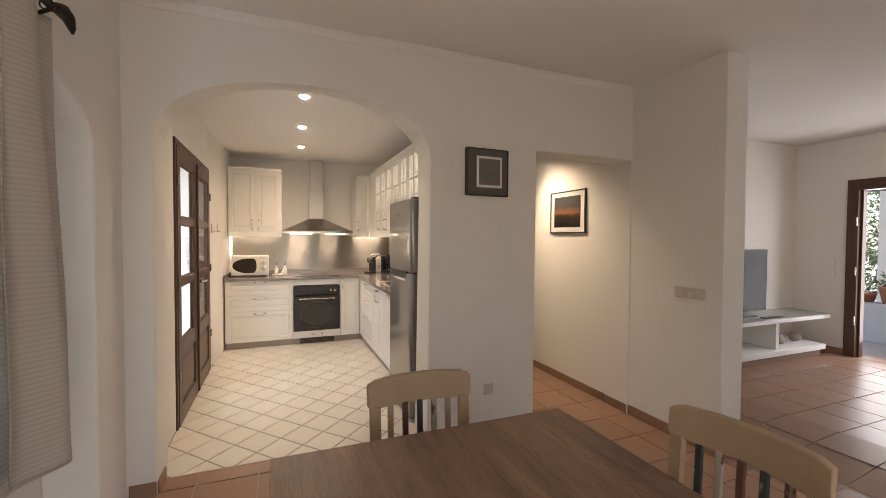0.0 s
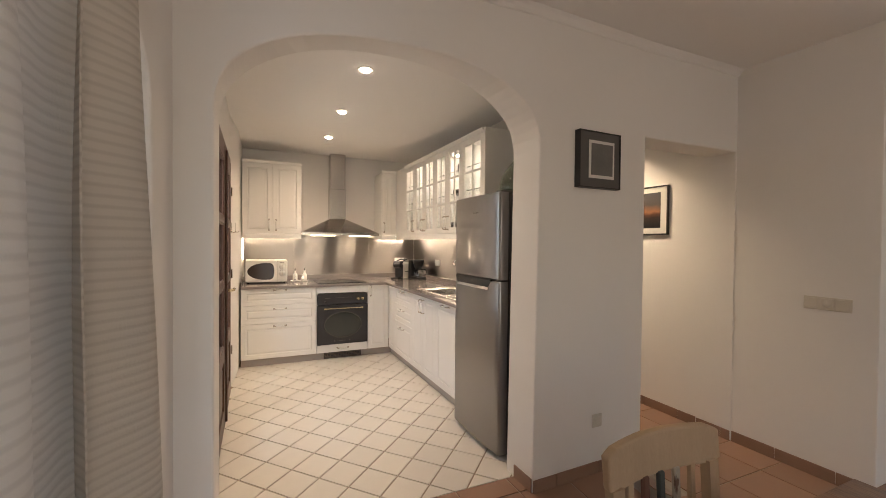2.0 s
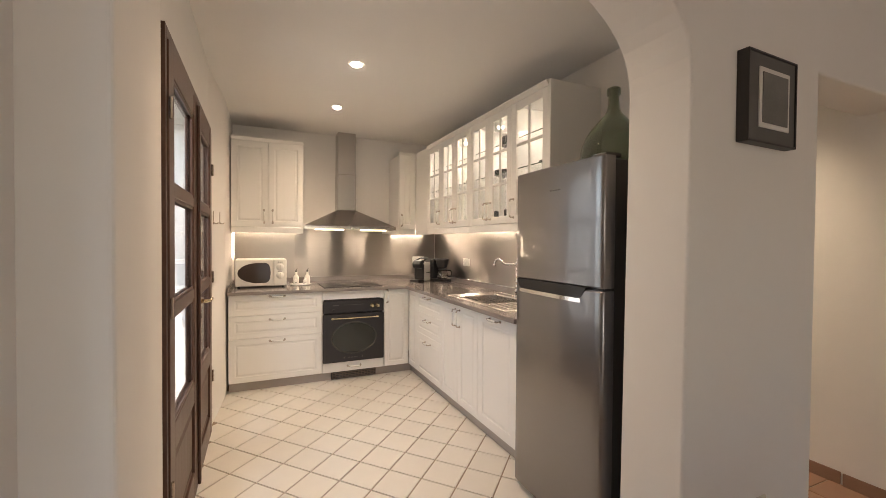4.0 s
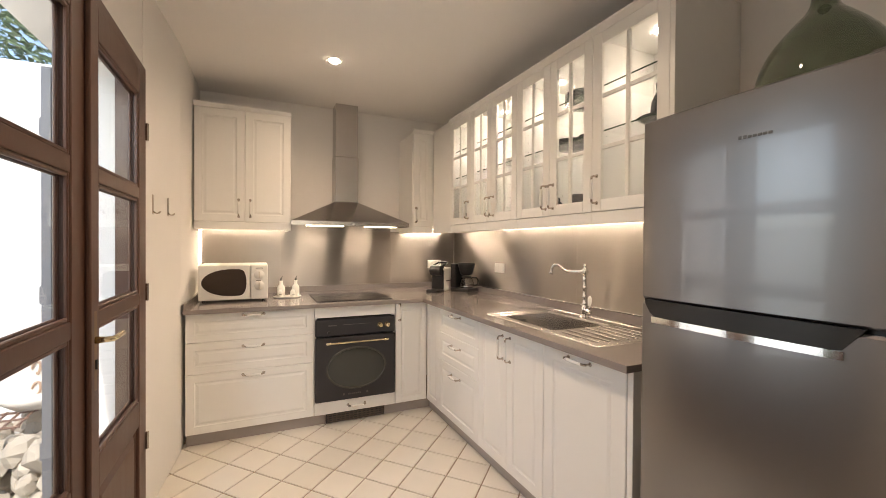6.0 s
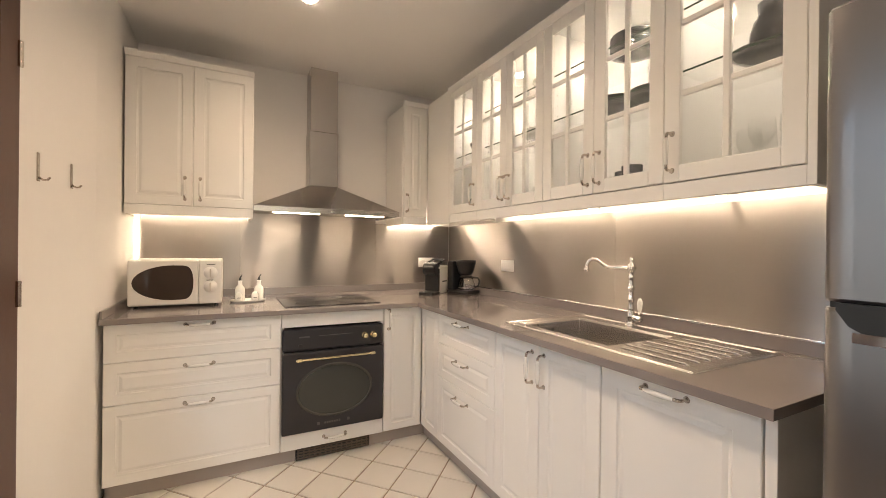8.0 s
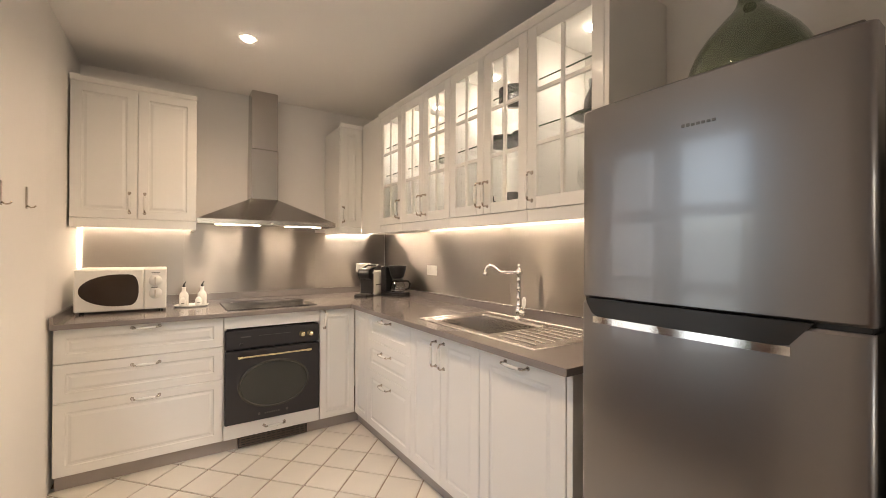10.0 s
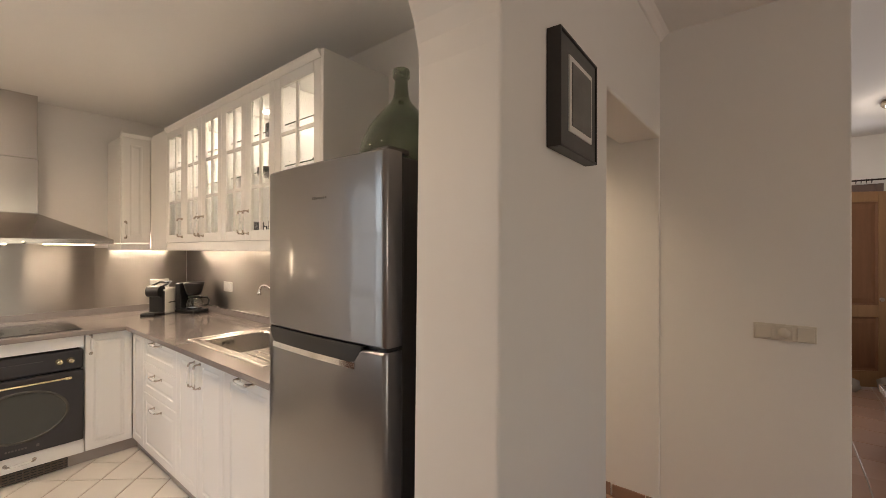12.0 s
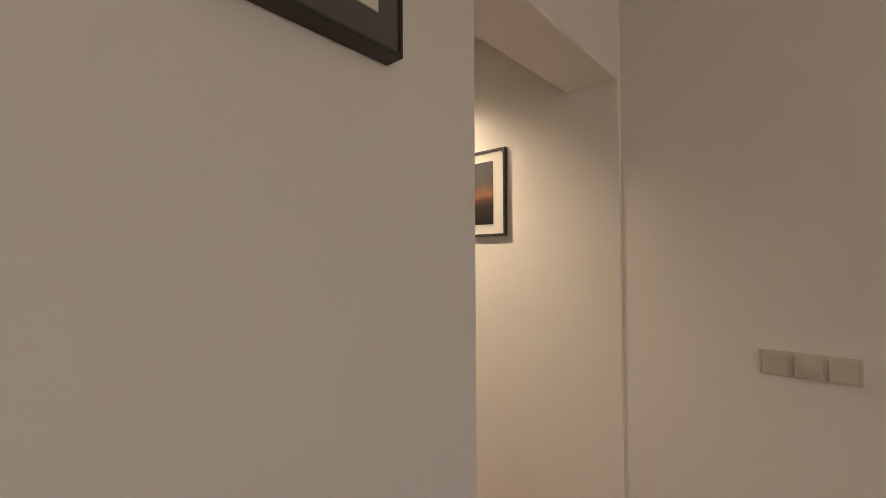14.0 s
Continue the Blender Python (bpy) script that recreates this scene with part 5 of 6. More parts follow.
def foliage(name, centre, size, n, leaf_len, seed, label, category, spread=0.0, trunk=None):
    """Loose crown of single leaves, each a bent quad pair."""
    rg = random.Random(seed)
    t = thing(name, pose(*centre), label, category)
    verts, faces = [], []
    for k in range(n):
        while True:
            p = Vector((rg.uniform(-1, 1), rg.uniform(-1, 1), rg.uniform(-1, 1)))
            if 0.25 < p.length < 1:
                break
        lump = 0.75 + 0.5 * noise.noise(p * 2.3 + Vector((seed, 0, 0)))
        c = Vector((p.x * size[0], p.y * size[1], p.z * size[2])) * lump
        d = (p + Vector((rg.uniform(-.8, .8), rg.uniform(-.8, .8), rg.uniform(-.6, .6)))).normalized()
        s = d.orthogonal().normalized()
        s.rotate(Matrix.Rotation(rg.random() * 6.28, 3, d))
        u = d.cross(s)
        ln_, wd = leaf_len * rg.uniform(0.7, 1.3), leaf_len * rg.uniform(0.16, 0.26)
        i = len(verts)
        verts += [c, c + d * ln_ * 0.5 + s * wd + u * wd * 0.3, c + d * ln_ - u * ln_ * 0.12, c + d * ln_ * 0.5 - s * wd + u * wd * 0.3]
        faces += [(i, i + 1, i + 2), (i, i + 2, i + 3)]
    me = bpy.data.meshes.new("crown")
    me.from_pydata(verts, [], faces)
    me.materials.append(LEAF)
    cr = new("crown", me)
    cr.parent = t
    tagged(cr, kind="stuff")
    if trunk:
        part("trunk", tube(bmesh.new(), trunk, [0.07, 0.06, 0.045, 0.03][:len(trunk)], 8), DARKWD, t, smooth=True)
    return t


foliage("patio_tree", (-2.0, 7.9, 3.2), (1.7, 0.9, 0.9), 2600, 0.10, 3, "leafy green tree above the patio wall", "tree", trunk=[(0, 0, -3.3), (0.05, 0, -2), (0.0, 0.05, -1), (0.1, 0, 0)])

foliage("patio_hedge", (-3.3, 4.2, 0.75), (0.7, 2.5, 1.0), 6500, 0.13, 13, "dense green hedge along the patio", "hedge", trunk=[(0, 0, -0.89), (0.05, 0, -0.4), (0.0, 0.05, 0)])

# ---- curtain ----
CURT = bpy.data.materials.new("ribbed_cotton")
CURT.use_nodes = True
nt = CURT.node_tree
b = nt.nodes["Principled BSDF"]
tc, mp = nt.nodes.new("ShaderNodeTexCoord"), nt.nodes.new("ShaderNodeMapping")
mp.inputs["Scale"].default_value = (1, 1, 1)
wv = nt.nodes.new("ShaderNodeTexWave")
wv.bands_direction = 'Z'
wv.inputs["Scale"].default_value, wv.inputs["Distortion"].default_value, wv.inputs["Detail"].default_value, wv.inputs["Detail Scale"].default_value = 20.0, 0.14, 2.0, 3.0
rp = nt.nodes.new("ShaderNodeValToRGB")
rp.color_ramp.elements[0].position, rp.color_ramp.elements[0].color = 0.05, (0.54, 0.495, 0.44, 1)
rp.color_ramp.elements[1].position, rp.color_ramp.elements[1].color = 0.5, (0.62, 0.575, 0.515, 1)
fz = nt.nodes.new("ShaderNodeTexNoise")
fz.inputs["Scale"].default_value = 260
bp = nt.nodes.new("ShaderNodeBump")
bp.inputs["Strength"].default_value, bp.inputs["Distance"].default_value = 0.32, 0.003
b2 = nt.nodes.new("ShaderNodeBump")
b2.inputs["Strength"].default_value, b2.inputs["Distance"].default_value = 0.35, 0.002
tl, ms = nt.nodes.new("ShaderNodeBsdfTranslucent"), nt.nodes.new("ShaderNodeMixShader")
tl.inputs["Color"].default_value = (0.72, 0.72, 0.72, 1)
ms.inputs[0].default_value = 0.17
lk = nt.links.new
lk(tc.outputs["Object"], mp.inputs[0])
lk(mp.outputs[0], wv.inputs["Vector"])
lk(mp.outputs[0], fz.inputs["Vector"])
lk(wv.outputs["Fac"], rp.inputs[0])
lk(rp.outputs[0], b.inputs["Base Color"])
lk(wv.outputs["Fac"], bp.inputs["Height"])
lk(fz.outputs["Fac"], b2.inputs["Height"])
lk(bp.outputs[0], b2.inputs["Normal"])
lk(b2.outputs[0], b.inputs["Normal"])
b.inputs["Roughness"].default_value = 0.95
b.inputs["Specular IOR Level"].default_value = 0.1
lk(b.outputs[0], ms.inputs[1])
lk(tl.outputs[0], ms.inputs[2])
lk(ms.outputs[0], nt.nodes["Material Output"].inputs["Surface"])


def drape(y0, y1, x0, zb, zt, amp, waves, phase, nu=120, nv=40):
    bm = bmesh.new()
    grid = []
    for j in range(nv + 1):
        v = j / nv
        row = []
        for i in range(nu + 1):
            u = i / nu
            open_ = 0.55 + 0.45 * (1 - v)
            a = amp * open_ * (math.sin(2 * math.pi * waves * u + phase) + 0.35 * math.sin(2 * math.pi * waves * 2.3 * u + 1.3 + 1.2 * v))
            yy = y0 + (y1 - y0) * u + 0.11 * (1 - v) ** 1.2 * (u - 0.2) + 0.008 * math.sin(9 * v + 5 * u)
            row.append(bm.verts.new((x0 + a, yy, zb + (zt - zb) * v + 0.012 * math.sin(7 * u) * (1 - v))))
        grid.append(row)
    for a, b_ in zip(grid, grid[1:]):
        for i in range(nu):
            bm.faces.new([a[i], a[i + 1], b_[i + 1], b_[i]])
    return bm


cu = thing("curtain", pose(0, 0, 0), "off-white ribbed cotton curtain hanging from an iron rod", "curtain")
c1 = part("cloth", drape(0.95, 1.93, 0.035, 0.70, 2.14, 0.052, 2.3, 0.4), CURT, cu, smooth=True)
c2 = part("back_fold", drape(1.78, 2.06, 0.030, 0.735, 2.14, 0.015, 1.7, 2.0, nu=60), CURT, cu, smooth=True)
for c in (c1, c2):
    sol = c.modifiers.new("thick", 'SOLIDIFY')
    sol.thickness = 0.003
rd = thing("curtain_rod", pose(0.045, -0.19, 2.165), "dark wrought iron curtain rod with leaf finial", "curtain rod")
part("rod", tube(bmesh.new(), [(0, 0.9, 0), (0, 2.24, 0)], 0.010, 12), IRON, rd)
bm = bmesh.new()
tube(bm, [(0, 2.23, 0.0), (0, 2.26, 0.016), (0.004, 2.29, 0.022), (0.008, 2.325, 0.014), (0.010, 2.345, -0.012), (0.010, 2.35, -0.03)], [0.010, 0.017, 0.024, 0.020, 0.012, 0.003], 10)
part("finial", bm, IRON, rd, "curled iron leaf finial", smooth=True)
part("bracket", tube(bmesh.new(), [(-0.089, 2.215, -0.01), (-0.03, 2.215, -0.03), (0.0, 2.215, -0.012), (0.012, 2.215, 0.0), (0.0, 2.215, 0.014)], 0.007, 8), IRON, rd, smooth=True)
for k in range(11):
    rg_ = part("ring", bmesh.new(), IRON, rd)
    bm = bmesh.new()
    yy = 1.10 + k * 0.11
    tube(bm, [(0.018 * math.cos(a), yy, 0.018 * math.sin(a) - 0.004) for a in [2 * math.pi * i / 16 for i in range(17)]], 0.0025, 6, caps=False)
    bm.to_mesh(rg_.data)
    bm.free()

# window behind the curtain
wn1 = thing("window_1", pose(DX - 0.28, 0, 0), "brown wooden window behind the curtain", "window", kind="structure")
for lo, hi in (((0, 1.015, 0.55), (0.06, 1.13, 2.04)), ((0, 1.88, 0.55), (0.06, 1.948, 2.04)), ((0, 1.13, 0.551), (0.06, 1.88, 0.63)), ((0, 1.13, 1.97), (0.06, 1.88, 2.04)), ((0, 1.48, 0.63), (0.06, 1.55, 1.97))):
    block("window_frame", lo, hi, BROWNW, wn1)
for a, b_ in ((1.13, 1.48), (1.55, 1.88)):
    p = block("pane", (0.028, a, 0.63), (0.032, b_, 1.97), PANE, wn1, bevel=0)
    p.visible_shadow = False

# ---- dining table and chairs ----
TX0, TX1, TY0, TY1, TZ = 0.70, 1.745, 0.60, 1.63, 0.76
tb = thing("dining_table", pose(0, 0, 0), "worn dark brown plank dining table", "table")
np_ = 7
for k in range(np_):
    a, b_ = TX0 + (TX1 - TX0) * k / np_, TX0 + (TX1 - TX0) * (k + 1) / np_
    block("plank", (a + 0.0002, TY0, TZ - 0.038), (b_ - 0.0002, TY1, TZ - 0.0004 * (k % 2)), TABLEW, tb, bevel=0.0005)
for lo, hi in (((TX0 + 0.06, TY0 + 0.05, TZ - 0.13), (TX1 - 0.06, TY0 + 0.075, TZ - 0.039)), ((TX0 + 0.06, TY1 - 0.075, TZ - 0.13), (TX1 - 0.06, TY1 - 0.05, TZ - 0.039)),
               ((TX0 + 0.05, TY0 + 0.08, TZ - 0.13), (TX0 + 0.075, TY1 - 0.08, TZ - 0.039)), ((TX1 - 0.075, TY0 + 0.08, TZ - 0.13), (TX1 - 0.05, TY1 - 0.08, TZ - 0.039))):
    block("apron", lo, hi, TABLEW, tb)
for x in (TX0 + 0.05, TX1 - 0.13):
    for y in (TY0 + 0.05, TY1 - 0.13):
        block("leg", (x, y, sag(x, y)), (x + 0.08, y + 0.08, TZ - 0.039), TABLEW, tb, bevel=0.006)


def chair(m, label, slats):
    """Faces +y: the back is at y=0, the seat runs to y=0.42."""
    c = thing("dining_chair", m, label, "chair", "chairs round the table")
    W = 0.42
    bm = bmesh.new()
    pts = []
    for i in range(13):
        u = i / 12
        pts.append((u * W - W / 2, -0.028 - 0.03 * math.sin(math.pi * u), 0.0))
    lo, hi = 0.834, 0.937
    fr_, bk = [], []
    for i, (x, y, _) in enumerate(pts):
        u = i / 12
        r = 0.012 * (1 if i in (0, 12) else 0)
        fr_.append((x, y, lo + r, hi + 0.008 * math.sin(math.pi * u) - r))
    rows_ = []
    for x, y, a, b_ in fr_:
        rows_.append([bm.verts.new((x, y, a)), bm.verts.new((x, y - 0.004, (a + b_) / 2)), bm.verts.new((x, y - 0.01, b_)), bm.verts.new((x, y + 0.018, b_)), bm.verts.new((x, y + 0.026, a))])
    for p, q in zip(rows_, rows_[1:]):
        for k in range(5):
            bm.faces.new([p[k], p[(k + 1) % 5], q[(k + 1) % 5], q[k]])
    bm.faces.new(rows_[0][::-1])
    bm.faces.new(rows_[-1])
    bmesh.ops.recalc_face_normals(bm, faces=bm.faces)
    tr_ = part("top_rail", bm, CHAIRW, c, "pale worn curved top rail")
    bv_ = tr_.modifiers.new("round", 'BEVEL')
    bv_.width, bv_.segments, bv_.limit_method, bv_.angle_limit = 0.007, 3, 'ANGLE', radians(40)
    for x in (-W / 2 + 0.03, W / 2 - 0.03):
        bm = bmesh.new()
        tube_pts = [(x, 0.0, 0.0), (x, 0.01, 0.45), (x, -0.018, 0.845)]
        q = [[bm.verts.new((px + sx * 0.019, py + sy * 0.014, pz)) for sx, sy in ((-1, -1), (1, -1), (1, 1), (-1, 1))] for px, py, pz in tube_pts]
        for a, b_ in zip(q, q[1:]):
            for k in range(4):
                bm.faces.new([a[k], a[(k + 1) % 4], b_[(k + 1) % 4], b_[k]])
        bm.faces.new(q[0][::-1])
        bm.faces.new(q[-1])
        part("back_post", bm, CHAIRW, c)
    for k in range(5):
        x = -0.118 + k * 0.059
        bm = bmesh.new()
        cube(bm, (x - 0.011, -0.008, 0.50), (x + 0.011, 0.006, 0.841), 0.003)
        for v in bm.verts:
            v.co.y += -0.012 - 0.03 * (v.co.z - 0.5) - 0.026 * math.cos(x * 7) * (v.co.z - 0.5)
        part("slat", bm, slats[k], c, "slat with peeling mixed paint")
    block("lower_rail", (-W / 2 + 0.05, -0.012, 0.47), (W / 2 - 0.05, 0.012, 0.505), CHAIRW, c)
    block("seat", (-W / 2, 0.015, 0.425), (W / 2, 0.42, 0.455), CHAIRW, c, bevel=0.01, seg=3)
    for x in (-W / 2 + 0.03, W / 2 - 0.03):
        block("leg", (x - 0.02, 0.36, 0), (x + 0.02, 0.40, 0.424), CHAIRW, c, bevel=0.004)
    block("stretcher", (-W / 2 + 0.05, 0.37, 0.2), (W / 2 - 0.05, 0.39, 0.23), CHAIRW, c)
    return c


chair(pose(1.238, 1.80, -0.05, 0, 0, 180), "pale worn wooden slat-back chair behind the table", (CHAIRW, SLATP, SLATT, SLATR, CHAIRW))
chair(pose(1.925, 1.07, -0.05, 0, 0, 95), "pale worn wooden slat-back chair beside the table", (SLATR, SLATT, SLATR, SLATP, SLATT))

# ---- pictures, switches ----
pc = thing("picture", pose(1.945, AW - 0.0257, 1.728, 0, 0, 2.32), "black box frame with grey print and pale border", "picture")
PW, PH = 0.336, 0.334
for lo, hi in (((0, -0.042, 0), (0.008, 0, PH)), ((PW - 0.008, -0.042, 0), (PW, 0, PH)), ((0.008, -0.042, 0), (PW - 0.008, 0, 0.008)), ((0.008, -0.042, PH - 0.008), (PW - 0.008, 0, PH))):
    block("frame", lo, hi, FRAMEB, pc, bevel=0.002)
block("mount", (0.008, -0.036, 0.008), (PW - 0.008, -0.030, PH - 0.008), MATB, pc, "dark grey mount", bevel=0)
block("border", (0.075, -0.040, 0.058), (PW - 0.055, -0.0362, PH - 0.055), MATW, pc, "pale inner border", bevel=0)
block("print", (0.092, -0.0435, 0.076), (PW - 0.072, -0.0402, PH - 0.073), mat("grey_print", (0.16, 0.155, 0.145), 0.5, var=0.7, scale=9, fine=0.25), pc, "cloudy grey print", bevel=0)
part("hanger", tube(bmesh.new(), [(PW / 2 - 0.012, -0.002, PH), (PW / 2, -0.002, PH + 0.008), (PW / 2 + 0.012, -0.002, PH)], 0.003, 6), BRASS, pc)

SKYP = bpy.data.materials.new("sunset_print")
SKYP.use_nodes = True
nt = SKYP.node_tree
b = nt.nodes["Principled BSDF"]
tc = nt.nodes.new("ShaderNodeTexCoord")
sp_ = nt.nodes.new("ShaderNodeSeparateXYZ")
nz = nt.nodes.new("ShaderNodeTexNoise")
nz.inputs["Scale"].default_value, nz.inputs["Detail"].default_value = 9.0, 5.0
ma = nt.nodes.new("ShaderNodeMath")
ma.operation, ma.inputs[1].default_value = 'MULTIPLY_ADD', 0.22
rp = nt.nodes.new("ShaderNodeValToRGB")
els = rp.color_ramp.elements
els[0].position, els[0].color = 0.08, (0.012, 0.011, 0.012, 1)
els[1].position, els[1].color = 1.0, (0.07, 0.075, 0.085, 1)
for pos, col in ((0.30, (0.03, 0.018, 0.015, 1)), (0.40, (0.10, 0.04, 0.022, 1)), (0.48, (0.29, 0.13, 0.06, 1)), (0.56, (0.20, 0.10, 0.06, 1)), (0.68, (0.08, 0.07, 0.065, 1))):
    e = els.new(pos)
    e.color = col
lk = nt.links.new
lk(tc.outputs["Generated"], sp_.inputs[0])
lk(tc.outputs["Object"], nz.inputs["Vector"])
lk(nz.outputs["Fac"], ma.inputs[0])
lk(sp_.outputs["Z"], ma.inputs[2])
sb = nt.nodes.new("ShaderNodeMath")
sb.operation, sb.inputs[1].default_value = 'SUBTRACT', 0.11
lk(ma.outputs[0], sb.inputs[0])
lk(sb.outputs[0], rp.inputs[0])
lk(rp.outputs[0], b.inputs["Base Color"])
b.inputs["Roughness"].default_value = 0.4
p2 = thing("picture", pose(3.5115, 4.085, 1.482, 0, 0, -90), "thin black framed sunset photograph with white mount", "picture")
PW, PH = 0.555, 0.436
for lo, hi in (((0, -0.02, 0), (0.013, 0, PH)), ((PW - 0.013, -0.02, 0), (PW, 0, PH)), ((0.013, -0.02, 0), (PW - 0.013, 0, 0.013)), ((0.013, -0.02, PH - 0.013), (PW - 0.013, 0, PH))):
    block("frame", lo, hi, FRAMEB, p2, bevel=0.002)
block("mount", (0.013, -0.013, 0.013), (PW - 0.013, -0.009, PH - 0.013), MATW, p2, "white mount", bevel=0)
block("print", (0.068, -0.0155, 0.062), (PW - 0.075, -0.0132, PH - 0.058), SKYP, p2, "dark orange sunset photograph", bevel=0)


def switches(m, n, upright, label, material=CREAMPL):
    s = thing("light_switch", m, label, "switch")
    L = 0.081 * n
    if upright:
        block("frame", (-0.041, -0.008, -L / 2), (0.041, 0, L / 2), material, s, bevel=0.004)
    else:
        block("frame", (-L / 2, -0.008, -0.041), (L / 2, 0, 0.041), material, s, bevel=0.004)
    for k in range(n):
        c_ = (k - (n - 1) / 2) * 0.0805
        cx, cz = (0, c_) if upright else (c_, 0)
        r = block("rocker", (cx - 0.033, -0.0125, cz - 0.033), (cx + 0.033, -0.0083, cz + 0.033), material, s, bevel=0.003)
        if n == 3 and k == 1 and not upright:
            part("dial", lathe(bmesh.new(), [(0.024, 0.0), (0.023, 0.004), (0, 0.005)], n=28, m=pose(cx, -0.0126, cz, 90, 0, 0)), material, r, smooth=True)


switches(pose(HX - 0.0005, 2.435, 1.033, 0, 0, -90), 3, False, "cream triple light switch with round dimmer")
switches(pose(LX - 0.0005, 3.345, 1.065, 0, 0, -90), 3, True, "cream upright triple light switch", WHITEPL)

# ---- living room ----
tvb = thing("tv_bench", pose(0, 0, 0), "white plastered masonry television bench with open shelf", "bench")
WHITEM = mat("white_masonry", (0.80, 0.79, 0.77), 0.7, var=0.04, scale=3, bump=0.3, bscale=12)
block("top", (3.81, 3.285, 0.455), (LX - 0.12, LY - 0.001, 0.50), WHITEM, tvb, bevel=0.006)
block("shelf", (3.81, 3.25, 0.085), (LX - 0.28, LY - 0.001, 0.15), WHITEM, tvb, bevel=0.006)
for x in (4.6, 6.08):
    block("divider", (x, 3.30, 0.15), (x + 0.06, LY - 0.001, 0.455), WHITEM, tvb, bevel=0.004)
block("base", (3.81, 3.30, 0.0), (LX - 0.30, LY - 0.001, 0.085), SKIRT, tvb, "tiled bench foot", bevel=0.002)
block("glass_top", (3.81, 3.28, 0.5005), (LX - 0.115, LY - 0.002, 0.508), mat("greenish_glass_top", (0.42, 0.45, 0.42), 0.1, var=0.05), tvb, "thin glass top", bevel=0.001)
tv = thing("television", pose(5.72, 3.56, 0.508), "flat black television on the white bench", "television")
block("casing", (-0.62, 0.0, 0.045), (0.62, 0.035, 0.80), BLACK, tv, bevel=0.006)
block("screen", (-0.61, -0.002, 0.06), (0.61, 0.001, 0.79), SCREEN, tv, "dark glossy screen with reflections painted as blotchy tone", bevel=0)
block("stand", (-0.3, -0.09, 0.0), (0.3, 0.12, 0.012), BLACK, tv, bevel=0.004)
block("neck", (-0.08, 0.01, 0.012), (0.08, 0.03, 0.06), BLACK, tv)
tagged(block("remote_tray", (5.95, 3.33, 0.5085), (6.28, 3.40, 0.52), MATB, None, "dark flat remote control on the bench", 0.003), category="remote control")
socket(pose(6.95, LY - 0.0005, 0.33), 1, "grey wall socket above the bench shelf", CREAMPL)
for k, (x, y, s_) in enumerate(((6.2, 3.42, 0.05), (6.42, 3.45, 0.07), (6.72, 3.45, 0.065))):
    bm = bmesh.new()
    stone(bm, (0, 0, 0), s_, random.Random(20 + k))
    zmin = min(v.co.z for v in bm.verts)
    o = part("shelf_stone", bm, PEBBLE, None, "pale rounded stone lying on the shelf", smooth=True)
    o.matrix_basis = pose(x, y, 0.15 - zmin)
    tagged(o, category="stone", group="shelf stones")

td = thing("door_2", pose(LX, 0, 0), "dark brown terrace door frame, open to the terrace", "door", kind="structure")
for lo, hi in (((-0.03, T1 - 0.11, 0), (0.14, T1 - 0.001, TH - 0.001)), ((-0.03, T0 + 0.001, 0), (0.14, T0 + 0.06, TH - 0.001)), ((-0.03, T0 + 0.06, TH - 0.13), (0.14, T1 - 0.11, TH - 0.001))):
    block("door_frame", lo, hi, BROWNW, td, "dark brown door frame")
block("stop_strip", (0.02, T1 - 0.135, 0), (0.10, T1 - 0.1105, TH - 0.131), BROWNW, td)
for hz in (0.4, 1.0, 1.6):
    part("hinge", tube(bmesh.new(), [(-0.034, T1 - 0.10, hz), (-0.034, T1 - 0.10, hz + 0.10)], 0.008, 8), NICKEL, td)
pd = thing("panel_door", pose(LX - 0.07, 1.57, 0.008, 0, 0, 120), "pine door leaf with darker panels, standing ajar", "door")
PDW, PDH = 0.86, 2.055
for lo, hi in (((0, 0, 0), (0.10, 0.042, PDH)), ((PDW - 0.10, 0, 0), (PDW, 0.042, PDH))):
    block("stile", lo, hi, PINE, pd, bevel=0.004)
for z0, z1 in ((0, 0.17), (0.735, 0.86), (PDH - 0.11, PDH)):
    block("rail", (0.10, 0.001, z0), (PDW - 0.10, 0.041, z1), PINE, pd, bevel=0.004)
for z0, z1 in ((0.17, 0.735), (0.86, PDH - 0.11)):
    for flip in (0, 1):
        bm = stepped(bmesh.new(), 0.10, z0, PDW - 0.10, z1, [(0.0, 0.008), (0.016, 0.014), (0.02, 0.016), (0.07, 0.007), (0.074, 0.007)], 0.020)
        if flip:
            bmesh.ops.scale(bm, vec=(1, -1, 1), verts=bm.verts)
            bmesh.ops.translate(bm, vec=(0, 0.042, 0), verts=bm.verts)
            bmesh.ops.reverse_faces(bm, faces=bm.faces)
        part("panel", bm, PINED, pd, "red-brown raised panel")
part("handle", tube(bmesh.new(), [(PDW - 0.06, 0.042, 0.80), (PDW - 0.06, 0.08, 0.80), (PDW - 0.08, 0.09, 0.80), (PDW - 0.17, 0.09, 0.80)], 0.009, 10), NICKEL, pd, "steel lever handle", smooth=True)
part("lock_rose", lathe(bmesh.new(), [(0, 0.006), (0.022, 0.006), (0.026, 0.0)], n=20, m=pose(0.07, 0.042, 0.92, -90, 0, 0)), NICKEL, pd)
for k, (x, y) in enumerate(((6.78, 1.86), (6.96, 1.62))):
    bm = bmesh.new()
    stone(bm, (0, 0, 0), 0.075, random.Random(40 + k))
    zmin = min(v.co.z for v in bm.verts)
    o = part("door_stone", bm, PEBBLE, None, "grey pebble used as a door stop", smooth=True)
    o.matrix_basis = pose(x, y, -zmin)
    tagged(o, category="stone", group="door stones")

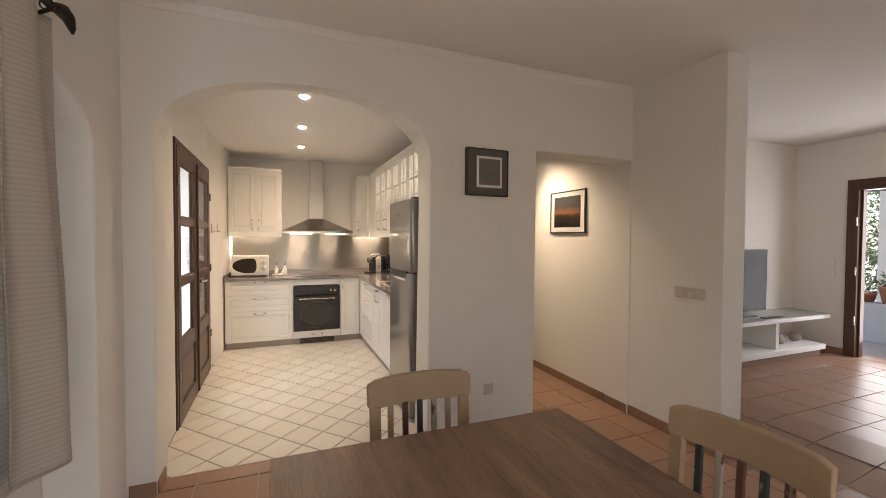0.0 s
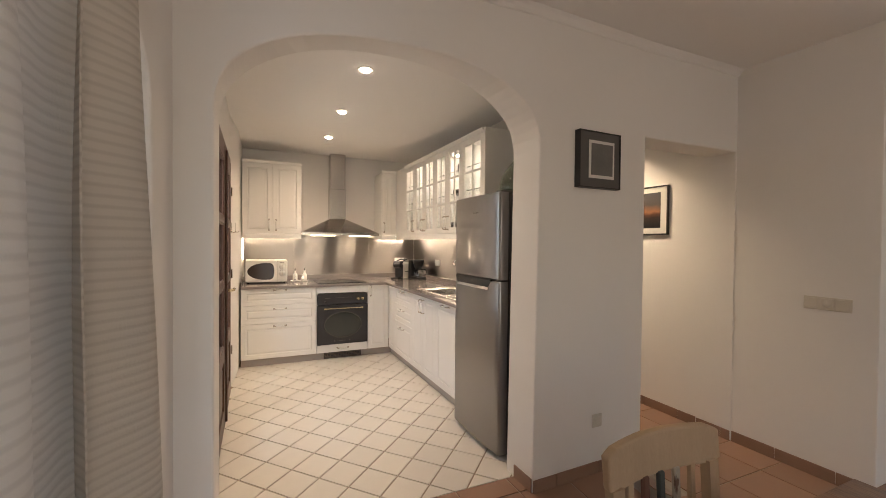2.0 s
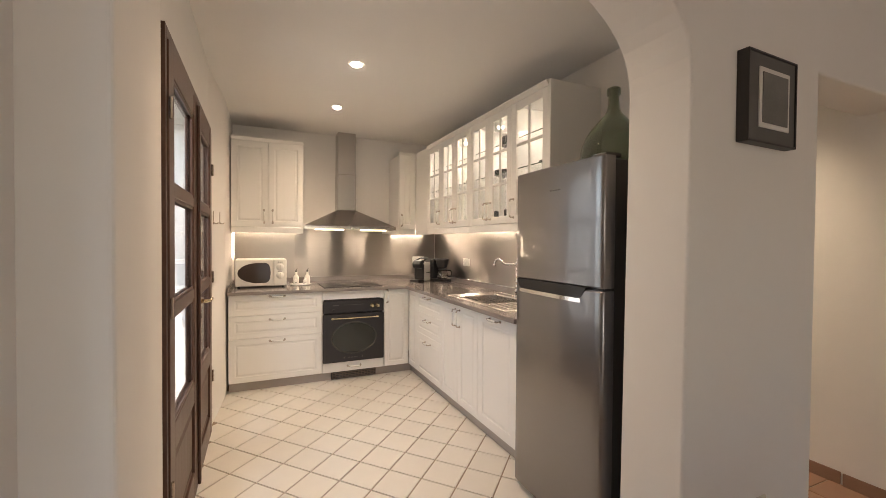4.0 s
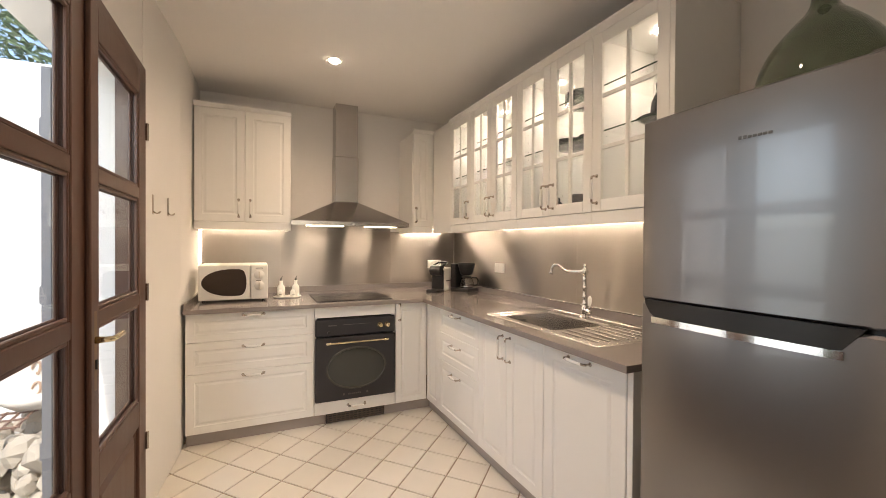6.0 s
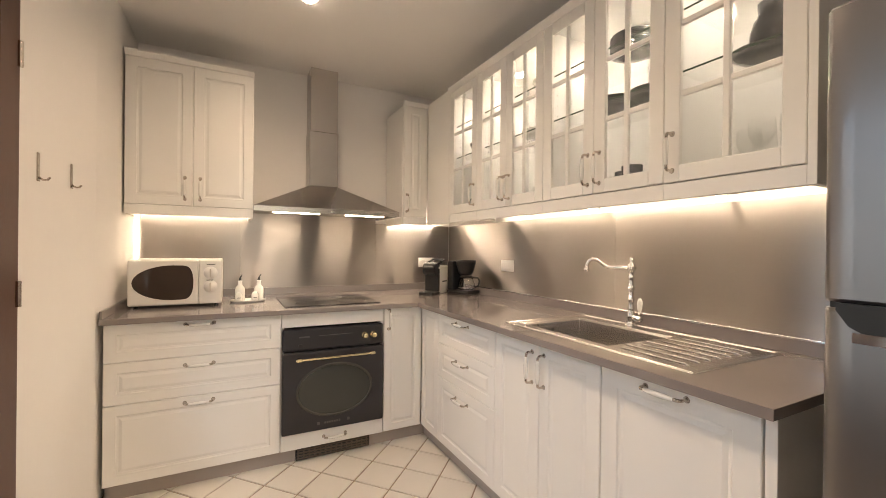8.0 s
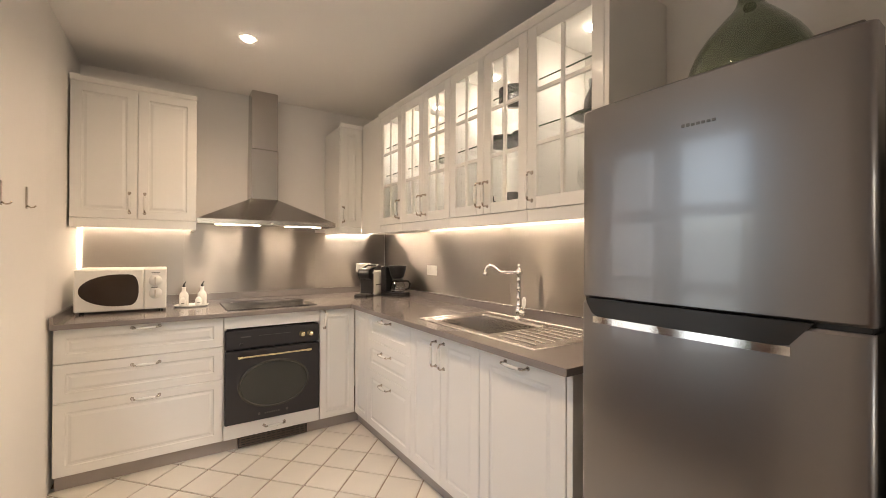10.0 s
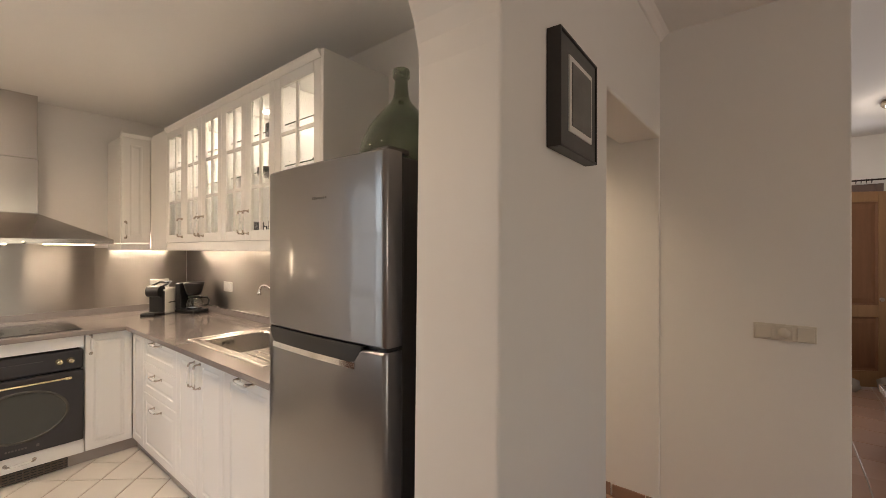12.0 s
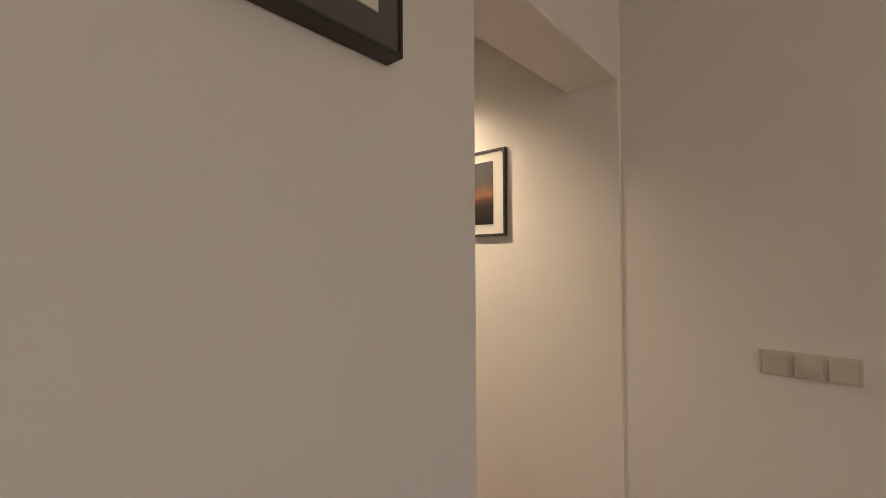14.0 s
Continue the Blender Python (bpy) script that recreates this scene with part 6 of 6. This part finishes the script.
w2 = thing("window_2", pose(LX, 0, 0), "dark brown window with small panes and iron bars", "window", kind="structure")
fw = 0.085
for lo, hi in (((-0.02, W1 - fw, WB), (0.10, W1 - 0.001, WT)), ((-0.02, W0 + 0.001, WB), (0.10, W0 + fw, WT)), ((-0.02, W0 + fw, WB + 0.001), (0.10, W1 - fw, WB + 0.12)), ((-0.02, W0 + fw, WT - 0.10), (0.10, W1 - fw, WT - 0.001))):
    block("window_frame", lo, hi, BROWNW, w2)
gz0, gz1 = WB + 0.12, WT - 0.10
for k in (1, 2):
    zc = gz0 + (gz1 - gz0) * k / 3
    block("glazing_bar", (0.01, W0 + fw, zc - 0.016), (0.06, W1 - fw, zc + 0.016), BROWNW, w2)
for k in range(1, 5):
    yc = W0 + fw + (W1 - W0 - 2 * fw) * k / 5
    block("window_bar", (0.125, yc - 0.008, WB), (0.141, yc + 0.008, WT), mat("bar_grey", (0.12, 0.12, 0.12), 0.5) if k == 1 else bpy.data.materials["bar_grey"], w2, "iron window bar")
p = block("pane", (0.033, W0 + fw, gz0), (0.037, W1 - fw, gz1), PANE, w2, bevel=0)
p.visible_shadow = False
rl = thing("curtain_rail", pose(LX - 0.11, 0, 2.195), "thin black iron curtain rail with rings", "curtain rail")
part("rail", tube(bmesh.new(), [(0, 0.1, 0), (0, 2.2, 0)], 0.009, 10), IRON, rl)
for yy in (0.25, 1.46):
    part("bracket", tube(bmesh.new(), [(0.109, yy, 0.0), (0, yy, 0)], 0.007, 8), IRON, rl)
for yy in (1.88, 1.80, 1.76, 1.72, 1.68, 1.5, 1.2, 1.0):
    bm = bmesh.new()
    tube(bm, [(0.017 * math.cos(a), yy, 0.017 * math.sin(a) - 0.006) for a in [2 * math.pi * i / 14 for i in range(15)]] + [(0.012, yy, -0.035)], 0.003, 6)
    part("ring", bm, IRON, rl)
ra = thing("radiator", pose(LX - 0.13, 0.40, 0.10), "white ribbed radiator under the window", "radiator")
for k in range(13):
    bm = cube(bmesh.new(), (0.0, k * 0.08, 0.0), (0.09, k * 0.08 + 0.074, 0.56), 0.012, 3)
    q = part("fin", bm, WHITEPL, ra)
    for zz in (0.485, 0.51, 0.535):
        block("slot", (-0.0015, k * 0.08 + 0.01, zz), (0.004, k * 0.08 + 0.064, zz + 0.012), FRSIDE, q, "dark air slot", bevel=0)
for yy in (0.15, 0.85):
    block("wall_bracket", (0.085, yy, 0.3), (0.129, yy + 0.03, 0.34), WHITEPL, ra)
ac = thing("armchair", pose(6.45, 0.95, 0), "low black leather armchair by the radiator", "armchair")
block("seat", (-0.3, -0.32, 0.12), (0.36, 0.32, 0.38), LEATHER, ac, bevel=0.06, seg=4)
block("backrest", (0.3, -0.36, 0.12), (0.5, 0.36, 0.66), LEATHER, ac, bevel=0.07, seg=4)
for y in (-0.46, 0.33):
    block("armrest", (-0.3, y, 0.1), (0.45, y + 0.15, 0.53), LEATHER, ac, bevel=0.06, seg=4)
for x in (-0.25, 0.4):
    for y in (-0.38, 0.34):
        block("leg", (x, y, 0), (x + 0.05, y + 0.05, 0.13), DARKWD, ac)
ct = thing("coffee_table", pose(0, 0, 0), "dark wood coffee table with glass top and turned legs", "coffee table")
CTX0, CTX1, CTY0, CTY1, CTZ = 4.78, 5.43, 1.10, 1.85, 0.41
for lo, hi in (((CTX0, CTY0, CTZ - 0.05), (CTX1, CTY0 + 0.09, CTZ)), ((CTX0, CTY1 - 0.09, CTZ - 0.05), (CTX1, CTY1, CTZ)), ((CTX0, CTY0 + 0.09, CTZ - 0.05), (CTX0 + 0.09, CTY1 - 0.09, CTZ)), ((CTX1 - 0.09, CTY0 + 0.09, CTZ - 0.05), (CTX1, CTY1 - 0.09, CTZ))):
    block("top_frame", lo, hi, DARKWD, ct)
block("glass_top", (CTX0 + 0.003, CTY0 + 0.003, CTZ + 0.0005), (CTX1 - 0.003, CTY1 - 0.003, CTZ + 0.008), CLEARSH, ct, "glass table top", bevel=0.002)
for lo, hi in (((CTX0 - 0.002, CTY1 + 0.0005, CTZ - 0.04), (CTX1 + 0.002, CTY1 + 0.006, CTZ + 0.009)), ((CTX1 + 0.0005, CTY0, CTZ - 0.04), (CTX1 + 0.006, CTY1, CTZ + 0.009))):
    block("metal_edge", lo, hi, NICKEL, ct, "thin metal edging")
block("inner_shelf", (CTX0 + 0.09, CTY0 + 0.09, CTZ - 0.10), (CTX1 - 0.09, CTY1 - 0.09, CTZ - 0.085), DARKWD, ct)
for x in (CTX0 + 0.06, CTX1 - 0.06):
    for y in (CTY0 + 0.06, CTY1 - 0.06):
        part("leg", lathe(bmesh.new(), [(0, 0), (0.032, 0), (0.036, 0.05), (0.03, 0.12), (0.04, 0.2), (0.042, 0.26), (0.028, 0.3), (0.024, 0.32), (0.04, 0.34), (0.045, 0.35), (0.045, 0.36), (0, 0.36)], (x, y, 0), 18), DARKWD, ct, smooth=True)
bk = thing("magazine", pose(4.9, 1.4, CTZ - 0.085, 0, 0, 12), "white magazine inside the coffee table", "magazine")
block("cover", (0, 0, 0.0), (0.21, 0.28, 0.008), MATW, bk, bevel=0.001)
cl = thing("ceiling_lamp", pose(5.85, 1.55, DC), "round flush ceiling lamp with brass rim, lit", "ceiling lamp")
part("rim", lathe(bmesh.new(), [(0.215, 0.0), (0.236, -0.012), (0.238, -0.03), (0.228, -0.042), (0.21, -0.04)], n=40), mat("brown_brass_rim", (0.30, 0.21, 0.12), 0.35, metal=0.8), cl, smooth=True)
part("shade", lathe(bmesh.new(), [(0.212, -0.038), (0.20, -0.068), (0.13, -0.092), (0, -0.10)], n=40), DIFFUSE, cl, "glowing white glass shade", smooth=True)
lamp("ceiling_lamp_light", 'POINT', pose(5.85, 1.55, DC - 0.17), 2.5, (1.0, 0.9, 0.75), radius=0.15)

# terrace outside
tagged(block("terrace_floor", (LX + 0.25, -2.0, -0.12), (11.0, 6.0, -0.02), mat("pale_terrace", (0.55, 0.50, 0.44), 0.7, var=0.15, scale=4, bump=0.3), None, "pale stone terrace outside the door", bevel=0), kind="structure")
tagged(block("terrace_wall_1", (8.5, 2.2, -0.02), (8.75, 6.0, 0.54), WHITEWL, None, "low white terrace wall", 0.01), kind="structure")
tagged(block("terrace_wall_2", (8.95, 2.0, -0.02), (9.2, 3.60, 2.2), WHITEWL, None, "white pillar of the covered terrace", 0.01), kind="structure")
tagged(block("terrace_wall_3", (7.51, 3.37, -0.02), (8.05, 3.60, 2.3), WHITEWL, None, "white side wall of the terrace", 0.01), kind="structure")
pr = thing("porch_roof", pose(0, 0, 0), "dark wooden porch roof over the terrace", "roof")
block("boards", (LX + 0.252, -1.5, 2.42), (8.45, 5.5, 2.47), PINED, pr)
for k in range(7):
    block("rafter", (LX + 0.252, -1.3 + k * 1.05, 2.28), (8.5, -1.2 + k * 1.05, 2.4195), DARKWD, pr)
block("beam", (8.28, -1.5, 2.1), (8.42, 5.5, 2.279), DARKWD, pr)
def potted(m, r, h, seed, n, label):
    t = thing("plant_pot", m, label, "potted plant", "terrace pots")
    part("pot", lathe(bmesh.new(), [(0, 0), (r * 0.68, 0), (r * 0.95, h * 0.8), (r, h * 0.8), (r, h), (r * 0.9, h), (r * 0.85, h * 0.85), (0, h * 0.85)], n=24), EARTHEN, t, smooth=True)
    rg = random.Random(seed)
    verts, faces = [], []
    for k in range(n):
        a = rg.random() * 6.28
        up = rg.uniform(0.3, 1.0)
        d = Vector((math.cos(a) * (1.1 - up), math.sin(a) * (1.1 - up), up)).normalized()
        s = d.orthogonal().normalized()
        c = Vector((0, 0, h * 0.9)) + d * rg.uniform(0.02, 0.2)
        ln_ = rg.uniform(0.07, 0.13)
        i = len(verts)
        verts += [c, c + d * ln_ * 0.5 + s * 0.014, c + d * ln_ + Vector((0, 0, -0.03)), c + d * ln_ * 0.5 - s * 0.014]
        faces += [(i, i + 1, i + 2), (i, i + 2, i + 3)]
    me = bpy.data.meshes.new("leaves")
    me.from_pydata(verts, [], faces)
    me.materials.append(LEAF)
    o = new("leaves", me)
    o.parent = t
    tagged(o, kind="stuff")


potted(pose(8.62, 3.56, 0.54), 0.10, 0.13, 5, 70, "small terracotta pot with a green plant")
potted(pose(8.64, 3.30, 0.54), 0.15, 0.24, 6, 130, "terracotta pot with a bushy green plant")
foliage("garden_tree", (12.5, 4.6, 1.6), (1.6, 2.2, 1.9), 8000, 0.10, 7, "dense green garden tree beyond the terrace", "tree", trunk=[(0, 0, -1.7), (0.05, 0, -1), (0, 0.05, 0)])
foliage("garden_bush", (12.0, 0.6, 1.3), (1.4, 2.4, 1.6), 9500, 0.10, 9, "dense green bush outside the window", "bush", trunk=[(0, 0, -1.4), (0.05, 0, -0.7), (0, 0.05, 0)])

# hallway ceiling spot
hs = thing("recessed_spotlight", pose(3.0, 4.25, 2.50), "round hallway ceiling spotlight, switched on", "spotlight")
part("ring", lathe(bmesh.new(), [(0.040, 0.003), (0.040, -0.003), (0.050, -0.004), (0.054, 0.0), (0.054, 0.003)], n=28), WHITEPL, hs, smooth=True)
part("bulb", lathe(bmesh.new(), [(0, -0.004), (0.025, -0.0035), (0.040, -0.0015), (0.040, 0.002)], n=24), BULB, hs, "glowing bulb")
lamp("hall_lamp", 'SPOT', look((3.0, 4.25, 2.485), (3.50, 3.78, 1.25)), HALL_W, (1.0, 0.82, 0.58), radius=0.05, spot=82)

# assumed glazed garden door behind the start, unseen, opening for the added garden light
gd = thing("door_3", pose(-1.15, BACK - 0.1, 0), "brown glazed garden door of the dining room, assumed and unseen", "door", kind="structure")
for lo, hi in (((1.401, 0, 0), (1.48, 0.06, 2.199)), ((3.32, 0, 0), (3.399, 0.06, 2.199)), ((1.48, 0, 2.12), (3.32, 0.06, 2.199)), ((2.35, 0, 0.1), (2.45, 0.06, 2.12)), ((1.48, 0, 0.0), (3.32, 0.06, 0.1))):
    block("door_frame", lo, hi, BROWNW, gd)
for a, b_ in ((1.48, 2.35), (2.45, 3.32)):
    p = block("pane", (a, 0.028, 0.1), (b_, 0.032, 2.12), PANE, gd, bevel=0)
    p.visible_shadow = False

# ---- skirting tiles ----


def skirting(name, x0, y0, x1, y1, side, h=0.075, step=0.33, first=0.0):
    """Tiles along a wall from (x0, y0) to (x1, y1), standing 9 mm proud towards side."""
    d = Vector((x1 - x0, y1 - y0, 0))
    L = d.length
    d.normalize()
    sx, sy = side
    e = thing(name, pose(0, 0, 0), "dark brown ceramic skirting tiles along the wall", "skirting", kind="structure")
    cuts = [0.0] + [c for c in [first + k * step for k in range(40)] if 0.02 < c < L - 0.02] + [L]
    left = 1 if d.x * sy - d.y * sx > 0 else -1
    y_lo, y_hi = (0.0, 0.009) if left > 0 else (-0.009, 0.0)
    for u0, u1 in zip(cuts, cuts[1:]):
        c = Vector((x0, y0, 0)) + d * ((u0 + u1) / 2)
        zf = sag(c.x + sx * 0.05, c.y + sy * 0.05)
        o = block("tile", (u0 + 0.002, y_lo, zf - 0.004), (u1 - 0.002, y_hi, h + zf), SKIRT, e, bevel=0.002, seg=1)
        o.matrix_basis = pose(x0, y0, 0, 0, 0, math.degrees(math.atan2(d.y, d.x)))
    return e


skirting("baseboard", DX + 0.01, AW - 0.0205, 0.096, AW - 0.0205, (0, -1))
skirting("baseboard", 1.664, AW - 0.0365, 2.553, AW - 0.0005, (0, -1), first=0.17)
skirting("baseboard", 0.0965, AW - 0.019, 0.0965, 3.13, (1, 0))
skirting("baseboard", 1.664, AW - 0.033, 1.664, 3.13, (-1, 0))
skirting("baseboard", 2.5535, AW, 2.5535, 5.5, (1, 0))
skirting("baseboard", 3.5115, 3.262, 3.5115, 5.5, (-1, 0), first=0.16)
skirting("baseboard", 3.503, 2.9915, 3.503, 3.252, (-1, 0), first=0.07)
skirting("baseboard", 3.5195, 2.195, 3.5195, 2.99, (-1, 0), first=0.18)
skirting("baseboard", 3.51, 2.1945, 3.745, 2.1945, (0, -1))
skirting("baseboard", 3.7455, 2.2, 3.7455, 2.99, (1, 0))
skirting("baseboard", LX - 0.0005, 3.205, LX - 0.0005, 3.75, (-1, 0))
skirting("baseboard", LX - 0.0005, 0.0, LX - 0.0005, 1.49, (-1, 0))


# ---- floor tiles ----
def tile_mesh(name, pts, material, top=0.0, bottom=-0.0055, bevel=0.0025):
    """Low tile: bevelled slab over a convex outline."""
    n = len(pts)
    c = Vector((sum(p[0] for p in pts) / n, sum(p[1] for p in pts) / n))
    ins = [c + (Vector(p) - c) * (1 - bevel / max(0.03, (Vector(p) - c).length)) for p in pts]
    verts = [(p[0], p[1], bottom) for p in pts] + [(p[0], p[1], top - bevel * 0.6) for p in pts] + [(p[0], p[1], top) for p in ins]
    faces = [tuple(range(2 * n, 3 * n))]
    for r in (0, n):
        faces += [(r + i, r + (i + 1) % n, r + n + (i + 1) % n, r + n + i) for i in range(n)]
    me = bpy.data.meshes.new(name)
    me.from_pydata(verts, [], faces)
    me.materials.append(material)
    return me


def clip(pts, axis, limit, keep_less):
    out = []
    for (p, q) in zip(pts, pts[1:] + pts[:1]):
        pin = (p[axis] <= limit) == keep_less
        qin = (q[axis] <= limit) == keep_less
        if pin:
            out.append(p)
        if pin != qin:
            t = (limit - p[axis]) / (q[axis] - p[axis])
            out.append((p[0] + t * (q[0] - p[0]), p[1] + t * (q[1] - p[1])))
    return out


def lay(parent, va, vb, gap, origin, x0, y0, x1, y1, material, level=None, jitter=0.0006):
    """Tiles on the lattice of va and vb, cut at the borders; whole ones share a mesh."""
    va, vb = Vector(va), Vector(vb)
    k = 1 - gap / va.length
    loc = [tuple((va * a + vb * b_) * k / 2) for a, b_ in ((-1, -1), (1, -1), (1, 1), (-1, 1))]
    whole = None
    rg = random.Random(11)
    R = int(8 / va.length) + 3
    for i in range(-R, R):
        for j in range(-R, R):
            c = Vector(origin) + va * (i + 0.5) + vb * (j + 0.5)
            cx, cy = c.x, c.y
            pts = [(cx + a, cy + b_) for a, b_ in loc]
            if max(p[0] for p in pts) < x0 or min(p[0] for p in pts) > x1 or max(p[1] for p in pts) < y0 or min(p[1] for p in pts) > y1:
                continue
            cut = pts
            for ax, lim, less in ((0, x0, False), (0, x1, True), (1, y0, False), (1, y1, True)):
                if len(cut) > 2:
                    cut = clip(cut, ax, lim, less)
            if len(cut) < 3:
                continue
            area = abs(sum(a[0] * b_[1] - b_[0] * a[1] for a, b_ in zip(cut, cut[1:] + cut[:1]))) / 2
            if area < 0.0012:
                continue
            if cut == pts:
                if whole is None:
                    whole = tile_mesh("tile", loc, material)
                o = new("tile", whole)
            else:
                o = new("tile", tile_mesh("tile", [(p[0] - cx, p[1] - cy) for p in cut], material))
            z, ax_, ay_ = rg.uniform(-jitter, 0), rg.uniform(-0.1, 0.1), rg.uniform(-0.1, 0.1)
            if level:
                z += level(cx, cy)
                ax_ += math.degrees(math.atan((level(cx, cy + 0.05) - level(cx, cy - 0.05)) / 0.1))
                ay_ -= math.degrees(math.atan((level(cx + 0.05, cy) - level(cx - 0.05, cy)) / 0.1))
            o.matrix_basis = pose(cx, cy, z, ax_, ay_, 0)
            o.parent = parent


F_ = bpy.data.objects
lay(F_["floor_kitchen"], (0.1412, -0.1586), (0.1499, 0.1539), 0.0085, (0.0541, -0.0119), 0.022, 3.138, 1.86, 6.15, CREAMT)
lay(F_["floor"], (0.332, 0), (0, 0.332), 0.007, (0.94, 2.989), DX, 0.2, 3.505, 2.986, TERRA, sag)
lay(F_["floor_threshold"], (0.332, 0), (0, 0.332), 0.007, (0.94, 2.99), 0.10, 2.992, 1.70, 3.132, TERRA, sag)
lay(F_["floor"], (0.332, 0), (0, 0.332), 0.007, (0.94, 3.02), 3.512, 0.48, 7.5, 2.986, TERRA, sag)
lay(F_["floor_hall"], (0.332, 0), (0, 0.332), 0.007, (0.94, 2.99), 2.55, 2.992, 3.518, 4.9, TERRA, sag)
lay(F_["floor_living"], (0.332, 0), (0, 0.332), 0.007, (0.94, 3.02), 3.80, 2.992, 7.24, 3.74, TERRA, sag)
